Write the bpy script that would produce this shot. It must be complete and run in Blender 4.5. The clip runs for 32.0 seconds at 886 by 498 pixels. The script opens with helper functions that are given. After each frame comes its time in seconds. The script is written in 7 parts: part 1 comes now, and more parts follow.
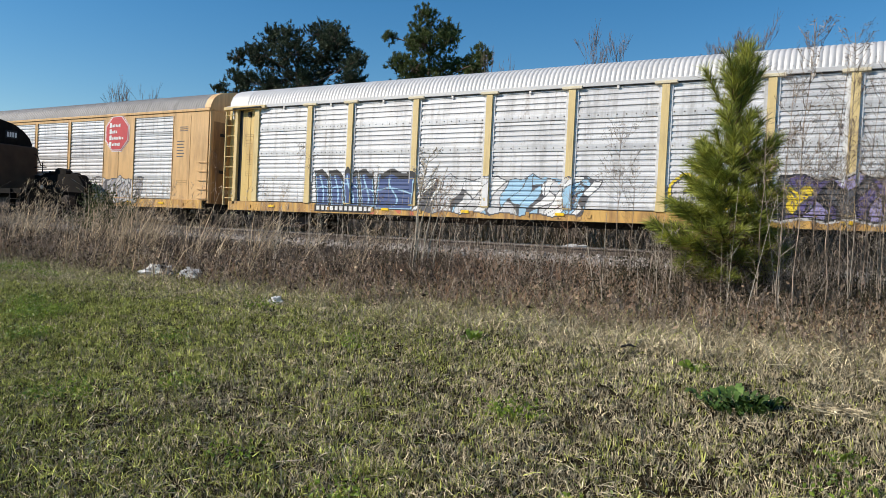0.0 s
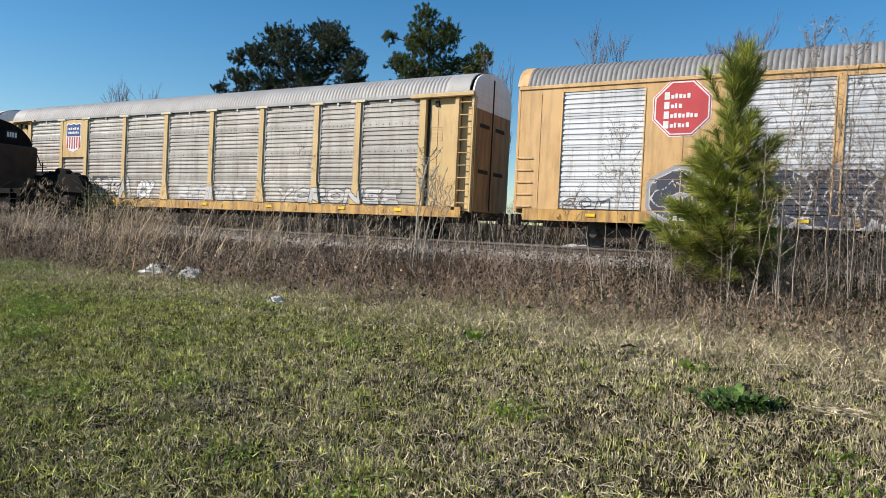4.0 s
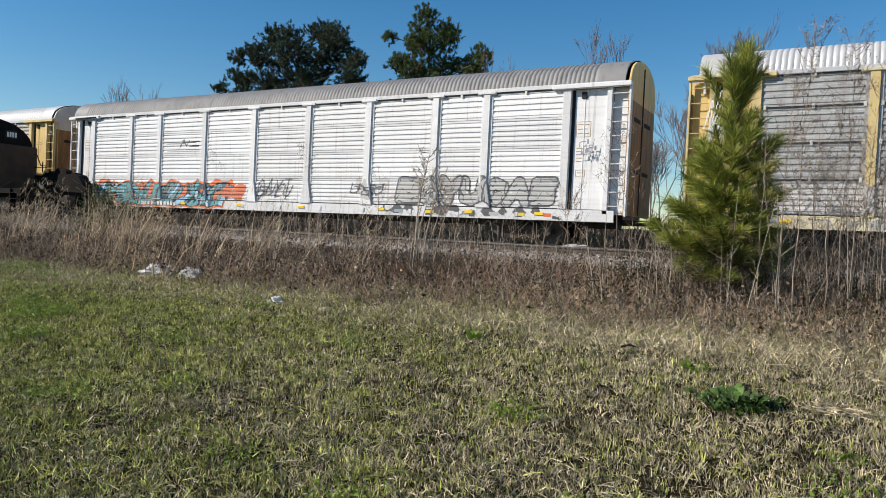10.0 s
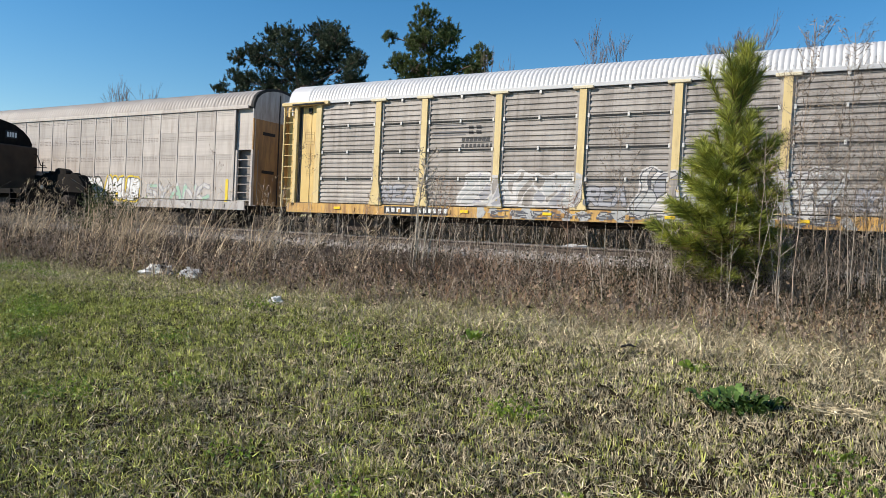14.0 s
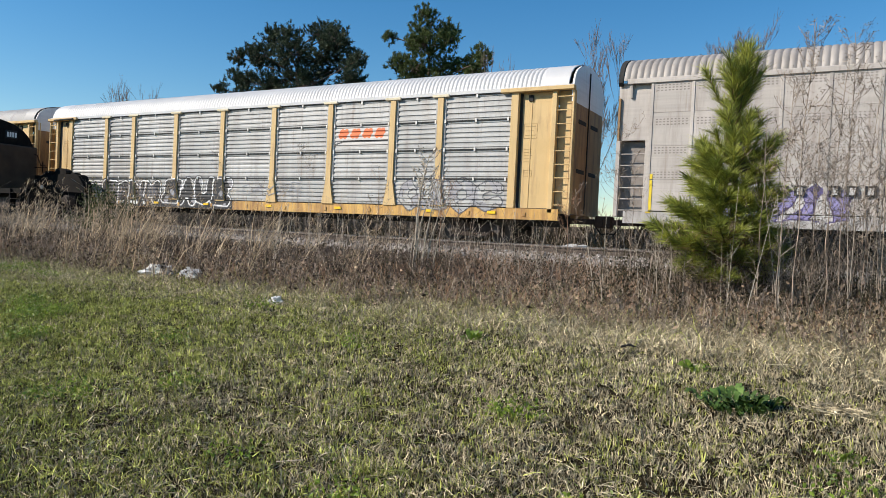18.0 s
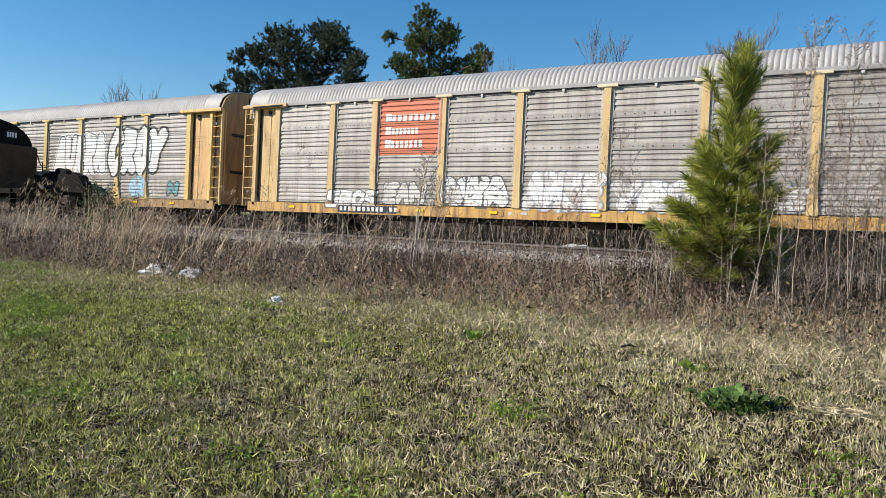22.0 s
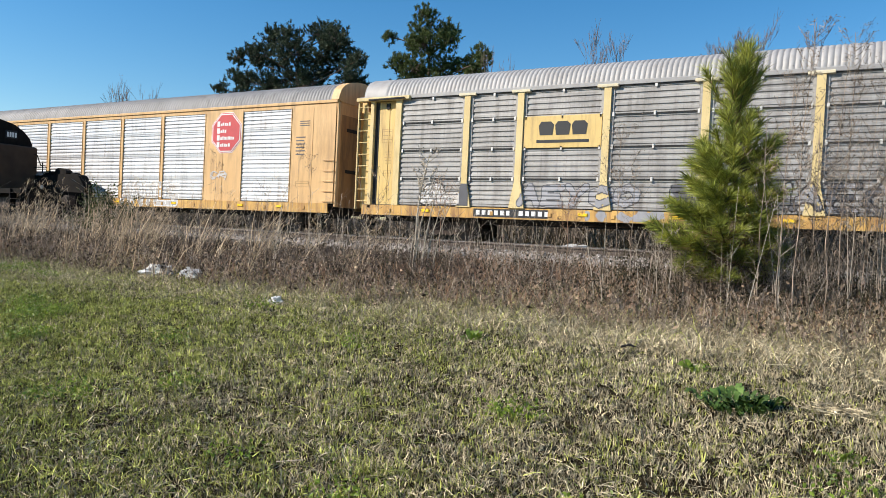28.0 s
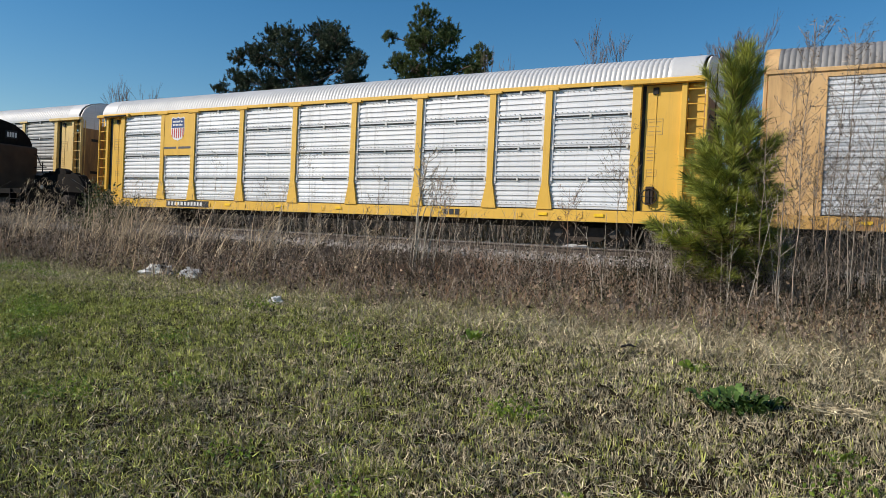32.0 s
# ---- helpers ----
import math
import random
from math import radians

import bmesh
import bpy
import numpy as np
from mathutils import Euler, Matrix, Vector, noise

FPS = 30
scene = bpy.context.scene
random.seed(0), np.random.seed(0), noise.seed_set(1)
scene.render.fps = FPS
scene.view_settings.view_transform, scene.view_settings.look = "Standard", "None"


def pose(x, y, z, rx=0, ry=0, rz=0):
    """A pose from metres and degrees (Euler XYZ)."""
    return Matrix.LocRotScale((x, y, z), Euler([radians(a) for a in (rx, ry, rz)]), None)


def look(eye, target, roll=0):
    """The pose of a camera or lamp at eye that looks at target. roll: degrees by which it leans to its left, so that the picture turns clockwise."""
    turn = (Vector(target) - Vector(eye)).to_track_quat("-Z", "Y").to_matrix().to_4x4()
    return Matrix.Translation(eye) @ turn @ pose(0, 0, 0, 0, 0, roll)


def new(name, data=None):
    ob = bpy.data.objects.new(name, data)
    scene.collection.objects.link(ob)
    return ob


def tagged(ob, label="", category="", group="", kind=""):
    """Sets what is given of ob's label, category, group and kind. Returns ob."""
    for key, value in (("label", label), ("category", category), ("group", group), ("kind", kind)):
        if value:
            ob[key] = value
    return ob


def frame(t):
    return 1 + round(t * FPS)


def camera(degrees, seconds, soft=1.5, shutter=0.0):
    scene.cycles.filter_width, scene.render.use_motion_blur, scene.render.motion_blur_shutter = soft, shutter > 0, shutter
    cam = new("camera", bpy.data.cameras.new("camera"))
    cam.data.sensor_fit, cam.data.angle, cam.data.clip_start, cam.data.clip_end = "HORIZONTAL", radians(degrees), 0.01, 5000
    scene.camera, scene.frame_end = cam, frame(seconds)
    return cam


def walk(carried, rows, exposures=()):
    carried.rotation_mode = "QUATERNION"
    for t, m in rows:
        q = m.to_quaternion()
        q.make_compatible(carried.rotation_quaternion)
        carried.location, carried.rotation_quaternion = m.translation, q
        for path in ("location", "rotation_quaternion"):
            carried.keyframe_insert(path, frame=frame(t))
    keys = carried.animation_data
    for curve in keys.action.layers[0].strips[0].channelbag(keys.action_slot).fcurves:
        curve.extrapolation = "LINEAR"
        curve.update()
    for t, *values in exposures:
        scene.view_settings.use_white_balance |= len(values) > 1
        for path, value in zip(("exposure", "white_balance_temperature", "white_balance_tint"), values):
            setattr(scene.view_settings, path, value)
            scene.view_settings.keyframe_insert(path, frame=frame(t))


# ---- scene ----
cam = camera(63.97, 32.0, soft=0.75)
EYE = Vector((0.0, 0.0, 1.45))
YAW, PITCH, ROLL = radians(29.70), radians(-1.162), 2.764
AIM = EYE + Vector((-math.sin(YAW) * math.cos(PITCH), math.cos(YAW) * math.cos(PITCH), math.sin(PITCH)))
walk(cam, [(0.0, look(EYE, AIM, ROLL)), (32.0, look(EYE, AIM, ROLL))],
     exposures=[(0, .04), (1, .01), (2, .05), (3, .10), (5.5, .33), (7, .38), (8, .30), (9, .24), (10, .02), (11, -.18), (12, -.03), (13, .18), (14, .25), (17, .23), (20, .21), (22, .28), (25, .32), (28, .38), (29, .17), (30, -.02), (31, -.04), (32, -.14)])

# ---- light ----
TO_SUN = Vector((-0.62, -0.56, 0.58)).normalized()
world = bpy.data.worlds.new("sky")
scene.world = world
world.use_nodes = True
wn = world.node_tree
sky = wn.nodes.new("ShaderNodeTexSky")
sky.sky_type = "NISHITA"
sky.sun_disc = False
sky.sun_elevation = math.asin(TO_SUN.z)
sky.sun_rotation = math.atan2(TO_SUN.x, TO_SUN.y)
sky.air_density, sky.dust_density, sky.ozone_density = 1.1, 0.0, 3.0
tone = wn.nodes.new("ShaderNodeHueSaturation")
tone.inputs["Hue"].default_value, tone.inputs["Saturation"].default_value = 0.499, 1.36
wn.links.new(sky.outputs[0], tone.inputs["Color"])
wn.links.new(tone.outputs[0], wn.nodes["Background"].inputs[0])
wn.nodes["Background"].inputs[1].default_value = 0.110
lamp = bpy.data.lights.new("sun", "SUN")
lamp.energy, lamp.angle, lamp.color = 5.6, radians(0.53), (1.0, 0.905, 0.785)
sun = new("sun", lamp)
sun.matrix_world = look(TO_SUN * 60, (0, 0, 0))

# ---- plan: x along the track, y away from the camera, z up; rail tops at RAIL ----
RAIL = 1.28
FAR_TRACK, NEAR_TRACK = 22.3, 18.0
CAR = 27.05
rng = np.random.default_rng(7)


# ---- mesh tools ----
class Geo:
    """Collects vertices and faces of one mesh; ox shifts along x."""

    def __init__(self, ox=0.0):
        self.v, self.f, self.ox = [], [], ox

    def add(self, vs, fs):
        n = len(self.v)
        self.v += [(x + self.ox, y, z) for x, y, z in vs]
        self.f += [tuple(i + n for i in f) for f in fs]

    def box(self, x0, x1, y0, y1, z0, z1, b=0.0):
        """A box with chamfered edges b."""
        if b <= 0:
            vs = [(x, y, z) for x in (x0, x1) for y in (y0, y1) for z in (z0, z1)]
            self.add(vs, [(0, 1, 3, 2), (4, 6, 7, 5), (0, 4, 5, 1), (2, 3, 7, 6), (0, 2, 6, 4), (1, 5, 7, 3)])
            return
        lo, hi = (x0, y0, z0), (x1, y1, z1)
        vs, index = [], {}
        for s in [(i, j, k) for i in (0, 1) for j in (0, 1) for k in (0, 1)]:
            for a in range(3):
                p = [(hi[c] - b if s[c] else lo[c] + b) if c != a else (hi[c] if s[c] else lo[c]) for c in range(3)]
                index[s, a] = len(vs)
                vs.append(tuple(p))
        fs = []
        for a in range(3):
            u, w = (a + 1) % 3, (a + 2) % 3
            for side in (0, 1):
                q = []
                for iu, iw in ((0, 0), (1, 0), (1, 1), (0, 1)):
                    s = [0, 0, 0]
                    s[a], s[u], s[w] = side, iu, iw
                    q.append(index[tuple(s), a])
                fs.append(tuple(q if side else q[::-1]))
            for iu in (0, 1):
                for iw in (0, 1):
                    s0, s1 = [0, 0, 0], [0, 0, 0]
                    s0[a], s1[a] = 0, 1
                    s0[u] = s1[u] = iu
                    s0[w] = s1[w] = iw
                    q = [index[tuple(s0), u], index[tuple(s1), u], index[tuple(s1), w], index[tuple(s0), w]]
                    fs.append(tuple(q if iu == iw else q[::-1]))
        for s in [(i, j, k) for i in (0, 1) for j in (0, 1) for k in (0, 1)]:
            q = [index[s, 0], index[s, 1], index[s, 2]]
            fs.append(tuple(q if sum(s) % 2 else q[::-1]))
        self.add(vs, fs)

    def prism_x(self, prof, xa, xb):
        """A closed (y, z) outline drawn out from xa to xb."""
        n = len(prof)
        vs = [(xa, y, z) for y, z in prof] + [(xb, y, z) for y, z in prof]
        fs = [(i, (i + 1) % n, n + (i + 1) % n, n + i) for i in range(n)]
        fs += [tuple(range(n))[::-1], tuple(range(n, 2 * n))]
        self.add(vs, fs)

    def prism_y(self, prof, ya, yb):
        """A closed (x, z) outline drawn out from ya to yb."""
        n = len(prof)
        vs = [(x, ya, z) for x, z in prof] + [(x, yb, z) for x, z in prof]
        fs = [(i, n + i, n + (i + 1) % n, (i + 1) % n) for i in range(n)]
        fs += [tuple(range(n)), tuple(range(n, 2 * n))[::-1]]
        self.add(vs, fs)

    def tube(self, p, q, r, n=6, r2=None):
        p, q = Vector(p), Vector(q)
        d = (q - p).normalized()
        u = d.orthogonal().normalized()
        w = d.cross(u)
        r2 = r if r2 is None else r2
        ring = [(math.cos(2 * math.pi * i / n), math.sin(2 * math.pi * i / n)) for i in range(n)]
        vs = [tuple(p + (u * c + w * s) * r) for c, s in ring] + [tuple(q + (u * c + w * s) * r2) for c, s in ring]
        fs = [(i, (i + 1) % n, n + (i + 1) % n, n + i) for i in range(n)]
        fs += [tuple(range(n))[::-1], tuple(range(n, 2 * n))]
        self.add(vs, fs)

    def mesh(self, name):
        me = bpy.data.meshes.new(name)
        me.from_pydata(self.v, [], self.f)
        return me


def arrays_mesh(name, verts, quads=None, tris=None):
    """A mesh from arrays of vertices, quads and triangles."""
    me = bpy.data.meshes.new(name)
    verts = np.asarray(verts, dtype=np.float32).reshape(-1, 3)
    quads = np.zeros((0, 4), np.int32) if quads is None else np.asarray(quads, np.int32).reshape(-1, 4)
    tris = np.zeros((0, 3), np.int32) if tris is None else np.asarray(tris, np.int32).reshape(-1, 3)
    me.vertices.add(len(verts))
    me.vertices.foreach_set("co", verts.ravel())
    loops = np.concatenate([quads.ravel(), tris.ravel()])
    me.loops.add(len(loops))
    me.loops.foreach_set("vertex_index", loops)
    me.polygons.add(len(quads) + len(tris))
    me.polygons.foreach_set("loop_start", np.concatenate([np.arange(len(quads)) * 4, len(quads) * 4 + np.arange(len(tris)) * 3]).astype(np.int32))
    me.update(calc_edges=True)
    return me


def part(name, geo, material, parent, label="", kind=""):
    """Links a Geo or a mesh as one mesh object under a thing or a part."""
    me = geo.mesh(name) if isinstance(geo, Geo) else geo
    if not me.materials:
        me.materials.append(material)
    ob = new(name, me)
    ob.parent = parent
    if label:
        ob["label"] = label
    if kind:
        ob["kind"] = kind
    return ob


def thing(name, geo, material, label, category, group="", kind="", place=None):
    """A top-level mesh, or an Empty where geo is None."""
    me = geo.mesh(name) if isinstance(geo, Geo) else geo
    if me is not None and not me.materials:
        me.materials.append(material)
    ob = new(name, me)
    if place is not None:
        ob.matrix_basis = place
    return tagged(ob, label, category, group, kind)


# ---- materials ----
def surface(name, c1, c2, scale=3.0, rough=0.7, metal=0.0, bump=0.0, fine=40.0, stretch=(1, 1, 1), dirt=None, dirt_at=(0.5, 0.7), island=0.0, each=0.0, spec=0.5, through_light=0.0, bands=0.0, streak=None, runs=0.75):
    """A two-scale noise material; dirt adds streaky stains; island and each vary the value by piece."""
    m = bpy.data.materials.new(name)
    m.use_nodes = True
    n, l = m.node_tree.nodes, m.node_tree.links
    bsdf = n["Principled BSDF"]
    co = n.new("ShaderNodeTexCoord")
    mp = n.new("ShaderNodeMapping")
    mp.inputs["Scale"].default_value = stretch
    l.new(co.outputs["Object"], mp.inputs[0])
    big = n.new("ShaderNodeTexNoise")
    big.inputs["Scale"].default_value, big.inputs["Detail"].default_value = scale, 4
    small = n.new("ShaderNodeTexNoise")
    small.inputs["Scale"].default_value, small.inputs["Detail"].default_value = fine, 3
    l.new(mp.outputs[0], big.inputs["Vector"])
    l.new(co.outputs["Object"], small.inputs["Vector"])
    shift = n.new("ShaderNodeVectorMath")
    shift.operation = "MULTIPLY_ADD"
    shift.inputs[1].default_value = (37.0, 11.0, 23.0)
    l.new(n.new("ShaderNodeObjectInfo").outputs["Random"], shift.inputs[0])
    l.new(co.outputs["Object"], shift.inputs[2])

    def wear(scale3, size, low, high, most, rough_=0.6):
        """Stains of one shape: a stretched noise between two levels."""
        mq = n.new("ShaderNodeMapping")
        mq.inputs["Scale"].default_value = scale3
        l.new(shift.outputs[0], mq.inputs[0])
        tq = n.new("ShaderNodeTexNoise")
        tq.inputs["Scale"].default_value, tq.inputs["Detail"].default_value, tq.inputs["Roughness"].default_value = size, 5, rough_
        l.new(mq.outputs[0], tq.inputs["Vector"])
        rq = n.new("ShaderNodeMapRange")
        rq.inputs["From Min"].default_value, rq.inputs["From Max"].default_value = low, high
        rq.inputs["To Max"].default_value = most
        l.new(tq.outputs["Fac"], rq.inputs["Value"])
        return rq.outputs[0]

    def over(base, tint, factor):
        mq = n.new("ShaderNodeMix")
        mq.data_type = "RGBA"
        mq.inputs["B"].default_value = (*tint, 1)
        l.new(base, mq.inputs["A"])
        l.new(factor, mq.inputs["Factor"])
        return mq.outputs["Result"]

    add = n.new("ShaderNodeMath")
    add.operation = "MULTIPLY_ADD"
    l.new(small.outputs["Fac"], add.inputs[0])
    add.inputs[1].default_value = 0.35
    l.new(big.outputs["Fac"], add.inputs[2])
    ramp = n.new("ShaderNodeMapRange")
    ramp.inputs["From Min"].default_value, ramp.inputs["From Max"].default_value = 0.45, 0.9
    l.new(add.outputs[0], ramp.inputs["Value"])
    mix = n.new("ShaderNodeMix")
    mix.data_type = "RGBA"
    mix.inputs["A"].default_value, mix.inputs["B"].default_value = (*c1, 1), (*c2, 1)
    l.new(ramp.outputs[0], mix.inputs["Factor"])
    colour = mix.outputs["Result"]
    if dirt:
        mp2 = n.new("ShaderNodeMapping")
        mp2.inputs["Scale"].default_value = (2.4, 2.4, 0.35)
        l.new(co.outputs["Object"], mp2.inputs[0])
        st = n.new("ShaderNodeTexNoise")
        st.inputs["Scale"].default_value, st.inputs["Detail"].default_value, st.inputs["Roughness"].default_value = 1.6, 6, 0.65
        l.new(mp2.outputs[0], st.inputs["Vector"])
        r2 = n.new("ShaderNodeMapRange")
        r2.inputs["From Min"].default_value, r2.inputs["From Max"].default_value = dirt_at
        r2.inputs["To Max"].default_value = 0.8
        l.new(st.outputs["Fac"], r2.inputs["Value"])
        mx = n.new("ShaderNodeMix")
        mx.data_type = "RGBA"
        mx.inputs["B"].default_value = (*dirt, 1)
        l.new(r2.outputs[0], mx.inputs["Factor"])
        l.new(colour, mx.inputs["A"])
        colour = mx.outputs["Result"]
    if bands:
        colour = over(colour, tuple(0.45 * a for a in c1), wear((0.12, 0.12, 5.0), 2.0, 0.45, 0.75, bands))
        colour = over(colour, tuple(min(0.8, 1.3 * b) for b in c2), wear((0.2, 0.2, 7.0), 2.6, 0.5, 0.78, bands * 0.8))
    if streak:
        colour = over(colour, streak, wear((4.0, 4.0, 0.16), 1.5, 0.56, 0.74, runs, 0.7))
        colour = over(colour, streak, wear((1.6, 1.6, 1.6), 2.5, 0.66, 0.76, 0.7, 0.75))
    if island or each:
        hv = n.new("ShaderNodeHueSaturation")
        if island:
            src = n.new("ShaderNodeNewGeometry").outputs["Random Per Island"]
        else:
            src = n.new("ShaderNodeObjectInfo").outputs["Random"]
        amount = island or each
        r3 = n.new("ShaderNodeMapRange")
        r3.inputs["To Min"].default_value, r3.inputs["To Max"].default_value = 1 - amount, 1 + amount
        l.new(src, r3.inputs["Value"])
        l.new(r3.outputs[0], hv.inputs["Value"])
        l.new(colour, hv.inputs["Color"])
        colour = hv.outputs["Color"]
    l.new(colour, bsdf.inputs["Base Color"])
    bsdf.inputs["Roughness"].default_value, bsdf.inputs["Metallic"].default_value = rough, metal
    bsdf.inputs["Specular IOR Level"].default_value = spec
    if bump:
        bp = n.new("ShaderNodeBump")
        bp.inputs["Strength"].default_value, bp.inputs["Distance"].default_value = bump, 0.02
        l.new(add.outputs[0], bp.inputs["Height"])
        l.new(bp.outputs[0], bsdf.inputs["Normal"])
    if through_light:
        tl = n.new("ShaderNodeBsdfTranslucent")
        l.new(colour, tl.inputs["Color"])
        ms = n.new("ShaderNodeMixShader")
        ms.inputs[0].default_value = through_light
        l.new(bsdf.outputs[0], ms.inputs[1])
        l.new(tl.outputs[0], ms.inputs[2])
        l.new(ms.outputs[0], n["Material Output"].inputs["Surface"])
    return m


GRIME = (0.13, 0.10, 0.075)
M_SILVER = surface("silver_sheet", (0.58, 0.585, 0.60), (0.69, 0.69, 0.69), 0.8, 0.45, 0.25, 0.05, dirt=(0.30, 0.29, 0.28), dirt_at=(0.5, 0.75), each=0.10, bands=0.55, streak=(0.26, 0.22, 0.19))
M_GREY = surface("weathered_grey_sheet", (0.34, 0.345, 0.34), (0.44, 0.44, 0.43), 0.8, 0.5, 0.2, 0.05, dirt=(0.24, 0.22, 0.20), dirt_at=(0.45, 0.75), each=0.10, bands=0.55, streak=(0.17, 0.125, 0.095))
M_DUSTY = surface("dusty_brown_grey_sheet", (0.35, 0.33, 0.30), (0.46, 0.44, 0.405), 0.8, 0.55, 0.15, 0.05, dirt=(0.23, 0.195, 0.165), dirt_at=(0.45, 0.72), each=0.12, bands=0.65, streak=(0.17, 0.12, 0.085))
M_BROWN = surface("sooty_brown_sheet", (0.30, 0.27, 0.24), (0.38, 0.35, 0.32), 0.8, 0.55, 0.15, 0.05, dirt=(0.15, 0.13, 0.11), dirt_at=(0.45, 0.72), each=0.10, bands=0.55, streak=(0.11, 0.08, 0.065))
M_DARK = surface("dark_weathered_sheet", (0.30, 0.29, 0.275), (0.40, 0.39, 0.375), 0.8, 0.55, 0.15, 0.05, dirt=(0.15, 0.14, 0.13), dirt_at=(0.45, 0.72), each=0.10, bands=0.55, streak=(0.12, 0.095, 0.08))
M_TAUPE = surface("dusty_taupe_sheet", (0.43, 0.39, 0.355), (0.50, 0.46, 0.42), 0.7, 0.6, 0.1, 0.05, dirt=(0.30, 0.26, 0.23), dirt_at=(0.45, 0.75), each=0.10, bands=0.25, streak=(0.25, 0.19, 0.15))
M_WHITE = surface("white_sheet", (0.67, 0.67, 0.675), (0.76, 0.76, 0.76), 0.8, 0.5, 0.0, 0.05, dirt=(0.58, 0.56, 0.545), dirt_at=(0.55, 0.8), each=0.10, bands=0.25, streak=(0.36, 0.31, 0.27))
M_BRIGHT = surface("bright_aluminium_sheet", (0.66, 0.67, 0.68), (0.76, 0.76, 0.765), 0.8, 0.42, 0.25, 0.03, dirt=(0.45, 0.45, 0.45), dirt_at=(0.55, 0.85), each=0.10, bands=0.25, streak=(0.38, 0.37, 0.36))
M_YELLOW = surface("fresh_yellow_paint", (0.68, 0.40, 0.045), (0.76, 0.46, 0.07), 1.0, 0.5, 0.0, 0.04, dirt=(0.36, 0.21, 0.06), dirt_at=(0.58, 0.8), streak=(0.42, 0.24, 0.06), runs=0.3)
M_OLDYEL = surface("old_yellow_paint", (0.60, 0.42, 0.14), (0.70, 0.51, 0.20), 1.0, 0.6, 0.0, 0.05, dirt=(0.27, 0.16, 0.08), dirt_at=(0.52, 0.78), streak=(0.25, 0.13, 0.06), runs=0.3)
M_RIBYEL = surface("sun_bleached_yellow_paint", (0.58, 0.44, 0.19), (0.70, 0.56, 0.28), 1.0, 0.6, 0.0, 0.05, dirt=(0.30, 0.20, 0.11), dirt_at=(0.52, 0.78), streak=(0.27, 0.16, 0.08), runs=0.3)
M_CREAM = surface("cream_cap_paint", (0.58, 0.51, 0.34), (0.68, 0.61, 0.44), 1.0, 0.6, 0.0, 0.05, dirt=(0.34, 0.26, 0.16), dirt_at=(0.55, 0.8))
M_SKINYEL = surface("sun_faded_yellow_paint", (0.60, 0.370, 0.155), (0.68, 0.440, 0.205), 1.0, 0.6, 0.0, 0.05, dirt=(0.33, 0.20, 0.09), dirt_at=(0.45, 0.74), streak=(0.28, 0.15, 0.08), runs=0.22)
M_PALEYEL = surface("faded_cream_yellow_paint", (0.56, 0.39, 0.17), (0.64, 0.46, 0.22), 1.0, 0.65, 0.0, 0.05, dirt=(0.30, 0.19, 0.10), dirt_at=(0.5, 0.76), streak=(0.27, 0.16, 0.09), runs=0.3)
M_RUSTYEL = surface("rusty_yellow_paint", (0.55, 0.31, 0.08), (0.64, 0.40, 0.12), 1.2, 0.7, 0.0, 0.06, dirt=(0.20, 0.10, 0.05), dirt_at=(0.42, 0.64), streak=(0.17, 0.075, 0.035), runs=0.7)
M_ENDBROWN = surface("sooty_end_sheet", (0.30, 0.17, 0.07), (0.40, 0.25, 0.10), 1.0, 0.7, 0.0, 0.06, dirt=(0.10, 0.07, 0.05), dirt_at=(0.45, 0.7))
M_ENDGREY = surface("grey_end_sheet", (0.36, 0.34, 0.32), (0.46, 0.44, 0.42), 1.0, 0.7, 0.0, 0.05, dirt=(0.15, 0.12, 0.10), dirt_at=(0.45, 0.7))
M_ROOFWHITE = surface("white_roof_sheet", (0.47, 0.475, 0.48), (0.57, 0.57, 0.57), 1.2, 0.5, 0.1, 0.03, dirt=(0.55, 0.54, 0.52), dirt_at=(0.6, 0.85))
M_ROOFGREY = surface("grey_roof_sheet", (0.19, 0.188, 0.188), (0.26, 0.257, 0.255), 1.2, 0.62, 0.12, 0.03, dirt=(0.09, 0.085, 0.082), dirt_at=(0.5, 0.8))
M_ROOFDULL = surface("dull_silver_roof_sheet", (0.29, 0.285, 0.28), (0.38, 0.375, 0.37), 1.2, 0.62, 0.12, 0.03, dirt=(0.24, 0.22, 0.21), dirt_at=(0.5, 0.8))
M_ROOFTAUPE = surface("dusty_taupe_roof_sheet", (0.27, 0.245, 0.225), (0.35, 0.325, 0.30), 1.2, 0.6, 0.1, 0.03, dirt=(0.19, 0.17, 0.155), dirt_at=(0.5, 0.8))
M_BLACK = surface("black_iron", (0.012, 0.011, 0.010), (0.03, 0.027, 0.024), 4, 0.75, 0.2, 0.1)
M_IRON = surface("rusty_dark_iron", (0.022, 0.016, 0.012), (0.055, 0.036, 0.026), 4, 0.8, 0.2, 0.15)
M_RAILTOP = surface("worn_rail_head", (0.34, 0.31, 0.28), (0.46, 0.43, 0.40), 5, 0.4, 0.5)
M_RAIL = surface("rusty_rail", (0.060, 0.045, 0.036), (0.13, 0.10, 0.08), 6, 0.7, 0.3, 0.1)
M_WHEEL = surface("worn_wheel_steel", (0.045, 0.037, 0.032), (0.085, 0.070, 0.060), 6, 0.65, 0.4, 0.1)
M_GAP = surface("dark_seam", (0.015, 0.015, 0.015), (0.03, 0.03, 0.03), 4, 0.9)


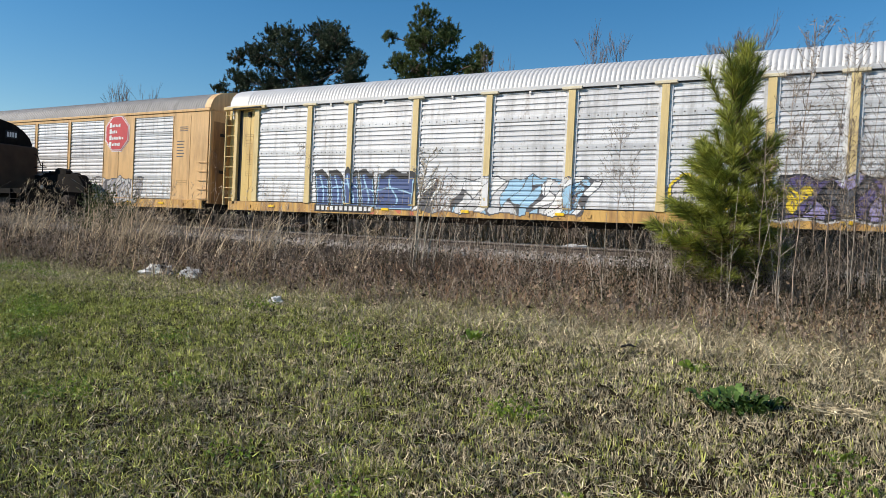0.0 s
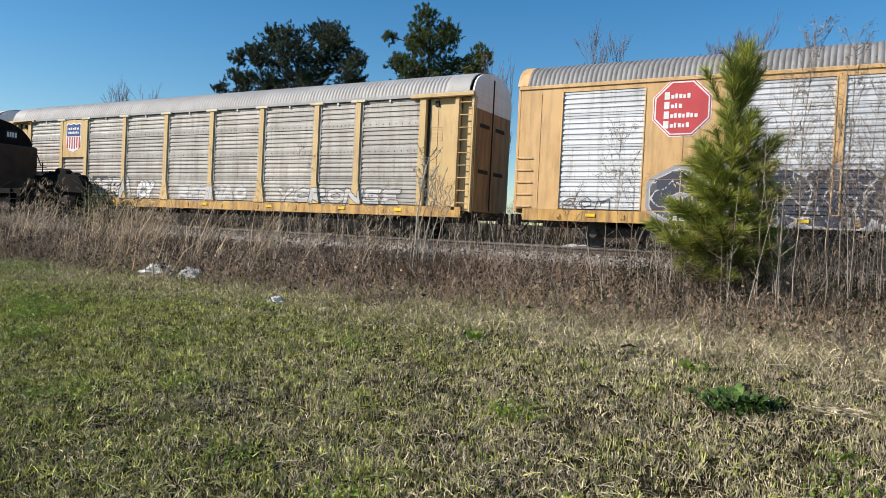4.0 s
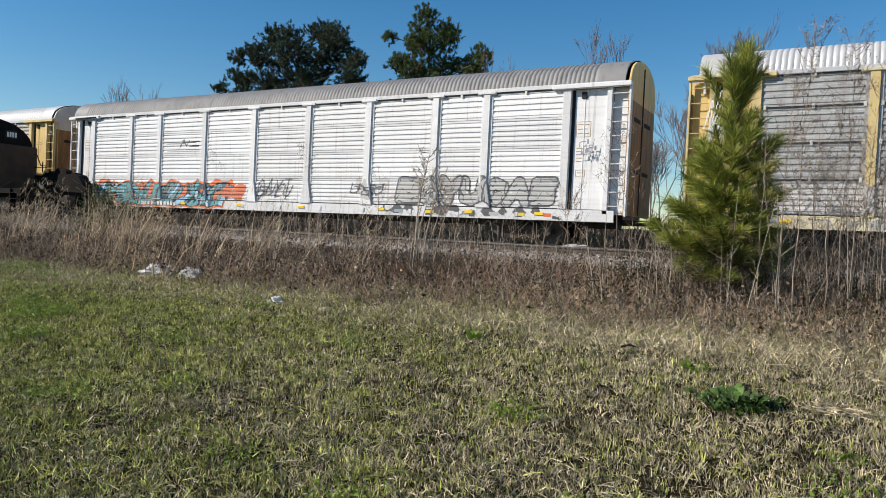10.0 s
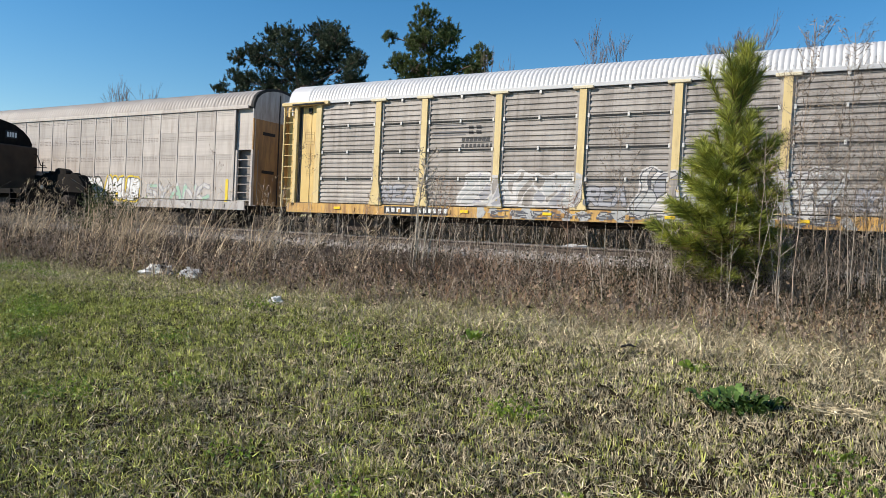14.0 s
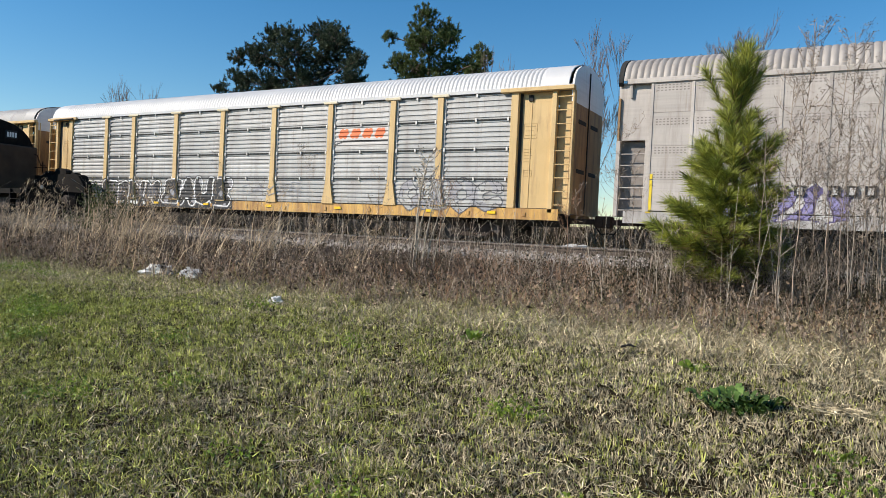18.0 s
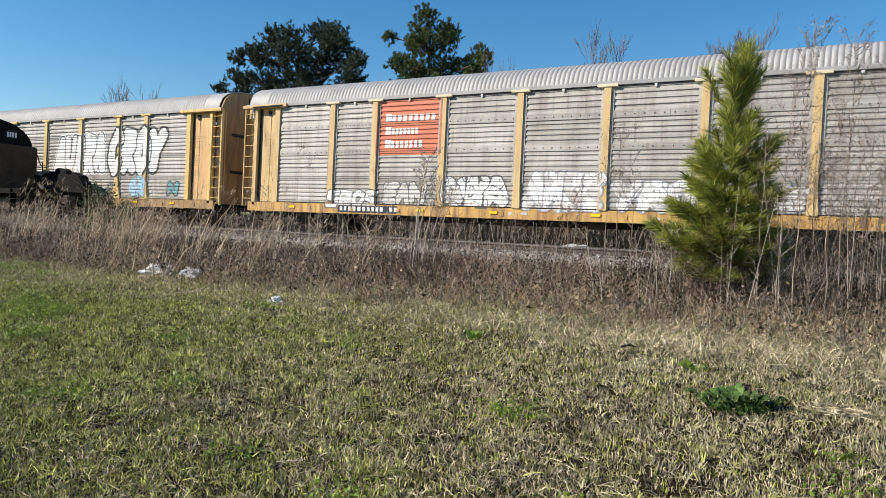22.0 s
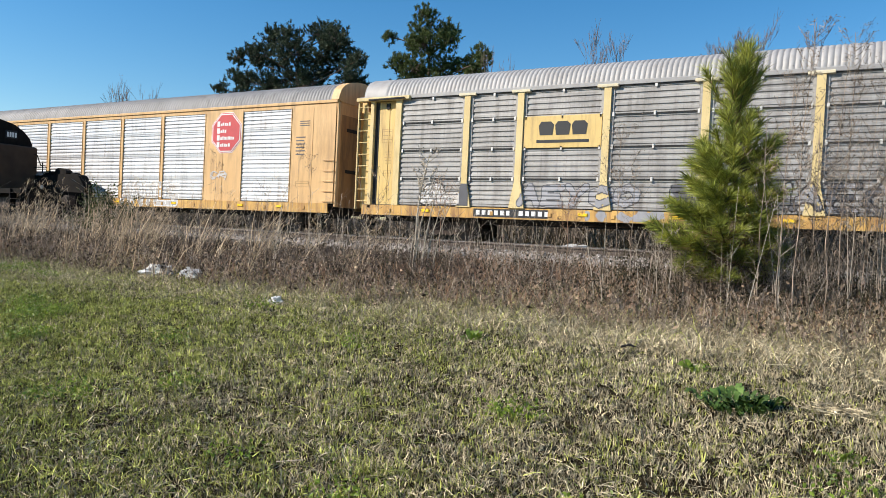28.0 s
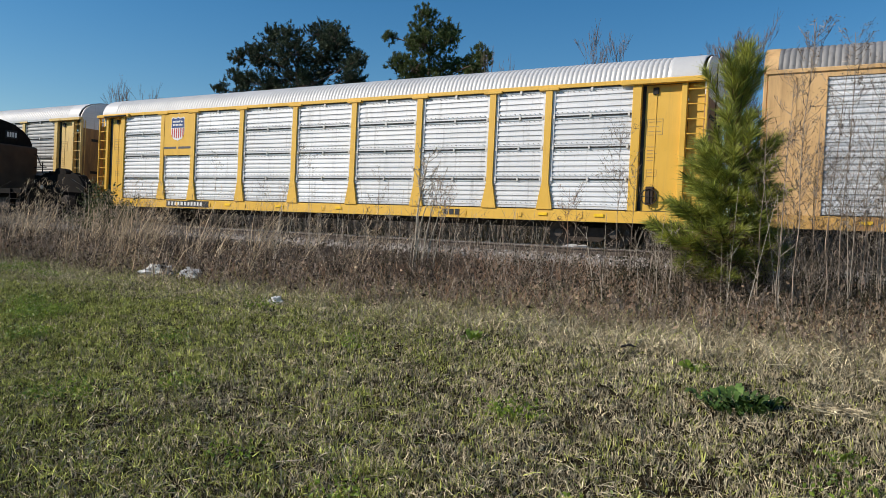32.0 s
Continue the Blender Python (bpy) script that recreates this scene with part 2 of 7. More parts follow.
def paint(name, c, rough=0.55, worn=0.10):
    return surface(name, tuple(x * (1 - worn) for x in c), tuple(min(1, x * (1 + worn)) for x in c), 2.5, rough, 0, 0.03, dirt=tuple(0.55 * x + 0.03 for x in c), dirt_at=(0.58, 0.85))


P_WHITE = paint("white_paint", (0.74, 0.74, 0.73))
P_OFFWHITE = paint("chalky_white_paint", (0.52, 0.50, 0.48))
P_BLACK = paint("black_paint", (0.02, 0.02, 0.022))
P_CHAR = paint("charcoal_paint", (0.09, 0.09, 0.10))
P_BLUE = paint("blue_paint", (0.05, 0.085, 0.22))
P_INDIGO = paint("slate_blue_paint", (0.11, 0.16, 0.30))
P_SKYBLUE = paint("pale_blue_paint", (0.32, 0.52, 0.68))
P_TEAL = paint("teal_paint", (0.10, 0.32, 0.37))
P_DTEAL = paint("deep_teal_paint", (0.04, 0.11, 0.15))
P_ORANGE = paint("orange_paint", (0.68, 0.16, 0.045))
P_RED = paint("red_paint", (0.50, 0.055, 0.06))
P_BRICK = paint("faded_vermilion_paint", (0.55, 0.15, 0.075))
P_MAROON = paint("faded_maroon_paint", (0.22, 0.09, 0.08))
P_PURPLE = paint("lavender_paint", (0.28, 0.25, 0.45))
P_DPURPLE = paint("deep_violet_paint", (0.10, 0.08, 0.20))
P_GREEN = paint("pale_green_paint", (0.32, 0.48, 0.36))
P_LEMON = paint("lemon_paint", (0.70, 0.52, 0.03))
P_NAVY = paint("navy_paint", (0.025, 0.06, 0.20))
P_GREYP = paint("grey_paint", (0.30, 0.30, 0.32))
P_STENCIL = paint("faded_stencil_paint", (0.40, 0.26, 0.10))
P_DUSTTEAL = paint("dusty_teal_paint", (0.23, 0.33, 0.36))
P_MIST = paint("misty_grey_paint", (0.40, 0.40, 0.39))
P_INK = paint("blue_black_paint", (0.045, 0.050, 0.075))
P_REFLECT = paint("reflector_yellow", (0.85, 0.55, 0.02), 0.35)

# ---- ground, ballast and track ----
def smooth(a, b, x):
    q = np.clip((x - a) / (b - a), 0, 1)
    return q * q * (3 - 2 * q)


def ground_z(x, y):
    """Height of the ground: a mown verge that rises to the ballast, falls away behind it, then rises to an added bank.
    """
    x, y = np.asarray(x, float), np.asarray(y, float)
    z = 0.46 * smooth(2.6, 7.2, y) + 0.30 * smooth(6.6, 9.6, y) + 0.22 * smooth(10.5, 14.5, y)
    # added bank, unseen, that blocks the low sky under the cars
    z = z + 1.35 * smooth(28.0, 38.0, y)
    bumps = 0.025 * np.sin(1.7 * x + 0.6 * y) * np.sin(1.3 * y - 0.4 * x) + 0.012 * np.sin(4.1 * x + 1.0) * np.sin(3.7 * y)
    return z + bumps * smooth(-2, 3, y) * (1 - smooth(13, 15, y))


# soil coloured near black so that gaps between blades read as shade
M_SOIL = surface("matted_soil_and_shade", (0.007, 0.0055, 0.0030), (0.042, 0.033, 0.019), 22, 0.95, 0, 0.9, fine=140, spec=0.0)
M_STONE = surface("grey_brown_ballast", (0.17, 0.147, 0.127), (0.43, 0.39, 0.352), 9, 0.9, 0, 0.5, fine=60, island=0.45, spec=0.15)
M_TIE = surface("creosoted_timber", (0.06, 0.045, 0.035), (0.13, 0.10, 0.08), 5, 0.9, 0, 0.4, stretch=(6, 1, 6))


def build_ground():
    xs = np.concatenate([[-2500, -1200, -600, -300, -150, -90], np.arange(-60, 20.1, 0.5), [30, 60, 120, 300, 700, 2500]])
    ys = np.concatenate([[-2500, -600, -150, -40, -15, -5, 0], np.arange(1, 36.1, 0.5), [45, 70, 120, 300, 900, 2500]])
    X, Y = np.meshgrid(xs, ys)
    V = np.stack([X, Y, ground_z(X, Y)], -1).reshape(-1, 3)
    nx = len(xs)
    i, j = np.meshgrid(np.arange(nx - 1), np.arange(len(ys) - 1))
    a = (j * nx + i).ravel()
    me = arrays_mesh("ground", V, np.stack([a, a + 1, a + nx + 1, a + nx], -1))
    me.polygons.foreach_set("use_smooth", np.ones(len(me.polygons), bool))
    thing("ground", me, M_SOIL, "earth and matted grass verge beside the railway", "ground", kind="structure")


build_ground()


def build_track(yc, name, label):
    """Ballast bed, rails and sleepers of one track."""
    bed = thing(name, None, None, label, "railway track", kind="structure")
    g = Geo()
    top = RAIL - 0.20
    g.prism_x([(yc - 2.9, 0.75), (yc - 1.75, top), (yc + 1.75, top), (yc + 2.9, 0.75)], -460, 380)
    part("ballast_bed", g, M_STONE, bed)
    for s in (-1, 1):
        g = Geo()
        yr = yc + s * 0.755
        z0 = RAIL - 0.17
        g.prism_x([(yr - .07, z0), (yr + .07, z0), (yr + .07, z0 + .012), (yr + .012, z0 + .03), (yr + .012, z0 + .13), (yr + .036, z0 + .14), (yr + .036, z0 + .165), (yr + .025, z0 + .17),
                   (yr - .025, z0 + .17), (yr - .036, z0 + .165), (yr - .036, z0 + .14), (yr - .012, z0 + .13), (yr - .012, z0 + .03), (yr - .07, z0 + .012)], -460, 380)
        rail = part("rail", g, M_RAIL, bed)
        g = Geo()
        g.box(-460, 380, yr - .028, yr + .028, z0 + .171, z0 + .175)
        part("running_surface", g, M_RAILTOP, rail)
    g = Geo()
    g.box(-0.115, 0.115, -1.3, 1.3, -0.18, 0.0, 0.012)
    tie = g.mesh("sleeper")
    tie.materials.append(M_TIE)
    for k in range(150):
        ob = part("sleeper", tie, M_TIE, bed)
        ob.location = (-72 + 0.54 * k, yc + 0.03 * math.sin(k * 2.3), RAIL - 0.172)
    return bed


build_track(NEAR_TRACK, "track_near", "rusty siding rails on grey ballast and timber sleepers")
build_track(FAR_TRACK, "track_far", "main line rails on grey ballast and timber sleepers")

# ---- freight cars ----
RIBS = (1.80, 4.50, 6.42, 9.22, 12.03, 14.84, 17.64, 20.42, 22.35, 25.05)
TIERS = (1.15, 2.05, 3.02, 3.98, 4.84)
FACE = -1.50
WAVE, DEEP = 0.165, 0.030


def corrugated(a, b):
    """The (y, z) outline of a corrugated sheet between two heights."""
    lo, hi = a + 0.07, b - 0.07
    n = max(1, round((hi - lo) / WAVE))
    prof = [(FACE + 0.012, a + 0.008), (FACE + 0.012, lo)]
    for i in range(n):
        for q, d in ((0, 0.0), (0.14, 1.0), (0.54, 0.85), (0.74, 0.0)):
            prof.append((FACE + DEEP + 0.002 - d * DEEP, lo + (hi - lo) * (i + q) / n))
    prof += [(FACE + DEEP + 0.002, hi), (FACE + 0.012, hi), (FACE + 0.012, b - 0.008), (FACE + 0.07, b - 0.008), (FACE + 0.07, a + 0.008)]
    return prof


def rib_half(z):
    return 0.108 + 0.15 * max(0.0, min(1.0, (1.95 - z) / 0.8))


ROOF = [(-1.53, 4.86), (-1.53, 4.95), (-1.50, 5.08), (-1.38, 5.34), (-1.19, 5.52), (-0.90, 5.66), (-0.46, 5.77), (0, 5.81)]
ROOF_LINE = ROOF + [(-y, z) for y, z in ROOF[-2::-1]]


def roof_mesh(x0, x1, ox, pitch=0.15, lift=0.022, sweep=0.0, plain=0.0):
    """A curved roof of pressed sheets with narrow grooves between wide ribs; sweep: how far the eaves end short of the crown; plain: smooth end sheets."""
    n = int((x1 - x0) / pitch)
    p = (x1 - x0) / n
    xs, up = [], []
    for i in range(n):
        for q, u in ((0.0, 0.0), (0.10, 0.0), (0.22, 0.9), (0.88, 0.95)):
            xs.append(x0 + (i + q) * p)
            smooth_end = min(xs[-1] - x0, x1 - xs[-1]) < plain
            up.append((0.9 if smooth_end else u) * lift)
    xs.append(x1)
    up.append(0.0)
    line = ROOF_LINE[1:-1]
    V = []
    for x, u in zip(xs, up):
        for k, (y, z) in enumerate(line):
            f = 0 if k in (0, len(line) - 1) else 1
            short = sweep * min(1.0, abs(y) / 1.5) ** 2
            V.append((max(x0 + short * .4, min(x1 - short, x)) + ox, y * (1 + 0.6 * u * f), z + u * f))
    m = len(line)
    i, j = np.meshgrid(np.arange(m - 1), np.arange(len(xs) - 1))
    a = (j * m + i).ravel()
    return arrays_mesh("roof", V, np.stack([a, a + m, a + m + 1, a + 1], -1))


WHEELSETS = []
M_CLIP = surface("galvanised_clip", (0.55, 0.53, 0.50), (0.68, 0.66, 0.62), 6, 0.5, 0.3)


def build_truck(car, x, ox):
    """A two-axle freight truck under a car."""
    truck = part("truck", Geo(), M_IRON, car)
    for s in (-1, 1):
        g = Geo(ox)
        y = s * 1.0
        prof = [(x - 1.05, .36), (x - .7, .36), (x - .45, .18), (x + .45, .18), (x + .7, .36), (x + 1.05, .36), (x + 1.05, .52), (x + .62, .60), (x - .62, .60), (x - 1.05, .52)]
        g.prism_y(prof, y - .09, y + .09)
        part("side_frame", g, M_IRON, truck)
        for k in (-.13, .13):
            g = Geo(ox)
            g.tube((x + k, y - s * .0, .22), (x + k, y, .52), .085, 8)
            part("spring", g, M_BLACK, truck)
        for k in (-.88, .88):
            g = Geo(ox)
            g.tube((x + k, y + s * .08, .42), (x + k, y + s * .17, .42), .13, 10)
            part("bearing_cap", g, M_WHEEL, truck)
    g = Geo(ox)
    g.box(x - .2, x + .2, -1.0, 1.0, .38, .62, .03)
    part("bolster", g, M_IRON, truck)
    for k in (-.88, .88):
        w = part("wheelset", WHEEL_MESH, M_WHEEL, truck)
        w.location = (x + k + ox, 0, 0.42)
        WHEELSETS.append((w, x + k + ox))


def wheel_mesh():
    g = Geo()
    g.tube((0, -.95, 0), (0, .95, 0), .08, 8)
    for s in (-1, 1):
        y = s * .755
        g.tube((0, y - s * .06, 0), (0, y - s * .035, 0), .455, 28)
        g.tube((0, y - s * .035, 0), (0, y + s * .07, 0), .425, 28, .415)
        g.tube((0, y + s * .07, 0), (0, y + s * .10, 0), .17, 12)
        for a in range(6):
            c, d = math.cos(a * math.pi / 3) * .29, math.sin(a * math.pi / 3) * .29
            g.tube((c, y + s * .068, d), (c, y + s * .082, d), .045, 8)
    return g.mesh("wheelset")


WHEEL_MESH = wheel_mesh()
WHEEL_MESH.materials.append(M_WHEEL)


def underframe(car, ox, sill_mat):
    for s in (-1, 1):
        g = Geo(ox)
        y0, y1 = (FACE - .03, FACE + .02) if s < 0 else (-FACE - .02, -FACE + .03)
        g.prism_x([(y0, .77), (y1 + .08 if s < 0 else y1, .77), (y1 + .08 if s < 0 else y1, .80), (y1, .81), (y1, 1.12), (y0, 1.12)], .35, CAR - .35)
        for k in range(13):
            x = 1.5 + 2.0 * k
            ya, yb = (FACE - .055, FACE - .028) if s < 0 else (-FACE + .028, -FACE + .055)
            g.box(x, x + .12, ya, yb, .86, 1.0, .008)
        part("side_sill", g, sill_mat, car)
    g = Geo(ox)
    g.box(.4, CAR - .4, -1.45, 1.45, 1.06, 1.14)
    g.box(.6, CAR - .6, -.32, .32, .60, 1.06)
    for k in range(14):
        x = 1.3 + 1.87 * k
        g.prism_x([(-1.42, 1.06), (1.42, 1.06), (1.42, .92), (.4, .72), (-.4, .72), (-1.42, .92)], x, x + .1)
    part("underframe", g, M_BLACK, car)
    g = Geo(ox)
    g.tube((11.0, -.85, .72), (12.2, -.85, .72), .17, 12)
    part("air_reservoir", g, M_IRON, car)
    g = Geo(ox)
    g.box(14.2, 14.8, -1.0, -.75, .55, .9, .03)
    g.tube((5.5, -.8, .62), (14.2, -.8, .70), .02, 5)
    part("brake_rigging", g, M_IRON, car)
    for x, s in ((0.0, -1), (CAR, 1)):
        g = Geo(ox)
        g.box(min(x - s * .5, x + s * .45), max(x - s * .5, x + s * .45), -.1, .1, .72, .9, .02)
        g.box(min(x + s * .38, x + s * .68), max(x + s * .38, x + s * .68), -.17, .17, .62, 1.0, .04)
        part("coupler", g, M_IRON, car)
        g = Geo(ox)
        g.tube((x + s * .2, .35, .75), (x + s * .45, .4, .42), .025, 6)
        g.tube((x + s * .45, .4, .42), (x + s * .66, .36, .45), .025, 6)
        part("air_hose", g, M_BLACK, car)
    build_truck(car, 3.45, ox)
    build_truck(car, CAR - 3.45, ox)


def end_wall(car, ox, x, s, low, high, rail=True):
    """The end of a car: lower and upper sheets, a seam, slots, handholds."""
    line = [(y * .985, z - .02) for y, z in ROOF_LINE]
    xa, xb = (x - .10, x - .04) if s > 0 else (x + .04, x + .10)
    back = .0 if s > 0 else .34
    split = 4.45
    g = Geo(ox)
    g.prism_x([(-1.47, 1.0), (1.47, 1.0), (1.47, split), (-1.47, split)], xa, xb)
    wall = part("end_wall", g, low, car)
    g = Geo(ox)
    g.prism_x([(-1.47, split), (1.47, split)] + [(y, z) for y, z in line[::-1]], xa + back, xb + back)
    part("end_gable", g, high, car)
    g = Geo(ox)
    f = xb if s > 0 else xa
    for y in (-.06, ):
        g.box(min(f, f + s * .03), max(f, f + s * .03), y, y + .06, 1.05, 5.6, .008)
    for z in (2.3, 3.85):
        g.box(min(f, f + s * .02), max(f, f + s * .02), -.95, -.25, z, z + .13, .006)
        g.box(min(f, f + s * .02), max(f, f + s * .02), .25, .95, z, z + .13, .006)
    part("end_door_bar", g, M_GAP, wall)


def ladder_zone(car, ox, x0, x1, s, post_mat, door_mat, beam_mat, left):
    """The last stretch of a side: recessed door, posts, ladder with rungs, header beam. s: 1 where the car's end lies at x1."""
    w = x1 - x0

    def at(a, b):
        return (x0 + a, x0 + b) if s > 0 else (x1 - b, x1 - a)

    g = Geo(ox)
    xa, xb = at(.0, .26)
    g.box(xa, xb, FACE - .05, FACE + .13, 1.12, 4.84, .012)
    part("corner_post", g, post_mat, car)
    g = Geo(ox)
    xa, xb = at(.26, w - .72)
    g.box(xa, xb, FACE + .10, FACE + .14, 1.12, 4.80, .008)
    mid = at(.26 + (w - .98) * .35, .26 + (w - .98) * .35 + .03)
    g.box(*mid, FACE + .085, FACE + .1, 1.15, 4.78, .004)
    door = part("end_door", g, door_mat, car)
    # dark strip along the left edge of each end door
    g = Geo(ox)
    edge_strip = at(.262, .36) if s > 0 else at(w - .88, w - .722)
    g.box(*edge_strip, FACE + .088, FACE + .13, 1.13, 4.78)
    part("door_slot", g, M_GAP, door)
    g = Geo(ox)
    q = at(.26 + .30, .26 + .46)
    g.box(*q, FACE + .05, FACE + .12, 4.52, 4.72, .01)
    part("latch_box", g, M_GAP, door)
    xa, xb = at(.26 + .16, .26 + .62)
    frame_bars(door, ox, xa, xb, 3.35, 3.82, FACE + .097)
    xa, xb = at(.26 + .2, .26 + .5)
    frame_bars(door, ox, xa, xb, 2.15, 2.35, FACE + .097)
    for i in range(5):
        g = Geo(ox)
        xa, xb = at(.26 + .2, .26 + .42 + .03 * (i % 3))
        g.box(xa, xb, FACE + .094, FACE + .099, 2.6 + .1 * i, 2.62 + .1 * i)
        part("stencil_bar", g, P_STENCIL, door)
    g = Geo(ox)
    xa, xb = at(w - .72, w - .56)
    g.box(xa, xb, FACE - .03, FACE + .16, 1.0, 4.84, .012)
    part("door_post", g, post_mat, car)
    g = Geo(ox)
    xa, xb = at(w - .56, w - .02)
    g.box(xa, xb, FACE + .20, FACE + .24, 1.0, 4.82, .008)
    part("ladder_backing", g, door_mat, car)
    g = Geo(ox)
    xa, xb = at(w - .06, w)
    g.box(xa, xb, FACE - .02, FACE + .10, .95, 4.84, .008)
    lad = part("ladder_stile", g, post_mat, car)
    for i in range(9):
        g = Geo(ox)
        z = 1.25 + .42 * i
        xa, xb = at(w - .56, w - .03)
        g.tube((xa, FACE + .01, z), (xb, FACE + .01, z), .016, 6)
        part("rung", g, post_mat, lad)
    g = Geo(ox)
    xa, xb = at(-.35, w + .02)
    g.box(xa, xb, FACE - .13, FACE + .05, 4.80, 4.93, .015)
    part("header_beam", g, beam_mat, car)
    if left:
        g = Geo(ox)
        g.tube((x1 + .15, FACE - .15, 4.85), (x0 + .55, FACE - .15, 4.83), .035, 6)
        part("door_rod", g, M_GAP, car)
    g = Geo(ox)
    xa, xb = at(.3, w - .8)
    g.box(xa, xb, FACE - .02, FACE + .1, 1.06, 1.14, .01)
    part("door_sill", g, M_IRON, car)
    if s > 0 and car["left"] in (1.3, -140.56, -196.94):
        g = Geo(ox)
        x = x0 + .62
        ring = [(x + .23 * math.cos(a * math.pi / 8), FACE - .06, 1.55 + .23 * math.sin(a * math.pi / 8)) for a in range(17)]
        for p, q in zip(ring, ring[1:]):
            g.tube(p, q, .018, 5)
        for a in range(4):
            g.tube((x, FACE - .06, 1.55), ring[a * 4], .012, 5)
        g.box(x - .12, x + .12, FACE - .04, FACE + .1, 1.35, 1.85, .03)
        part("hand_brake", g, M_IRON, car)


def frame_bars(parent, ox, xa, xb, za, zb, y):
    """A stencilled data box: an outline and unreadable lines."""
    g = Geo(ox)
    t = .012
    g.box(xa, xb, y - .004, y, za, za + t)
    g.box(xa, xb, y - .004, y, zb - t, zb)
    g.box(xa, xa + t, y - .004, y, za + t, zb - t)
    g.box(xb - t, xb, y - .004, y, za + t, zb - t)
    n = max(1, int((zb - za) / .1) - 1)
    for i in range(n):
        z = za + (zb - za) * (i + .7) / (n + .4)
        g.box(xa + .05, xb - .05 - .06 * (i % 2), y - .004, y, z, z + .018)
    part("data_box", g, P_STENCIL, parent)


def far_side(car, ox, sheet, rib):
    g = Geo(ox)
    prof = []
    for a, b in zip(TIERS, TIERS[1:]):
        prof += [(-y, z) for y, z in corrugated(a, b)[:-2]]
    prof += [(1.40, 4.84), (1.40, 1.15)]
    g.prism_x(prof, .1, CAR - .1)
    part("far_side_wall", g, sheet, car)
    for r in RIBS:
        g = Geo(ox)
        g.box(r - .12, r + .12, 1.51, 1.58, 1.12, 4.86, .01)
        part("far_rib", g, rib, car)


def new_car(label, left):
    car = thing("autorack_car", None, None, label, "freight car", "autorack cars of the train")
    car["left"] = left
    return car


def autorack(label, left, sheet, rib, door, roof, sill, eave, seams=True, low=M_ENDBROWN, high=M_WHITE, holes=False, beam=None, gusset=True, flats=None):
    """A tall ribbed autorack car with corrugated side panels between posts."""
    car = new_car(label, left)
    ox = -CAR / 2
    beam = beam or rib
    clips, bolts = Geo(ox), Geo(ox)
    for i in range(9):
        xa, xb = RIBS[i], RIBS[i + 1]
        for a, b in zip(TIERS, TIERS[1:]):
            g = Geo(ox)
            g.prism_x(corrugated(a, b), xa + .10, xb - .10)
            pan = part("side_panel", g, sheet, car)
        if seams:
            for z in TIERS[1:4]:
                g = Geo(ox)
                g.box(xa + .12, xb - .12, FACE - .012, FACE + .01, z - .022, z + .022)
                part("panel_seam", g, M_GAP, car)
        if flats is not None and i not in flats:
            for z in TIERS[2:4]:
                g = Geo(ox)
                g.box(xa + .11, xb - .11, FACE - .006, FACE + .03, z - .10, z + .10, .006)
                part("panel_band", g, sheet, car)
                for k in range(9):
                    x = xa + .25 + k * (xb - xa - .5) / 8
                    bolts.box(x - .018, x + .018, FACE - .016, FACE - .004, z - .018, z + .018, .004)
        g = clips
        for z in TIERS[1:4] if seams else ():
            for x in (xa + .19, (xa + xb) / 2, xb - .19):
                g.box(x - .035, x + .035, FACE - .035, FACE, z - .065, z + .065, .008)
        g.box((xa + xb) / 2 - .04, (xa + xb) / 2 + .04, FACE - .03, FACE, 4.74, 4.84, .008)
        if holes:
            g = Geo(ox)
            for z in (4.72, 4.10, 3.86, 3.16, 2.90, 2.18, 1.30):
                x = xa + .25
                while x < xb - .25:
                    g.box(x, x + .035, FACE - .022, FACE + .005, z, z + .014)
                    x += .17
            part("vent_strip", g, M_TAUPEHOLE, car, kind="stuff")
    if flats is not None:
        part("band_bolt", bolts, M_IRON, car, kind="stuff")
    part("panel_clip", clips, M_CLIP, car, kind="stuff")
    for r in RIBS[1:-1]:
        g = Geo(ox)
        w = .265 if gusset else .14
        outline = [(r - w, 1.12), (r + w, 1.12), (r + .108, 1.95), (r + .108, 4.80), (r - .108, 4.80), (r - .108, 1.95)]
        g.prism_y(outline, FACE - .07, FACE + .02)
        rp = part("side_rib", g, rib, car)
        for e in (-.15, .15):
            g = Geo(ox)
            g.box(r + e - .05, r + e + .05, FACE - .014, FACE + .01, 1.9, 4.80, .004)
            part("rib_flange", g, sheet, rp)
        g = Geo(ox)
        g.box(r - .32, r + .32, FACE - .10, FACE + .02, 4.79, 4.88, .012)
        part("rib_cap", g, M_CREAM if rib in (M_RIBYEL, M_PALEYEL) else rib, rp)
    ladder_zone(car, ox, RIBS[-1] - .1, CAR, 1, rib, door, beam, False)
    ladder_zone(car, ox, 0.0, RIBS[0] + .1, -1, rib, door, beam, True)
    g = Geo(ox)
    g.box(.05, CAR - .05, FACE - .045, FACE + .05, 4.84, 4.97, .012)
    part("top_plate", g, eave, car)
    for xa, xb in zip(RIBS, RIBS[1:]):
        g = Geo(ox)
        g.box(xa + .30, xb - .30, FACE - .012, FACE + .02, 4.805, 4.842)
        part("eave_gap", g, M_GAP, car)
    part("roof", roof_mesh(.22, CAR - .09, ox, sweep=.10, plain=.95), roof, car)
    end_wall(car, ox, CAR, 1, low, high)
    end_wall(car, ox, 0, -1, low, high)
    far_side(car, ox, sheet, rib)
    underframe(car, ox, sill)
    return car


SHEET_PANELS = ((1.52, 4.05), (6.25, 8.92), (9.12, 11.72), (11.92, 14.56), (14.74, 17.30), (17.48, 20.05), (22.20, 24.78))


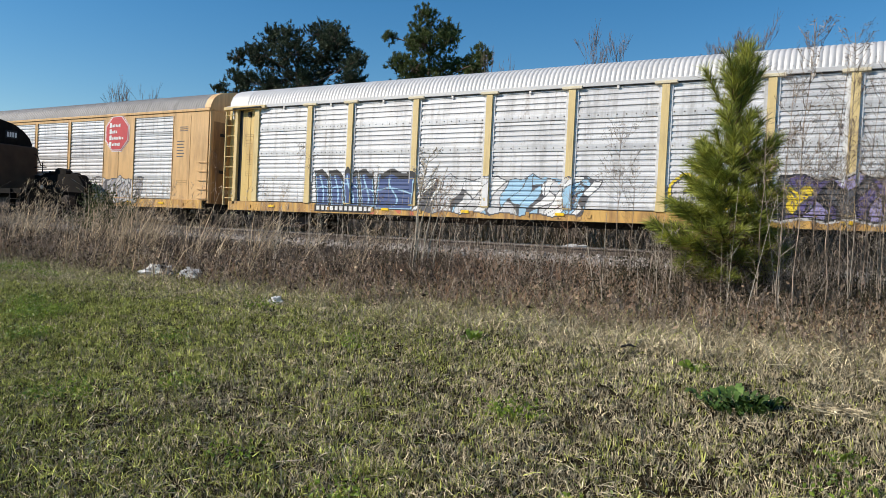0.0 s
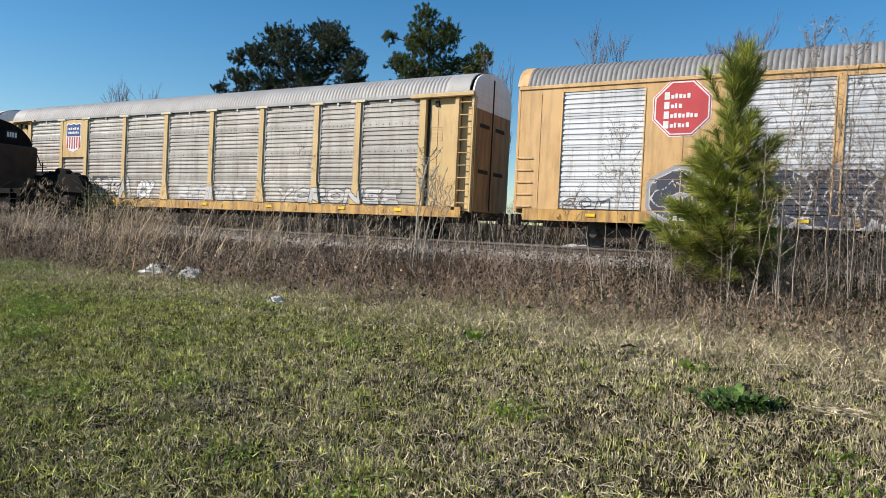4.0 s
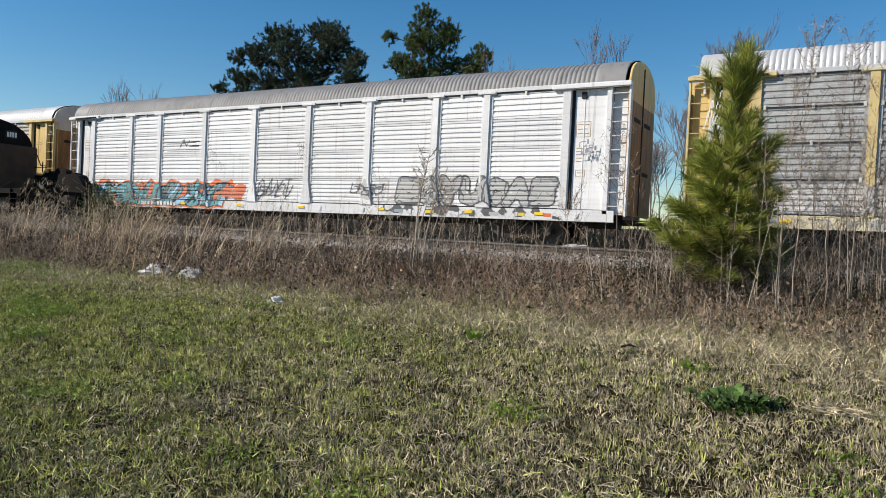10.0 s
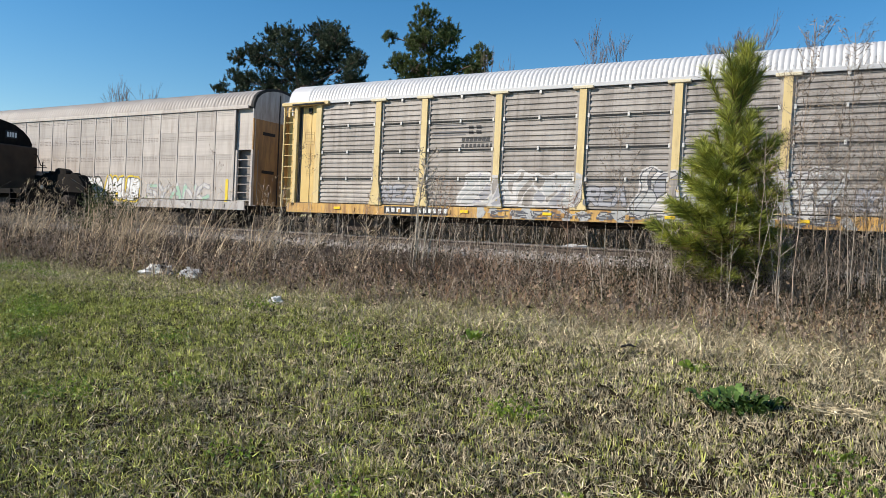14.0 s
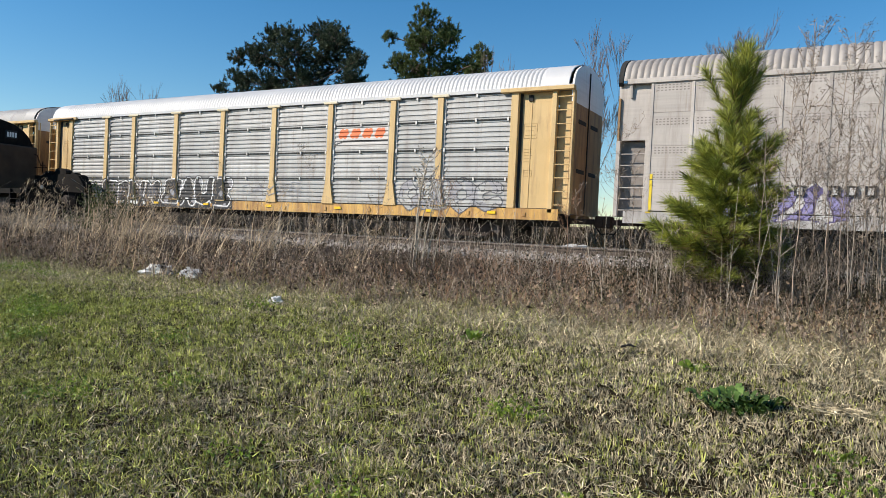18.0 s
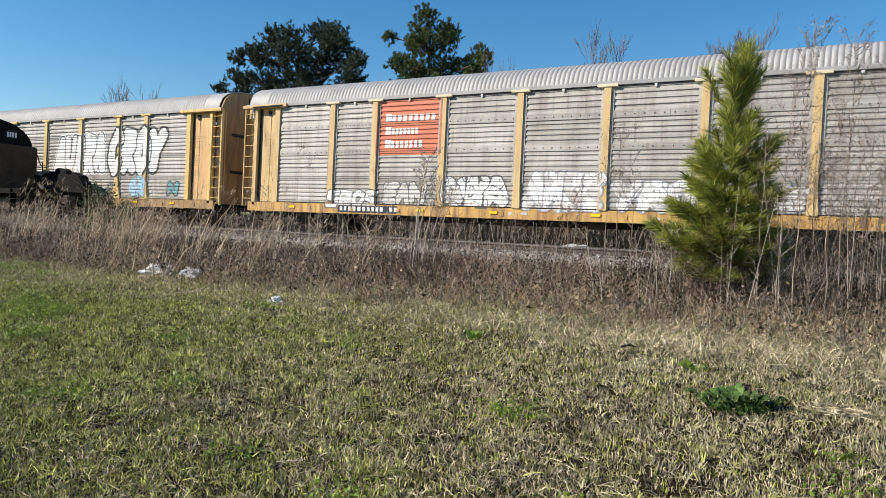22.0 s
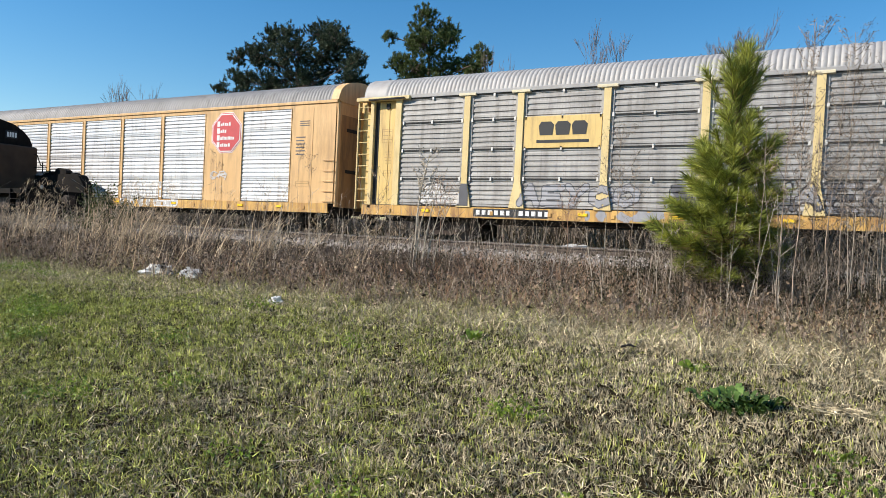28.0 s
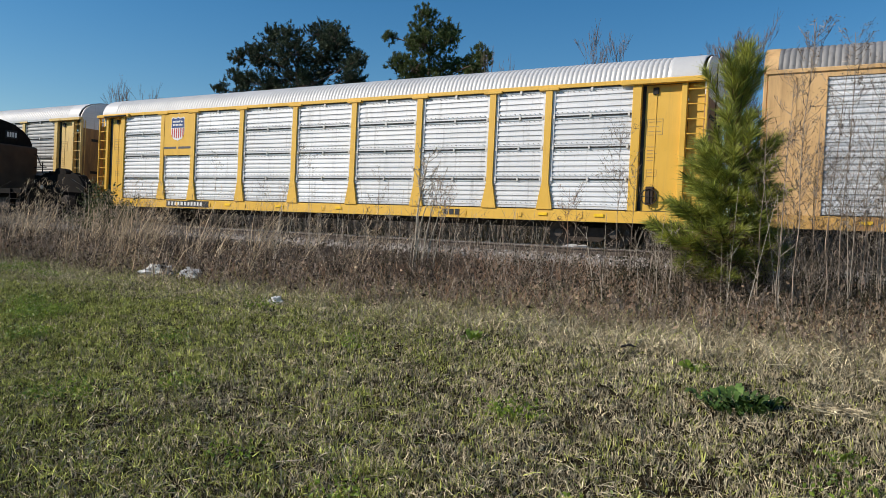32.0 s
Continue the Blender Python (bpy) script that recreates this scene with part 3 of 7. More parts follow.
def smooth_autorack(label, left, sheet, skin, roof, sill):
    """An autorack car of smooth painted sheets with corrugated panels set in, and closed ends."""
    car = new_car(label, left)
    ox = -CAR / 2
    x = .12
    for xa, xb in (*SHEET_PANELS, (CAR - .12, CAR)):
        g = Geo(ox)
        g.box(x, xa, FACE - .01, FACE + .08, 1.12, 4.90, .006)
        if xa - x > 1.0:
            m = (x + xa) / 2
            g.box(m - .015, m + .015, FACE - .022, FACE - .008, 1.14, 4.7, .003)
        part("side_sheet", g, skin, car)
        if xb < CAR:
            for a, b in zip(TIERS, TIERS[1:]):
                g = Geo(ox)
                g.prism_x(corrugated(a, b if b < 4.8 else 4.72), xa - .01, xb + .01)
                part("side_panel", g, sheet, car)
            g = Geo(ox)
            g.box(xa, xb, FACE - .01, FACE + .08, 4.72, 4.90, .006)
            part("panel_lintel", g, skin, car)
            g = Geo(ox)
            for e in (xa, xb):
                g = Geo(ox)
                g.box(e - .02, e + .02, FACE - .03, FACE + .02, 1.14, 4.72, .006)
                part("panel_edge", g, skin, car)
        x = xb
    g = Geo(ox)
    g.box(.05, CAR - .05, FACE - .05, FACE + .05, 4.86, 4.97, .012)
    part("top_plate", g, skin, car)
    # rounded end hoods
    for x, s in ((0, -1), (CAR, 1)):
        g = Geo(ox)
        xa, xb = (x - 1.2, x - .12) if s > 0 else (x + .12, x + 1.0)
        g.prism_x([(y * 1.012, z + .03) for y, z in ROOF_LINE[1:-1]] + [(1.3, 4.9), (-1.3, 4.9)], min(x, x - s * .35), max(x, x - s * .35))
        part("end_hood", g, skin, car)
        end_wall(car, ox, x, s, M_ENDBROWN, skin)
        g = Geo(ox)
        g.box(min(x, x - s * .12), max(x, x - s * .12), FACE + .02, FACE + .2, 1.0, 4.9, .03)
        part("corner_post", g, skin, car)
        for i in range(5):
            g = Geo(ox)
            z = 1.2 + .38 * i
            xm = x - s * .35
            g.tube((xm - .25, FACE - .06, z), (xm + .25, FACE - .06, z), .014, 5)
            g.tube((xm - .25, FACE - .06, z), (xm - .25, FACE, z), .014, 5)
            g.tube((xm + .25, FACE - .06, z), (xm + .25, FACE, z), .014, 5)
            part("grab_iron", g, skin, car)
    for i in range(6):
        g = Geo(ox)
        g.box(25.05, 25.45 + .05 * (i % 2), FACE - .016, FACE - .011, 2.95 + .13 * i, 2.99 + .13 * i)
        part("stencil_bar", g, P_CHAR, car)
        if i < 3:
            g = Geo(ox)
            g.box(25.2, 25.7, FACE - .016, FACE - .011, 4.05 + .08 * i, 4.08 + .08 * i)
            part("stencil_bar", g, P_CHAR, car)
    frame_bars(car, ox, 25.1, 25.75, 1.75, 1.95, FACE - .012)
    part("roof", roof_mesh(.3, CAR - .3, ox), roof, car)
    far_side(car, ox, sheet, skin)
    underframe(car, ox, sill)
    return car


def narrow_autorack(label, left, sheet, roof, sill):
    """An autorack car of many narrow flat panels with bands of small vents."""
    car = new_car(label, left)
    ox = -CAR / 2
    n = 22
    x0, x1 = 1.03, 26.0
    step = (x1 - x0) / n
    for i in range(n):
        xa, xb = x0 + step * i, x0 + step * (i + 1)
        for a, b in zip(TIERS, TIERS[1:]):
            g = Geo(ox)
            g.box(xa + .03, xb - .03, FACE + .0, FACE + .05, a + .001, b - .001, .006)
            part("side_panel", g, sheet, car)
        g = Geo(ox)
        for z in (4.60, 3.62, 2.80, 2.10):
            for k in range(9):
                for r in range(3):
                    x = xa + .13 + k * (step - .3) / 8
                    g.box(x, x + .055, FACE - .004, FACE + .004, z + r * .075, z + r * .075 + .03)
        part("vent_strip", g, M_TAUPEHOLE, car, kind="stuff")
    for i in range(n + 1):
        x = x0 + step * i
        g = Geo(ox)
        g.box(x - .045, x + .045, FACE - .018, FACE + .02, 1.12, 4.84, .008)
        part("side_rib", g, sheet, car)
    g = Geo(ox)
    g.box(.3, CAR - .3, FACE - .05, FACE + .04, 4.84, 4.99, .012)
    part("top_plate", g, sheet, car)
    for x, s in ((0, -1), (CAR, 1)):
        g = Geo(ox)
        a, b = (CAR - 1.0, CAR - .03) if s > 0 else (.03, 1.0)
        g.box(a, b, FACE + .10, FACE + .14, 3.2, 4.9, .01)
        g.box(a, a + .12, FACE + .02, FACE + .14, .95, 3.2, .01)
        g.box(b - .12, b, FACE + .02, FACE + .14, .95, 3.2, .01)
        door = part("end_door", g, sheet, car)
        for k in range(6):
            g = Geo(ox)
            z = 1.15 + .33 * k
            g.tube((a + .1, FACE + .06, z), (b - .1, FACE + .06, z), .016, 6)
            part("rung", g, sheet, door)
        # recess sheets take the darker taupe, shade put into their colour
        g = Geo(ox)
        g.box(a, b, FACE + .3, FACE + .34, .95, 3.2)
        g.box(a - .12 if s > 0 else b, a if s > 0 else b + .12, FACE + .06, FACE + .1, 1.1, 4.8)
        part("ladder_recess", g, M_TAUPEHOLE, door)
        end_wall(car, ox, x, s, M_ENDBROWN, M_ENDGREY)
        g = Geo(ox)
        xs, xe = (CAR - .16, CAR - .02) if s > 0 else (.02, .16)
        inner = [(y * .95, z - .06) for y, z in ROOF_LINE]
        outer = [(y * 1.01, z + .04) for y, z in ROOF_LINE]
        g.prism_x(outer + inner[::-1], xs, xe)
        part("end_arch", g, M_GAP, car)
    part("roof", roof_mesh(.16, CAR - .16, ox, .19, .028), roof, car)
    far_side(car, ox, sheet, sheet)
    underframe(car, ox, sill)
    return car


# darker taupe that paints the shade of vent holes and ladder recess
M_TAUPEHOLE = surface("hollow_shade_taupe", (0.20, 0.18, 0.16), (0.27, 0.24, 0.22), 6, 0.9)

CARS = []
A = autorack("white silver autorack car with yellow ribs and blue graffiti", 143.26, M_SILVER, M_RIBYEL, M_OLDYEL, M_ROOFWHITE, M_RUSTYEL, M_ROOFWHITE, seams=False, gusset=False, flats=())
B = smooth_autorack("pale yellow autorack car with two red octagon emblems and grey graffiti", 115.35, M_SILVER, M_SKINYEL, M_ROOFGREY, M_RUSTYEL)
C = autorack("dusty grey autorack car with cream ribs and a blue shield board", 86.75, M_DUSTY, M_PALEYEL, M_PALEYEL, M_ROOFDULL, M_RUSTYEL, M_ROOFDULL, seams=False, flats=(1,))
D = autorack("grey autorack car with yellow ribs and pale green graffiti", 58.42, M_GREY, M_RIBYEL, M_OLDYEL, M_ROOFWHITE, M_CREAM, M_ROOFWHITE, gusset=False)
E_ = autorack("white autorack car with teal and orange graffiti", 29.75, M_WHITE, M_WHITE, M_WHITE, M_ROOFGREY, M_WHITE, M_WHITE, seams=False, high=M_OLDYEL)
F = autorack("soot-darkened autorack car with yellow ribs and white graffiti", 1.3, M_BROWN, M_RIBYEL, M_OLDYEL, M_ROOFWHITE, M_RUSTYEL, M_ROOFWHITE)
G = narrow_autorack("taupe autorack car of narrow vented panels with graffiti", -27.32, M_TAUPE, M_ROOFTAUPE, M_ENDGREY)
H = autorack("silver grey autorack car with cream ribs and an orange emblem", -55.69, M_GREY, M_PALEYEL, M_PALEYEL, M_ROOFWHITE, M_RUSTYEL, M_ROOFWHITE)
I = autorack("weathered grey autorack car with cream ribs and a red board", -83.91, M_DUSTY, M_PALEYEL, M_PALEYEL, M_ROOFDULL, M_RUSTYEL, M_ROOFDULL, seams=False, flats=(2,), gusset=False)
J = autorack("grey autorack car with orange yellow ribs and huge white graffiti", -112.24, M_DUSTY, M_OLDYEL, M_SKINYEL, M_ROOFDULL, M_ENDBROWN, M_ROOFDULL, seams=False, flats=(1, 4, 5, 6, 7, 8), high=M_ENDBROWN)
K = autorack("dark weathered autorack car with yellow ribs and a yellow sign", -140.56, M_DARK, M_RIBYEL, M_OLDYEL, M_ROOFDULL, M_RUSTYEL, M_ROOFDULL, high=M_ENDBROWN)
L = smooth_autorack("pale yellow autorack car with two red octagon emblems and blue graffiti", -168.5, M_SILVER, M_SKINYEL, M_ROOFGREY, M_RUSTYEL)
M = autorack("bright aluminium autorack car with fresh yellow ribs and doors", -196.94, M_BRIGHT, M_YELLOW, M_YELLOW, M_ROOFWHITE, M_YELLOW, M_YELLOW, holes=True)
N = autorack("silver grey autorack car with yellow ribs and end doors", -225.35, M_GREY, M_OLDYEL, M_OLDYEL, M_ROOFWHITE, M_OLDYEL, M_ROOFWHITE)
CARS += [A, B, C, D, E_, F, G, H, I, J, K, L, M, N]

# ---- paint on the cars: emblems, marks, graffiti ----
STRAIGHT = {A.name, D.name, I.name}
STYLE = {B.name: "smooth", L.name: "smooth", G.name: "narrow"}


def paint_rows():
    """Strips of side surface between the bends of the corrugation: lower z, upper z, lower y, upper y."""
    rows = [(.78 + .034 * i, .78 + .034 * (i + 1), -.034, -.034) for i in range(10)]
    for a, b in zip(TIERS, TIERS[1:]):
        lo, hi = a + 0.07, b - 0.07
        n = max(1, round((hi - lo) / WAVE))
        for k in range(2):
            rows.append((a + .01 + .03 * k, a + .01 + .03 * (k + 1), .007, .007))
        for i in range(n):
            p = (hi - lo) / n
            for q0, q1, d0, d1 in ((0, .14, 0, 1), (.14, .27, 1, .95), (.27, .41, .95, .90), (.41, .54, .90, .85), (.54, .74, .85, 0), (.74, 1, 0, 0)):
                rows.append((lo + p * (i + q0), lo + p * (i + q1), DEEP - .003 - d0 * DEEP, DEEP - .003 - d1 * DEEP))
        for k in range(2):
            rows.append((hi + .03 * k, hi + .03 * (k + 1), .007, .007))
    return rows


ROWS = paint_rows()
COL = 0.03
LAYERS = {}


class Art:
    """A stretch of a car's side on which to spray."""

    def __init__(self, car, x0, x1, z0, z1, level=1):
        self.car, self.style = car, STYLE.get(car.name, "ribbed")
        self.rows = [r for r in ROWS if z0 <= (r[0] + r[1]) / 2 <= z1]
        self.xs = np.arange(x0, x1, COL) + COL / 2
        self.zs = np.array([(r[0] + r[1]) / 2 for r in self.rows])
        self.X, self.Z = np.meshgrid(self.xs, self.zs)
        LAYERS[car.name] = LAYERS.get(car.name, 0) + 1
        self.lift = .0022 * level + .00012 * LAYERS[car.name]

    def dist(self, lines):
        d = np.full(self.X.shape, 9.0)
        for line in lines:
            for (ax, az), (bx, bz) in zip(line, line[1:]):
                vx, vz = bx - ax, bz - az
                t = np.clip(((self.X - ax) * vx + (self.Z - az) * vz) / (vx * vx + vz * vz + 1e-9), 0, 1)
                d = np.minimum(d, np.hypot(self.X - ax - t * vx, self.Z - az - t * vz))
        return d

    def noise(self, s, seed=0):
        x, z = self.X * s + seed * 3.7, self.Z * s + seed * 1.9
        return (np.sin(x + 1.7 * np.sin(z * 1.3)) + np.sin(1.9 * z - 0.7 * x + np.sin(x * 2.3)) + np.sin(2.7 * x + 1.1 * z)) / 3

    def emit(self, mask, mat, name="graffiti", label="", parent=None):
        ox = -CAR / 2
        V, Q = [], []
        for j, (za, zb, ya, yb) in enumerate(self.rows):
            row = mask[j]
            if not row.any():
                continue
            zm = (za + zb) / 2
            kind = np.zeros(len(self.xs), int)
            if zm > 1.13:
                if self.style == "ribbed":
                    h = .115 if self.car.name in STRAIGHT else rib_half(zm)
                    for r in RIBS[1:-1]:
                        kind[np.abs(self.xs - r) < h] = 1
                    kind[(self.xs < 1.9)] = 2
                    kind[(self.xs > RIBS[-1] - .1)] = 2
                elif self.style == "smooth":
                    kind[:] = 3
                    for a, b in SHEET_PANELS:
                        kind[(self.xs > a) & (self.xs < b)] = 0
                else:
                    kind[:] = 4
            key = np.where(row, kind + 1, 0)
            cuts = np.flatnonzero(np.diff(key)) + 1
            for s, e in zip(np.concatenate([[0], cuts]), np.concatenate([cuts, [len(key)]])):
                if key[s] == 0:
                    continue
                k = key[s] - 1
                a, b = (ya, yb) if k == 0 or zm <= 1.13 else {1: (-.075, -.075), 2: (-.056, -.056), 3: (-.016, -.016), 4: (-.006, -.006)}[k]
                a, b = a - self.lift, b - self.lift
                x0, x1 = self.xs[s] - COL / 2 + ox, self.xs[e - 1] + COL / 2 + ox
                n = len(V)
                V += [(x0, FACE + a, za), (x1, FACE + a, za), (x1, FACE + b, zb), (x0, FACE + b, zb)]
                Q.append((n, n + 1, n + 2, n + 3))
        if V:
            return part(name, arrays_mesh(name, V, Q), mat, parent or self.car, label, "stuff" if name in ("graffiti", "graffiti_letter", "letter_outline", "letter_halo", "letter_shade") else "")


GLYPHS = (
    ((0, 0), (0, 1), (.7, .95), (.75, .6), (.1, .5), (.75, .4), (.75, .05), (0, 0)),
    ((0, 1), (.05, .15), (.4, 0), (.75, .2), (.75, 1)),
    ((0, 0), (.35, 1), (.75, 0), (.55, .4), (.15, .4)),
    ((.75, .85), (.4, 1), (.05, .7), (.05, .25), (.4, 0), (.78, .2)),
    ((.05, 0), (.05, 1), (.6, .95), (.7, .6), (.1, .5), (.75, 0)),
    ((.4, 0), (.05, .3), (.05, .75), (.4, 1), (.75, .75), (.75, .3), (.4, 0)),
    ((0, 1), (.35, .5), (.75, 1), (.35, .5), (.3, 0)),
    ((.75, .95), (.1, .95), (.1, .55), (.7, .45), (.7, .05), (0, .05)),
    ((.75, 1), (0, .95), (.05, .5), (.6, .52), (.05, .5), (.05, .03), (.75, 0)),
    ((0, 0), (0, 1), (.75, 0), (.75, 1)),
    ((0, .95), (.8, 1), (.4, .97), (.4, 0)),
    ((0, 0), (.02, 1), (.38, .45), (.75, 1), (.78, 0)),
)


def letters(x0, x1, z0, z1, seq, slant=0.08, seed=1, wob=0.06):
    """Letter-like strokes spread over a stretch."""
    r = random.Random(seed)
    out = []
    w = (x1 - x0) / len(seq)
    for i, g in enumerate(seq):
        up, dn = r.uniform(-wob, wob), r.uniform(-wob, wob)
        line = []
        for u, v in GLYPHS[g % len(GLYPHS)]:
            x = x0 + w * (i + .08 + u * 1.02) + r.uniform(-wob, wob) * w * .5 + slant * (v - .5)
            line.append((x, z0 + (z1 - z0) * (v * (1 + up) + dn * (1 - v)) + r.uniform(-wob, wob) * .3))
        out.append(line)
    return out


def piece(car, x0, x1, z0, z1, seq, fill, line, halo=None, fill2=None, r=.15, o=.05, h=.07, slant=.08, seed=1, s2=3.0, cut=.15, label="", scribble=True):
    """A large graffiti piece: filled letters with an outline and a halo."""
    art = Art(car, x0 - .25, x1 + .25, z0 - .1, z1 + .25, 2)
    each = np.stack([art.dist([line_]) for line_ in letters(x0 + r, x1 - r, z0 + r, z1 - r, seq, slant, seed)])
    owner, d = each.argmin(0), each.min(0)
    ranked = np.sort(each, 0)
    join = (ranked[1] - ranked[0] < o * 1.1) if len(seq) > 1 else np.zeros(d.shape, bool)
    loop = (np.abs(art.noise(4.2, seed + 3)) < .07) & (d > .02) if r >= .14 and scribble else np.zeros(d.shape, bool)
    edge = (join | loop) & (d < r)
    kept = art.noise(13, seed) * art.noise(7.3, seed + 1) < .40
    second = art.noise(s2, seed) > cut if fill2 is not None else np.zeros(d.shape, bool)
    for k in range(len(seq)):
        mine = owner == k
        body = art.emit(mine & (d < r) & ~second & ~edge & kept, fill, "graffiti_letter", label)
        art.emit(mine & (d < r) & second & ~edge & kept, fill2, "letter_shade", parent=body)
        art.emit(mine & (edge | ((d >= r) & (d < r + o))), line, "letter_outline", parent=body)
        if halo is not None:
            art.emit(mine & (d >= r + o) & (d < r + o + h), halo, "letter_halo", parent=body)
    return art


def tag_scrawl(car, x0, x1, z0, z1, mat, seed=1, r=.022, loops=9):
    """A thin hand-sprayed scrawl of slanting strokes."""
    q = random.Random(seed)
    n = max(2, loops // 2 + 1)
    art = Art(car, x0 - .1, x1 + .1, z0 - .1, z1 + .1, 4)
    lines = letters(x0, x1, z0, z1, [q.randrange(12) for k in range(n)], .25 * (z1 - z0), seed, .12)
    lines += letters(x0 + .1, x1, z0, z0 + (z1 - z0) * .7, [q.randrange(12) for k in range(n)], .3 * (z1 - z0), seed + 1, .16)
    art.emit(art.dist(lines) < r * .8, mat)


def wild(car, x0, x1, z0, z1, n, fills, line, halo=None, seed=1, cell=.42, lw=.035, h=.06, slant=.3, label=""):
    """Interlocking slanted graffiti: n letters of many-coloured shards with outlines and a halo."""
    q = np.random.default_rng(seed)
    art = Art(car, x0 - .3, x1 + .3, z0 - .12, z1 + .2, 2)
    m = int((x1 - x0) * (z1 - z0) / (cell * cell)) + n
    px, pz, col = q.uniform(x0, x1, m), q.uniform(z0, z1, m), q.integers(0, len(fills), m)
    xs = art.X - slant * (art.Z - (z0 + z1) / 2) + .07 * np.sin(art.Z * 6 + art.X * 2.2 + seed)
    zs = art.Z + .06 * np.sin(art.X * 5.1 + seed)
    d = np.hypot((xs[None] - px[:, None, None]) * 1.55, (zs[None] - pz[:, None, None]) * .75)
    owner = d.argmin(0)
    ranked = np.partition(d, 1, 0)
    gap = ranked[1] - ranked[0]
    top = z1 - .16 * np.abs(np.sin(art.X * 2.1 + seed)) - .08 * np.abs(np.sin(art.X * 5.3))
    low = z0 + .10 * np.abs(np.sin(art.X * 2.9 + 2 * seed))
    e = np.minimum(np.minimum(art.Z - low, top - art.Z), np.minimum(xs - x0, x1 - xs))
    edge = (e > 0) & ((gap < lw * 1.3) | (e < lw * 1.3))
    letter = np.minimum((np.clip((px[owner] - x0) / (x1 - x0), 0, .999) * n).astype(int), n - 1)
    kept = art.noise(12, seed) * art.noise(6.1, seed + 1) < .40
    for k in range(n):
        mine = (letter == k)
        body = None
        for c, mat in enumerate(fills):
            got = art.emit(mine & (e > 0) & ~edge & (col[owner] == c) & kept, mat, "letter_shade" if body else "graffiti_letter", "" if body else label, body)
            body = body or got
        art.emit(mine & edge, line, "letter_outline", parent=body)
        if halo is not None:
            art.emit(mine & (e <= 0) & (e > -h), halo, "letter_halo", parent=body)


def blocks(car, x0, x1, z0, z1, n, fill, shade, line, seed=1, slant=.18, lw=.035, label=""):
    """Leaning block letters with a dark top edge and thin pale cuts across them."""
    art = Art(car, x0 - .3, x1 + .3, z0, z1 + .1, 2)
    q = random.Random(seed)
    w = (x1 - x0) / n
    v = (art.Z - z0) / (z1 - z0)
    for i in range(n):
        a, b, c = q.uniform(.15, .45), q.uniform(2.5, 4.5), q.uniform(.35, .6)
        u = (art.X - x0 - w * i) / w + slant * (v - .5) / w
        top = 1 - .16 * np.abs(u - a) - .04 * np.sin(b * 3 * u)
        edge = np.minimum(np.minimum(u - .03, .97 - u) * w, np.minimum(v - .02, top - v) * (z1 - z0))
        body = edge > 0
        cut = (np.abs(v - c - .08 * np.sin(b * u)) * (z1 - z0) < lw * .7) | ((np.abs(u - .45 - .12 * np.sin(b * v * 1.6)) * w < lw) & (v > .12) & (v < .82))
        rim = (edge > .05) & (edge < .05 + lw)
        dark = (top - v < .15) & (u > .12) | (edge < .05)
        made = art.emit(body & ~dark & ~cut & ~rim, fill, "graffiti_letter", label)
        art.emit(body & dark, shade, "letter_shade", parent=made)
        art.emit(body & ~dark & (cut | rim), line, "letter_outline", parent=made)


def smudge(car, x0, x1, z0, z1, mat, seed=1, cut=.1, s=4.0):
    """A worn patch of paint with a ragged edge."""
    art = Art(car, x0, x1, z0, z1, 0)
    ex = np.minimum(art.X - x0, x1 - art.X) / .5
    ez = np.minimum(art.Z - z0, z1 - art.Z) / .2
    art.emit(art.noise(s, seed) + np.minimum(0, np.minimum(ex, ez) - 1) * .8 > cut, mat)


def slab(car, x0, x1, z0, z1, mat, name="paint_patch", label=""):
    art = Art(car, x0, x1, z0, z1, 3 if name.endswith(("bar", "block", "dab", "drip")) else 1)
    art.emit(np.ones(art.X.shape, bool), mat, name, label)


def bar_row(car, x0, x1, z0, z1, n, mat, name="lettering_bar"):
    """A row of bars where letters stand."""
    w = (x1 - x0) / n
    for i in range(n):
        slab(car, x0 + w * i, x0 + w * (i + .60), z0, z1, mat, name)


def plate(car, outline, y, mat, name, parent=None, label="", t=.006):
    """A flat painted plate on the side, from an (x, z) outline."""
    g = Geo(-CAR / 2)
    g.prism_y(outline, FACE + y - t, FACE + y)
    return part(name, g, mat, parent or car, label)


def rect(x0, x1, z0, z1):
    return [(x0, z0), (x1, z0), (x1, z1), (x0, z1)]


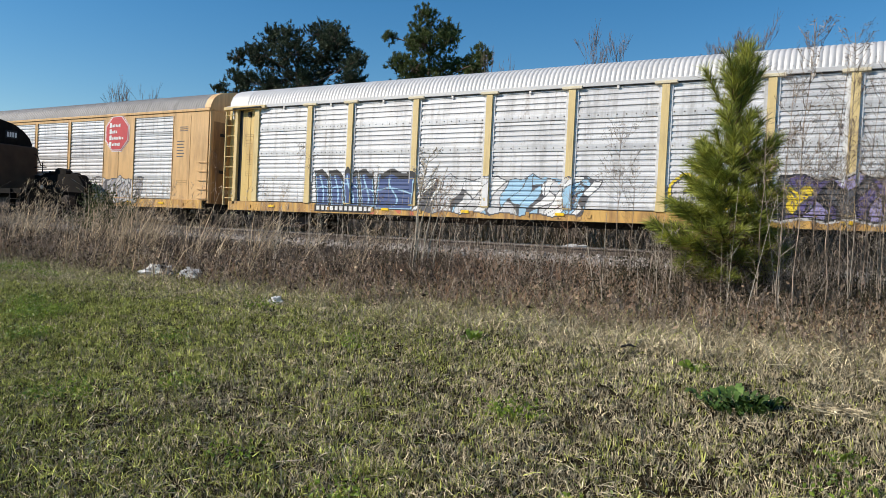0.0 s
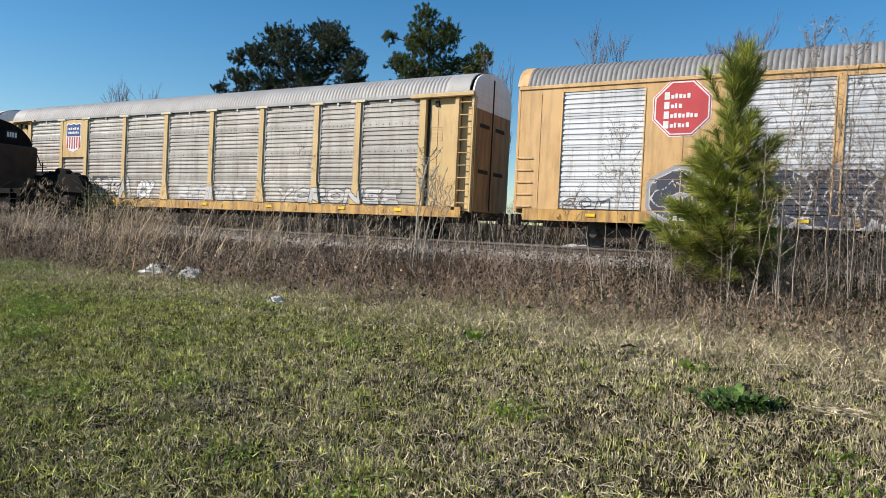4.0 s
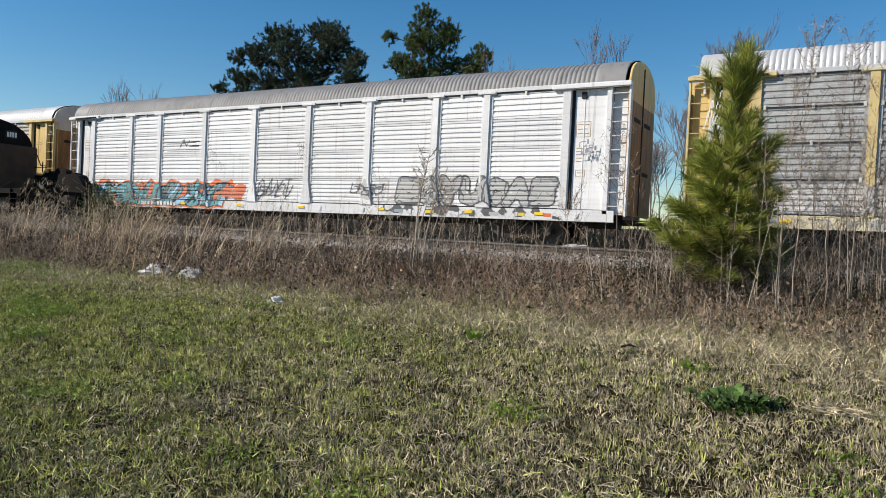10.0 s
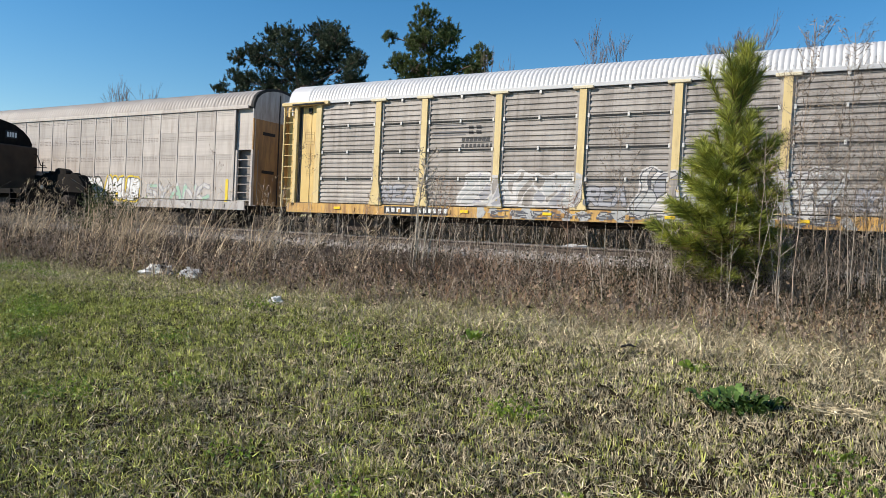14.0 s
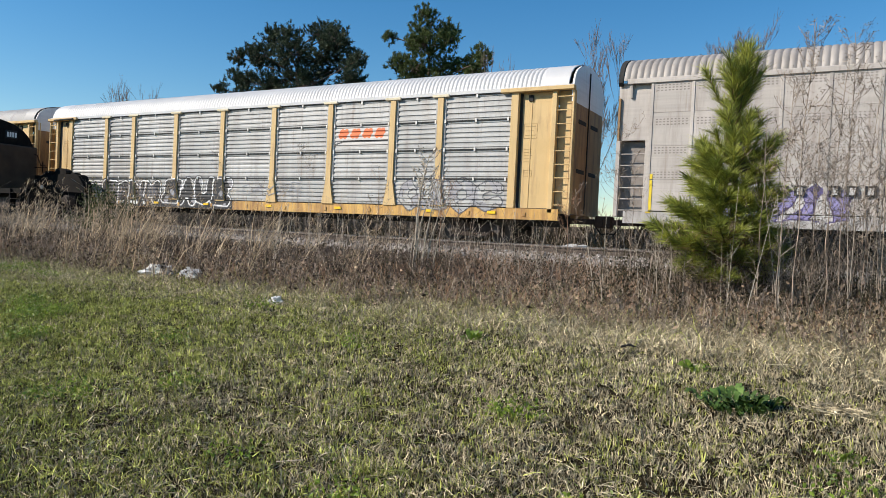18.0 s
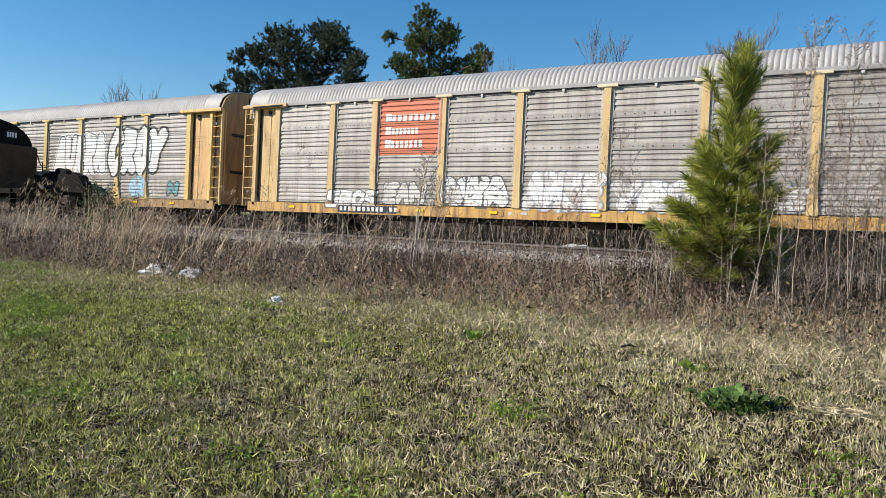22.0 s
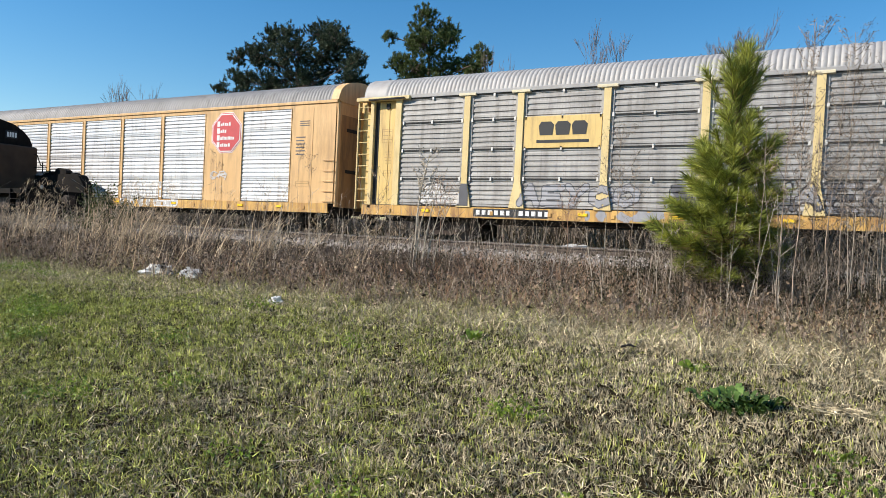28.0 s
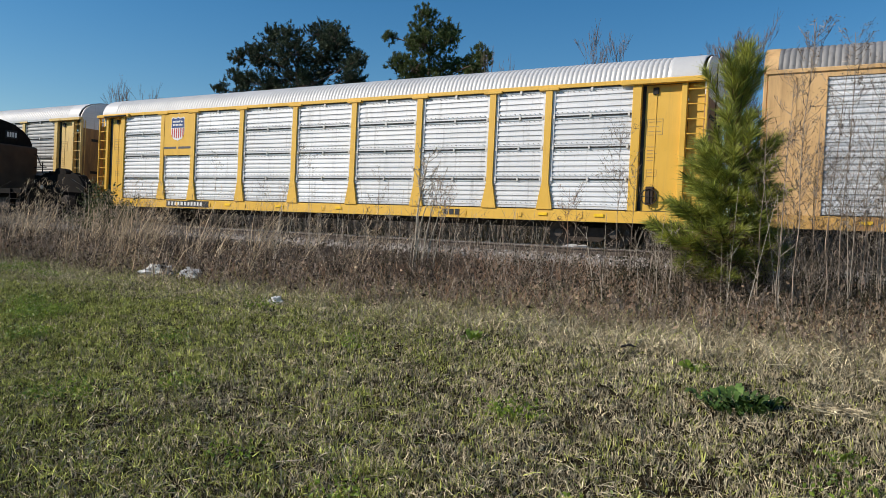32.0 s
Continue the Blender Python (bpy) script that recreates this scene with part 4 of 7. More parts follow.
def shield_board(car, board, sx, sz, w, top, stripes, slogan=None):
    """A flat board between two posts that carries a shield of stripes under a dark chief."""
    g = Geo(-CAR / 2)
    g.box(4.40, 6.52, FACE - .055, FACE + .02, 3.02, 4.80, .01)
    b = part("emblem_board", g, board, car, "flat board with a striped shield emblem")
    h = w * 1.18

    def shield(k):
        pts = [(-.50, .44), (-.40, .50), (-.15, .46), (0, .52), (.15, .46), (.40, .50), (.50, .44), (.46, .30), (.50, .0), (.47, -.25), (.30, -.45), (0, -.52), (-.30, -.45), (-.47, -.25), (-.50, .0), (-.46, .30)]
        return [(sx + u * w * k, sz + v * h * k) for u, v in pts]

    plate(car, shield(1.0), -.056, P_WHITE, "shield_edge", b)
    chief = [(-.46, .04), (.46, .04), (.43, .30), (.46, .41), (.37, .46), (.14, .42), (0, .48), (-.14, .42), (-.37, .46), (-.46, .41), (-.43, .30)]
    plate(car, [(sx + u * w, sz + v * h) for u, v in chief], -.063, top, "shield_chief", b)
    n = 6
    for i in range(n):
        u = -.40 + .80 * i / (n - 1)
        low = -.42 + .16 * abs(u)
        plate(car, rect(sx + (u - .035) * w, sx + (u + .035) * w, sz + low * h, sz + .01 * h), -.063, stripes, "shield_stripe", b)
    for i, n in enumerate((7, 5)):
        for k in range(n):
            u = -.36 + .72 * (k + .15) / n
            plate(car, rect(sx + u * w, sx + (u + (.58 - .10 * (k % 2)) / n) * w, sz + (.12 + .14 * i) * h, sz + (.19 + .14 * i + .012 * (k * 3 % 2)) * h), -.070, P_WHITE, "lettering_bar", b)
    if slogan:
        for i in range(2):
            plate(car, rect(4.62 + i * .92, 5.40 + i * .92, 3.30, 3.39), -.057, slogan, "lettering_bar", b)


def octagon(car, x, z, w, h):
    """A red octagon with a white border and white bars where its words stand."""
    def oct8(k):
        a, b, c = w / 2 * k, h / 2 * k, .30
        return [(x - a, z - b + 2 * b * c), (x - a + 2 * a * c, z - b), (x + a - 2 * a * c, z - b), (x + a, z - b + 2 * b * c), (x + a, z + b - 2 * b * c), (x + a - 2 * a * c, z + b), (x - a + 2 * a * c, z + b), (x - a, z + b - 2 * b * c)]
    e = plate(car, oct8(1.0), -.012, P_WHITE, "octagon_emblem", label="red octagon emblem with a white border")
    plate(car, oct8(.965), -.019, P_RED, "emblem_rim", e)
    plate(car, oct8(.93), -.026, P_WHITE, "emblem_line", e)
    plate(car, oct8(.88), -.033, P_RED, "emblem_field", e)
    for i, (a, n) in enumerate(((-.30, 5), (-.30, 3), (-.30, 7), (-.30, 5))):
        zz = z + h * (.22 - .17 * i)
        plate(car, rect(x + a * w, x + (a + .09) * w, zz - .065 * h, zz + .065 * h), -.041, P_WHITE, "lettering_bar", e)
        for k in range(n):
            u = a + .115 + .068 * k
            plate(car, rect(x + u * w, x + (u + .052 - .012 * (k * 3 % 2)) * w, zz - .052 * h, zz + .012 * h + .010 * h * (k * 5 % 3)), -.041, P_WHITE, "lettering_bar", e)


def sill_marks(car, x0=5.0, x1=7.5, dark=True, seed=1):
    """The car's reporting marks as bars on its sill, and reflectors."""
    q = random.Random(seed)
    if dark:
        plate(car, rect(x0 - .1, x1 + .1, .82, 1.08), -.036, P_BLACK, "number_ground")
    x = x0
    while x < x1:
        w = q.uniform(.14, .2)
        if q.random() > .12:
            plate(car, rect(x, x + w * .75, .88, 1.03), -.043, P_WHITE, "number_bar")
        x += w + .04
    for x in (2.6, 8.2, 11.2, 14.4, 18.2, 21.9, 24.2):
        g = Geo(-CAR / 2)
        xx = x + q.uniform(-.3, .3)
        g.box(xx, xx + .30, FACE - .062, FACE - .03, .92, 1.01, .005)
        part("reflector", g, P_REFLECT, car)


for n, c in enumerate(CARS):
    if c is not G:
        sill_marks(c, 5.0, 7.4, c not in (E_,), n)

# white silver car, blue letters and pale blue letters
blocks(A, 4.85, 7.6, .98, 2.42, 4, P_BLUE, P_BLACK, P_SKYBLUE, 4, label="blue graffiti letters")
blocks(A, 7.6, 9.35, .92, 2.36, 1, P_BLUE, P_BLACK, P_SKYBLUE, 6, slant=-.1, label="blue graffiti letters")
smudge(A, 9.6, 15.4, 1.0, 2.15, P_OFFWHITE, 5, -.2, 2.2)
wild(A, 9.5, 15.6, .85, 2.25, 6, (P_WHITE, M_SILVER, P_WHITE, P_SKYBLUE, M_SILVER), P_CHAR, None, 9, .52, .026, slant=.6, label="pale blue and white graffiti letters")
smudge(A, 13.6, 15.6, .95, 2.2, P_SKYBLUE, 8, .1, 2.0)
smudge(A, 7.0, 9.4, .78, 1.1, P_BRICK, 3, -.1)
piece(A, 17.9, 19.6, 1.3, 2.1, (3, 5, 8), P_OFFWHITE, P_CHAR, P_LEMON, r=.14, seed=5)
wild(A, 20.6, 24.6, .95, 2.3, 4, (P_DPURPLE, P_DPURPLE, P_CHAR, P_PURPLE), P_BLACK, P_OFFWHITE, 6, .55, .04, label="violet graffiti letters")
piece(A, 20.7, 21.6, 1.2, 1.9, (6,), P_LEMON, P_CHAR, r=.14, seed=7)

# smooth yellow car, grey pieces
octagon(B, 5.08, 4.08, 1.62, 1.62)
octagon(B, 21.0, 4.08, 1.72, 1.68)
slab(B, 4.4, 10.6, .79, 1.12, P_INK, "number_ground")
piece(B, 4.15, 14.1, .82, 2.34, (3, 2, 5, 8, 3, 7, 6), P_INK, P_OFFWHITE, P_GREYP, P_CHAR, r=.30, o=.035, h=.10, seed=12, s2=2.4, cut=.2, label="dark grey graffiti with pale edges")
wild(B, 15.3, 22.8, .85, 2.2, 8, (P_OFFWHITE, P_GREYP, M_SILVER), P_CHAR, None, 15, .34, .035, slant=.35, label="spiky grey graffiti")
tag_scrawl(B, 14.2, 15.0, 2.1, 2.35, P_CHAR, 3, .02, 4)
tag_scrawl(B, 1.6, 3.2, 1.2, 1.5, P_CHAR, 8, .018, 5)

# dusty grey car with shield
shield_board(C, M_PALEYEL, 5.46, 3.98, 1.16, P_NAVY, P_RED)
slab(C, 6.95, 8.04, 1.57, 2.14, P_CHAR, "repainted_patch", "dark patch of fresh paint")
piece(C, 6.2, 9.9, 1.15, 2.05, (2, 5, 8, 4, 2), P_OFFWHITE, P_CHAR, None, None, r=.12, seed=21)
piece(C, 10.1, 11.4, 1.1, 1.9, (3, 6), P_WHITE, P_CHAR, r=.12, o=.04, seed=22)
piece(C, 12.8, 17.0, 1.12, 1.75, (4, 8, 0, 9, 2, 5), P_OFFWHITE, P_GREYP, r=.09, o=.03, seed=23)
smudge(C, 2.0, 26.0, .80, 1.08, M_RUSTYEL, 6, .0)
tag_scrawl(C, 2.2, 4.2, 1.4, 2.0, P_OFFWHITE, 5, .02, 5)
piece(C, 18.5, 24.4, 1.1, 1.7, (6, 3, 4, 5, 9, 7, 8), P_OFFWHITE, P_CHAR, r=.08, o=.03, seed=25)

# grey car with yellow block emblem
for i in range(3):
    xa = 7.26 + i * .54
    art = Art(D, xa - .05, xa + .6, 3.2, 4.0)
    dd = art.dist([[(xa + .16, 3.46), (xa + .34, 3.46)], [(xa + .16, 3.60), (xa + .34, 3.60)], [(xa + .16, 3.74), (xa + .34, 3.74)]])
    art.emit(dd < .13, P_LEMON, "emblem_block", "yellow block emblem")
slab(D, 7.26, 8.82, 3.12, 3.24, P_LEMON, "emblem_bar")
smudge(D, 1.95, 24.9, 1.17, 2.02, P_MIST, 3, -.45, 3.0)
smudge(D, 1.95, 7.4, 1.17, 2.0, P_OFFWHITE, 6, .0, 2.4)
piece(D, 2.1, 7.2, 1.2, 1.98, (0, 4, 5, 2), P_OFFWHITE, P_GREYP, r=.16, o=.03, seed=31)
wild(D, 7.4, 12.0, .95, 1.98, 5, (P_DUSTTEAL, P_DUSTTEAL, P_TEAL, P_MIST), P_OFFWHITE, None, 35, .5, .02, slant=.2, label="dusty teal graffiti letters")
wild(D, 12.2, 18.6, 1.18, 1.98, 6, (P_OFFWHITE, P_MIST, P_DUSTTEAL, P_MIST), P_GREYP, None, 32, .42, .022, slant=.5, label="faded grey and green graffiti letters")
wild(D, 19.2, 22.4, 1.12, 1.95, 3, (P_OFFWHITE, P_MIST, P_GREYP, P_MIST), P_CHAR, None, 33, .45, .03, slant=.6)
piece(D, 23.0, 25.0, 1.1, 1.95, (1, 5, 7), P_WHITE, P_BLACK, r=.11, o=.05, seed=34)
for k in range(6):
    slab(D, 13.0 + 1.3 * k, 13.5 + 1.3 * k, .84, 1.04, (P_DUSTTEAL, P_MIST, P_GREEN)[k % 3], "paint_dab")
smudge(D, 2.0, 22.0, .80, 1.1, P_MIST, 7, -.25)
tag_scrawl(D, .55, 1.2, 3.2, 4.4, P_WHITE, 6, .02, 4)
for r in (6.42, 9.22, 22.35):
    slab(D, r - .1, r + .1, 1.2, 1.75, P_LEMON, "paint_drip")

# white car
art = Art(E_, 6.6, 9.2, 3.1, 3.9)
art.emit(art.dist([[(6.85, 3.52), (7.6, 3.52), (8.9, 3.60)], [(7.7, 3.34), (7.95, 3.70), (8.1, 3.40), (8.3, 3.66)], [(8.3, 3.40), (8.85, 3.42)]]) < .024, P_CHAR, "emblem_line", "dark swoosh emblem")
slab(E_, 6.9, 8.9, 3.18, 3.23, P_GREYP, "lettering_bar")
smudge(E_, 1.9, 11.6, 1.16, 2.0, P_ORANGE, 4, -.15, 2.5)
wild(E_, 1.7, 10.8, .80, 1.98, 9, (P_TEAL, P_TEAL, P_SKYBLUE, P_TEAL, P_DTEAL, P_BRICK), P_BLACK, P_ORANGE, 41, .34, .028, slant=.7, label="teal graffiti edged in orange")
smudge(E_, 1.0, 11.6, .80, 1.08, P_DTEAL, 8, .0, 5)
tag_scrawl(E_, 12.3, 14.1, 1.3, 2.05, P_CHAR, 7, .025, 6)
wild(E_, 10.4, 11.6, 1.2, 1.9, 1, (P_ORANGE, P_BRICK), P_BRICK, None, 45, .4, .02)
smudge(E_, 16.6, 25.2, 1.16, 2.2, P_OFFWHITE, 12, .05, 2.2)
piece(E_, 18.9, 25.0, 1.18, 2.12, (0, 3, 6, 1, 5, 2, 7), P_MIST, P_CHAR, r=.17, o=.05, seed=43)
tag_scrawl(E_, 16.9, 18.4, 1.5, 1.9, P_CHAR, 14, .022, 5)
smudge(E_, 18.3, 25.0, .80, 1.2, P_CHAR, 2, -.25)
for xk, wk, m in ((18.9, .34, P_DUSTTEAL), (20.2, .30, P_LEMON), (21.5, .5, P_DUSTTEAL), (22.6, .3, P_MIST), (23.5, .36, P_LEMON), (24.5, .22, P_ORANGE)):
    slab(E_, xk, xk + wk, .88, .98, m, "paint_dab")
tag_scrawl(E_, 25.5, 26.0, 2.8, 3.2, P_GREYP, 9, .016, 3)

# sooty car
for i in range(4):
    slab(F, 6.72 + .05 * i, 8.0 + .06 * (i % 3), 3.50 + .115 * i, 3.53 + .115 * i, P_CHAR, "emblem_line")
for i in range(2):
    bar_row(F, 8.12, 8.70, 3.54 + .17 * i, 3.65 + .17 * i, 2, P_BLACK, "emblem_block")
bar_row(F, 7.88, 8.94, 3.30, 3.42, 7, P_BLACK)
bar_row(F, 7.88, 9.08, 3.10, 3.22, 8, P_BLACK)
wild(F, 8.0, 12.1, 1.15, 2.35, 5, (P_MIST, P_GREYP, P_MIST, M_BROWN), P_OFFWHITE, P_OFFWHITE, 51, .42, .028, .05, label="white graffiti letters")
wild(F, 13.8, 19.0, .95, 2.45, 6, (P_MIST, P_OFFWHITE, P_GREYP, P_MIST, M_BROWN), P_CHAR, P_OFFWHITE, 52, .42, .028, .05, label="white graffiti letters")
smudge(F, 8.6, 19.4, .79, 1.12, P_MIST, 5, -.5)
tag_scrawl(F, 9.0, 19.0, .85, 1.05, P_CHAR, 4, .02, 26)
for k, (xa, xb) in enumerate(((4.7, 6.2), (12.2, 13.6), (19.3, 20.2))):
    piece(F, xa, xb, 1.25, 1.85, (4, 8, 2), P_GREYP, P_CHAR, r=.06, o=.022, seed=160 + k)

# taupe car
wild(G, 2.9, 6.2, .90, 1.95, 4, (P_PURPLE, P_PURPLE, P_OFFWHITE, P_PURPLE), P_DPURPLE, P_OFFWHITE, 61, .55, .028, label="lavender graffiti letters")
wild(G, 2.3, 3.2, 1.2, 2.0, 1, (P_WHITE, P_OFFWHITE), P_CHAR, None, 66, .4, .025)
for i in range(8):
    if i != 2:
        plate(G, rect(4.45 + .4 * i, 4.72 + .4 * i, 1.62, 1.90), -.05, P_BLACK, "number_ground")
        plate(G, rect(4.52 + .4 * i, 4.65 + .4 * i, 1.67, 1.85), -.058, P_OFFWHITE, "number_bar")
wild(G, 7.6, 11.4, .95, 2.0, 6, (P_OFFWHITE, P_WHITE, M_TAUPE, P_MAROON), P_CHAR, P_OFFWHITE, 62, .34, .03, slant=.45, label="white and maroon graffiti letters")
smudge(G, 11.2, 16.2, 1.0, 1.9, P_OFFWHITE, 4, .2, 4)
piece(G, 16.2, 17.7, .85, 2.1, (1, 5), P_WHITE, P_BLACK, r=.22, o=.06, seed=63, label="bold white graffiti")
piece(G, 17.7, 20.3, 1.05, 2.1, (2, 11, 1, 0), P_WHITE, P_CHAR, P_LEMON, r=.13, o=.04, seed=64)
piece(G, 20.6, 24.8, 1.1, 1.8, (7, 6, 2, 9, 3), P_OFFWHITE, P_GREYP, None, P_GREEN, r=.07, o=.03, seed=65)
slab(G, 25.6, 25.75, 1.1, 2.0, P_LEMON, "paint_drip")
slab(G, 1.0, 1.12, 1.1, 2.2, P_LEMON, "paint_drip")
smudge(G, 1.5, 24, .80, 1.06, P_OFFWHITE, 3, .1, 4)

# silver grey car, orange emblem on white
slab(H, 17.85, 20.25, 3.22, 3.96, P_OFFWHITE, "emblem_ground", "white ground of an orange emblem")
for i in range(4):
    art = Art(H, 17.8, 20.4, 3.5, 3.9, 3)
    xa = 18.05 + .54 * i
    dd = art.dist([[(xa + .06, 3.62), (xa + .14, 3.76)], [(xa + .24, 3.62), (xa + .32, 3.76)]])
    art.emit(dd < .105, P_ORANGE, "emblem_block")
art = Art(H, 17.7, 20.4, 3.15, 3.5, 3)
art.emit(art.dist([[(17.85, 3.30), (18.3, 3.42), (20.2, 3.42)]]) < .03, P_BLACK, "emblem_line")
slab(H, 4.5, 12.75, .79, 1.12, P_BLACK, "paint_patch")
piece(H, 4.3, 8.4, .95, 1.93, (0, 5, 9, 11), P_BLACK, P_WHITE, P_BLACK, P_CHAR, r=.21, o=.05, h=.05, seed=71, scribble=False, label="black graffiti with a white edge")
piece(H, 8.4, 12.75, .95, 2.05, (7, 2, 1, 8), P_BLACK, P_WHITE, P_CHAR, P_GREYP, r=.20, o=.05, h=.04, seed=72, scribble=False, s2=4, cut=.6, label="black and white graffiti")

piece(H, 20.7, 24.9, .98, 2.05, (5, 0, 5, 3), P_GREYP, P_CHAR, None, M_GREY, r=.16, o=.035, seed=74, cut=-.1, label="faded grey graffiti with dark outlines")
tag_scrawl(H, 2.1, 4.3, 1.4, 1.85, P_GREYP, 6, .018, 6)
tag_scrawl(H, 13.2, 16.4, 1.4, 1.85, P_GREYP, 7, .018, 8)

# grey car with red board
slab(I, 6.5, 9.14, 2.87, 4.82, P_BRICK, "emblem_board", "faded red board painted on the panel")
for i, (b, n) in enumerate(((8.95, 8), (8.25, 7), (8.45, 7))):
    slab(I, 6.85, 7.07, 4.06 - i * .46, 4.34 - i * .46, P_WHITE, "lettering_bar")
    bar_row(I, 7.12, b, 4.06 - i * .46, 4.28 - i * .46, n, P_WHITE)
piece(I, 4.3, 6.7, .98, 1.65, (7, 0, 5, 7), P_WHITE, P_CHAR, r=.09, o=.035, seed=81)
piece(I, 6.8, 8.7, 1.15, 1.95, (8, 2, 9), P_OFFWHITE, P_CHAR, r=.12, o=.035, seed=82)
piece(I, 9.2, 11.9, 1.13, 2.12, (1, 8, 2), P_WHITE, P_CHAR, None, P_OFFWHITE, r=.26, o=.035, seed=83, s2=1.5, cut=.5)
piece(I, 12.2, 15.0, 1.05, 2.3, (2, 11, 0, 8), P_WHITE, P_GREYP, None, P_OFFWHITE, r=.2, o=.035, seed=84, label="white graffiti letters")
piece(I, 15.0, 17.7, 1.08, 2.05, (6, 4, 5), P_WHITE, P_GREYP, None, P_OFFWHITE, r=.19, o=.035, seed=85)
piece(I, 18.0, 20.4, 1.2, 1.9, (9, 0, 7), P_OFFWHITE, P_GREYP, r=.1, o=.03, seed=86)
smudge(I, 9, 17, .80, 1.1, P_OFFWHITE, 9, .35)

# grey car with huge white letters
shield_board(J, M_RUSTYEL, 5.46, 4.05, 1.14, P_CHAR, P_MAROON)
piece(J, 15.5, 19.7, 2.26, 4.08, (2, 1, 4, 4, 2), P_WHITE, P_BLACK, P_WHITE, None, r=.235, o=.05, h=.05, seed=91, slant=.15, scribble=False, label="huge white graffiti letters outlined in black")
piece(J, 19.6, 23.75, 2.20, 4.30, (3, 4, 5, 6), P_WHITE, P_BLACK, P_BLACK, None, r=.28, o=.06, h=.05, seed=94, slant=.2, scribble=False, label="huge white graffiti letters outlined in black")
piece(J, 4.7, 6.5, .85, 2.0, (1, 5), P_SKYBLUE, P_GREYP, None, P_TEAL, r=.2, o=.04, seed=95, cut=.5)
piece(J, 21.2, 22.5, 1.2, 2.1, (5, 4), P_SKYBLUE, P_GREYP, r=.2, o=.04, seed=96)
piece(J, 2.0, 4.4, 1.2, 2.0, (4, 5, 8, 2), P_GREEN, P_GREYP, r=.1, o=.03, seed=97)
piece(J, 23.8, 24.6, 1.3, 1.9, (9,), P_TEAL, P_BLACK, r=.1, seed=98)
for k in range(5):
    tag_scrawl(J, 7.0 + 2.8 * k, 9.0 + 2.8 * k, 1.25, 1.75, P_OFFWHITE if k % 2 else P_CHAR, 90 + k, .02, 6)

# dark car with a yellow sign
g = Geo(-CAR / 2)
g.box(6.56, 9.08, FACE - .035, FACE + .02, 3.02, 4.02, .01)
sign = part("emblem_sign", g, M_OLDYEL, K, "yellow sign plate with a black block emblem")
for i in range(3):
    plate(K, [(7.10 + .54 * i, 3.42), (7.52 + .54 * i, 3.42), (7.56 + .54 * i, 3.74), (7.46 + .54 * i, 3.84), (7.14 + .54 * i, 3.84), (7.06 + .54 * i, 3.72)], -.037, P_BLACK, "emblem_block", sign)
plate(K, rect(7.0, 8.7, 3.18, 3.27), -.037, P_BLACK, "emblem_bar", sign)
art = Art(K, 2.6, 4.6, 1.1, 2.2)
body = art.dist([[(2.95, 1.40), (4.25, 1.40)], [(3.15, 1.65), (3.5, 1.70)]])
art.emit(body < .2, P_OFFWHITE, "graffiti")
art.emit((body >= .2) & (body < .25), P_BLACK)
piece(K, 6.4, 10.4, 1.2, 1.9, (2, 8, 6, 3, 5), P_GREYP, P_CHAR, r=.09, o=.03, seed=101)
piece(K, 11.0, 16.8, 1.2, 1.95, (7, 0, 4, 9, 2, 8, 5), P_CHAR, P_BLACK, None, P_GREYP, r=.08, o=.03, seed=102)
piece(K, 23.0, 24.6, 1.25, 1.9, (5, 2), P_GREYP, P_CHAR, r=.09, o=.03, seed=103)
smudge(K, 8.7, 12.0, .79, 1.12, P_GREYP, 4, -.45)
smudge(K, 18.4, 22.2, 1.16, 1.88, P_MAROON, 8, -.3, 2)
slab(K, 4.35, 4.65, 1.16, 1.9, P_CHAR, "paint_patch")

# second smooth yellow car
octagon(L, 5.40, 3.92, 1.64, 1.62)
octagon(L, 21.3, 3.90, 1.70, 1.66)
slab(L, 7.0, 11.8, .79, 1.12, P_INDIGO, "paint_patch")
piece(L, 6.7, 11.85, .82, 2.02, (3, 0, 5, 9), P_INDIGO, P_WHITE, P_INDIGO, P_SKYBLUE, r=.30, o=.03, h=.08, seed=111, s2=1.6, cut=.35, label="slate blue graffiti with white edges")
piece(L, 14.7, 18.7, .85, 1.85, (2, 9, 10, 8, 7), P_OFFWHITE, P_WHITE, None, None, r=.09, o=.05, seed=112)
tag_scrawl(L, 20.4, 21.4, 2.05, 2.35, P_OFFWHITE, 4, .03, 3)

# bright car with yellow ribs
shield_board(M, M_YELLOW, 5.46, 4.16, .84, P_NAVY, P_RED, P_CHAR)
for i in range(3):
    plate(M, rect(18.75 + .22 * i, 18.92 + .22 * i, .86, 1.05), -.036, P_BLACK, "lettering_bar")

# ---- parked locomotive on the near track ----
M_LOCOBLACK = surface("dusty_black_paint", (0.006, 0.0055, 0.005), (0.014, 0.012, 0.011), 3.0, 0.8, 0, 0.2, dirt=(0.024, 0.018, 0.014), dirt_at=(0.5, 0.75), spec=0.1)
M_LOCOBROWN = surface("dusty_brown_paint", (0.050, 0.031, 0.020), (0.095, 0.060, 0.039), 1.6, 0.75, 0, 0.1, dirt=(0.05, 0.036, 0.026), dirt_at=(0.58, 0.8), spec=0.2)
M_GLASS = surface("dark_window_glass", (0.01, 0.012, 0.014), (0.02, 0.022, 0.025), 2.0, 0.08)


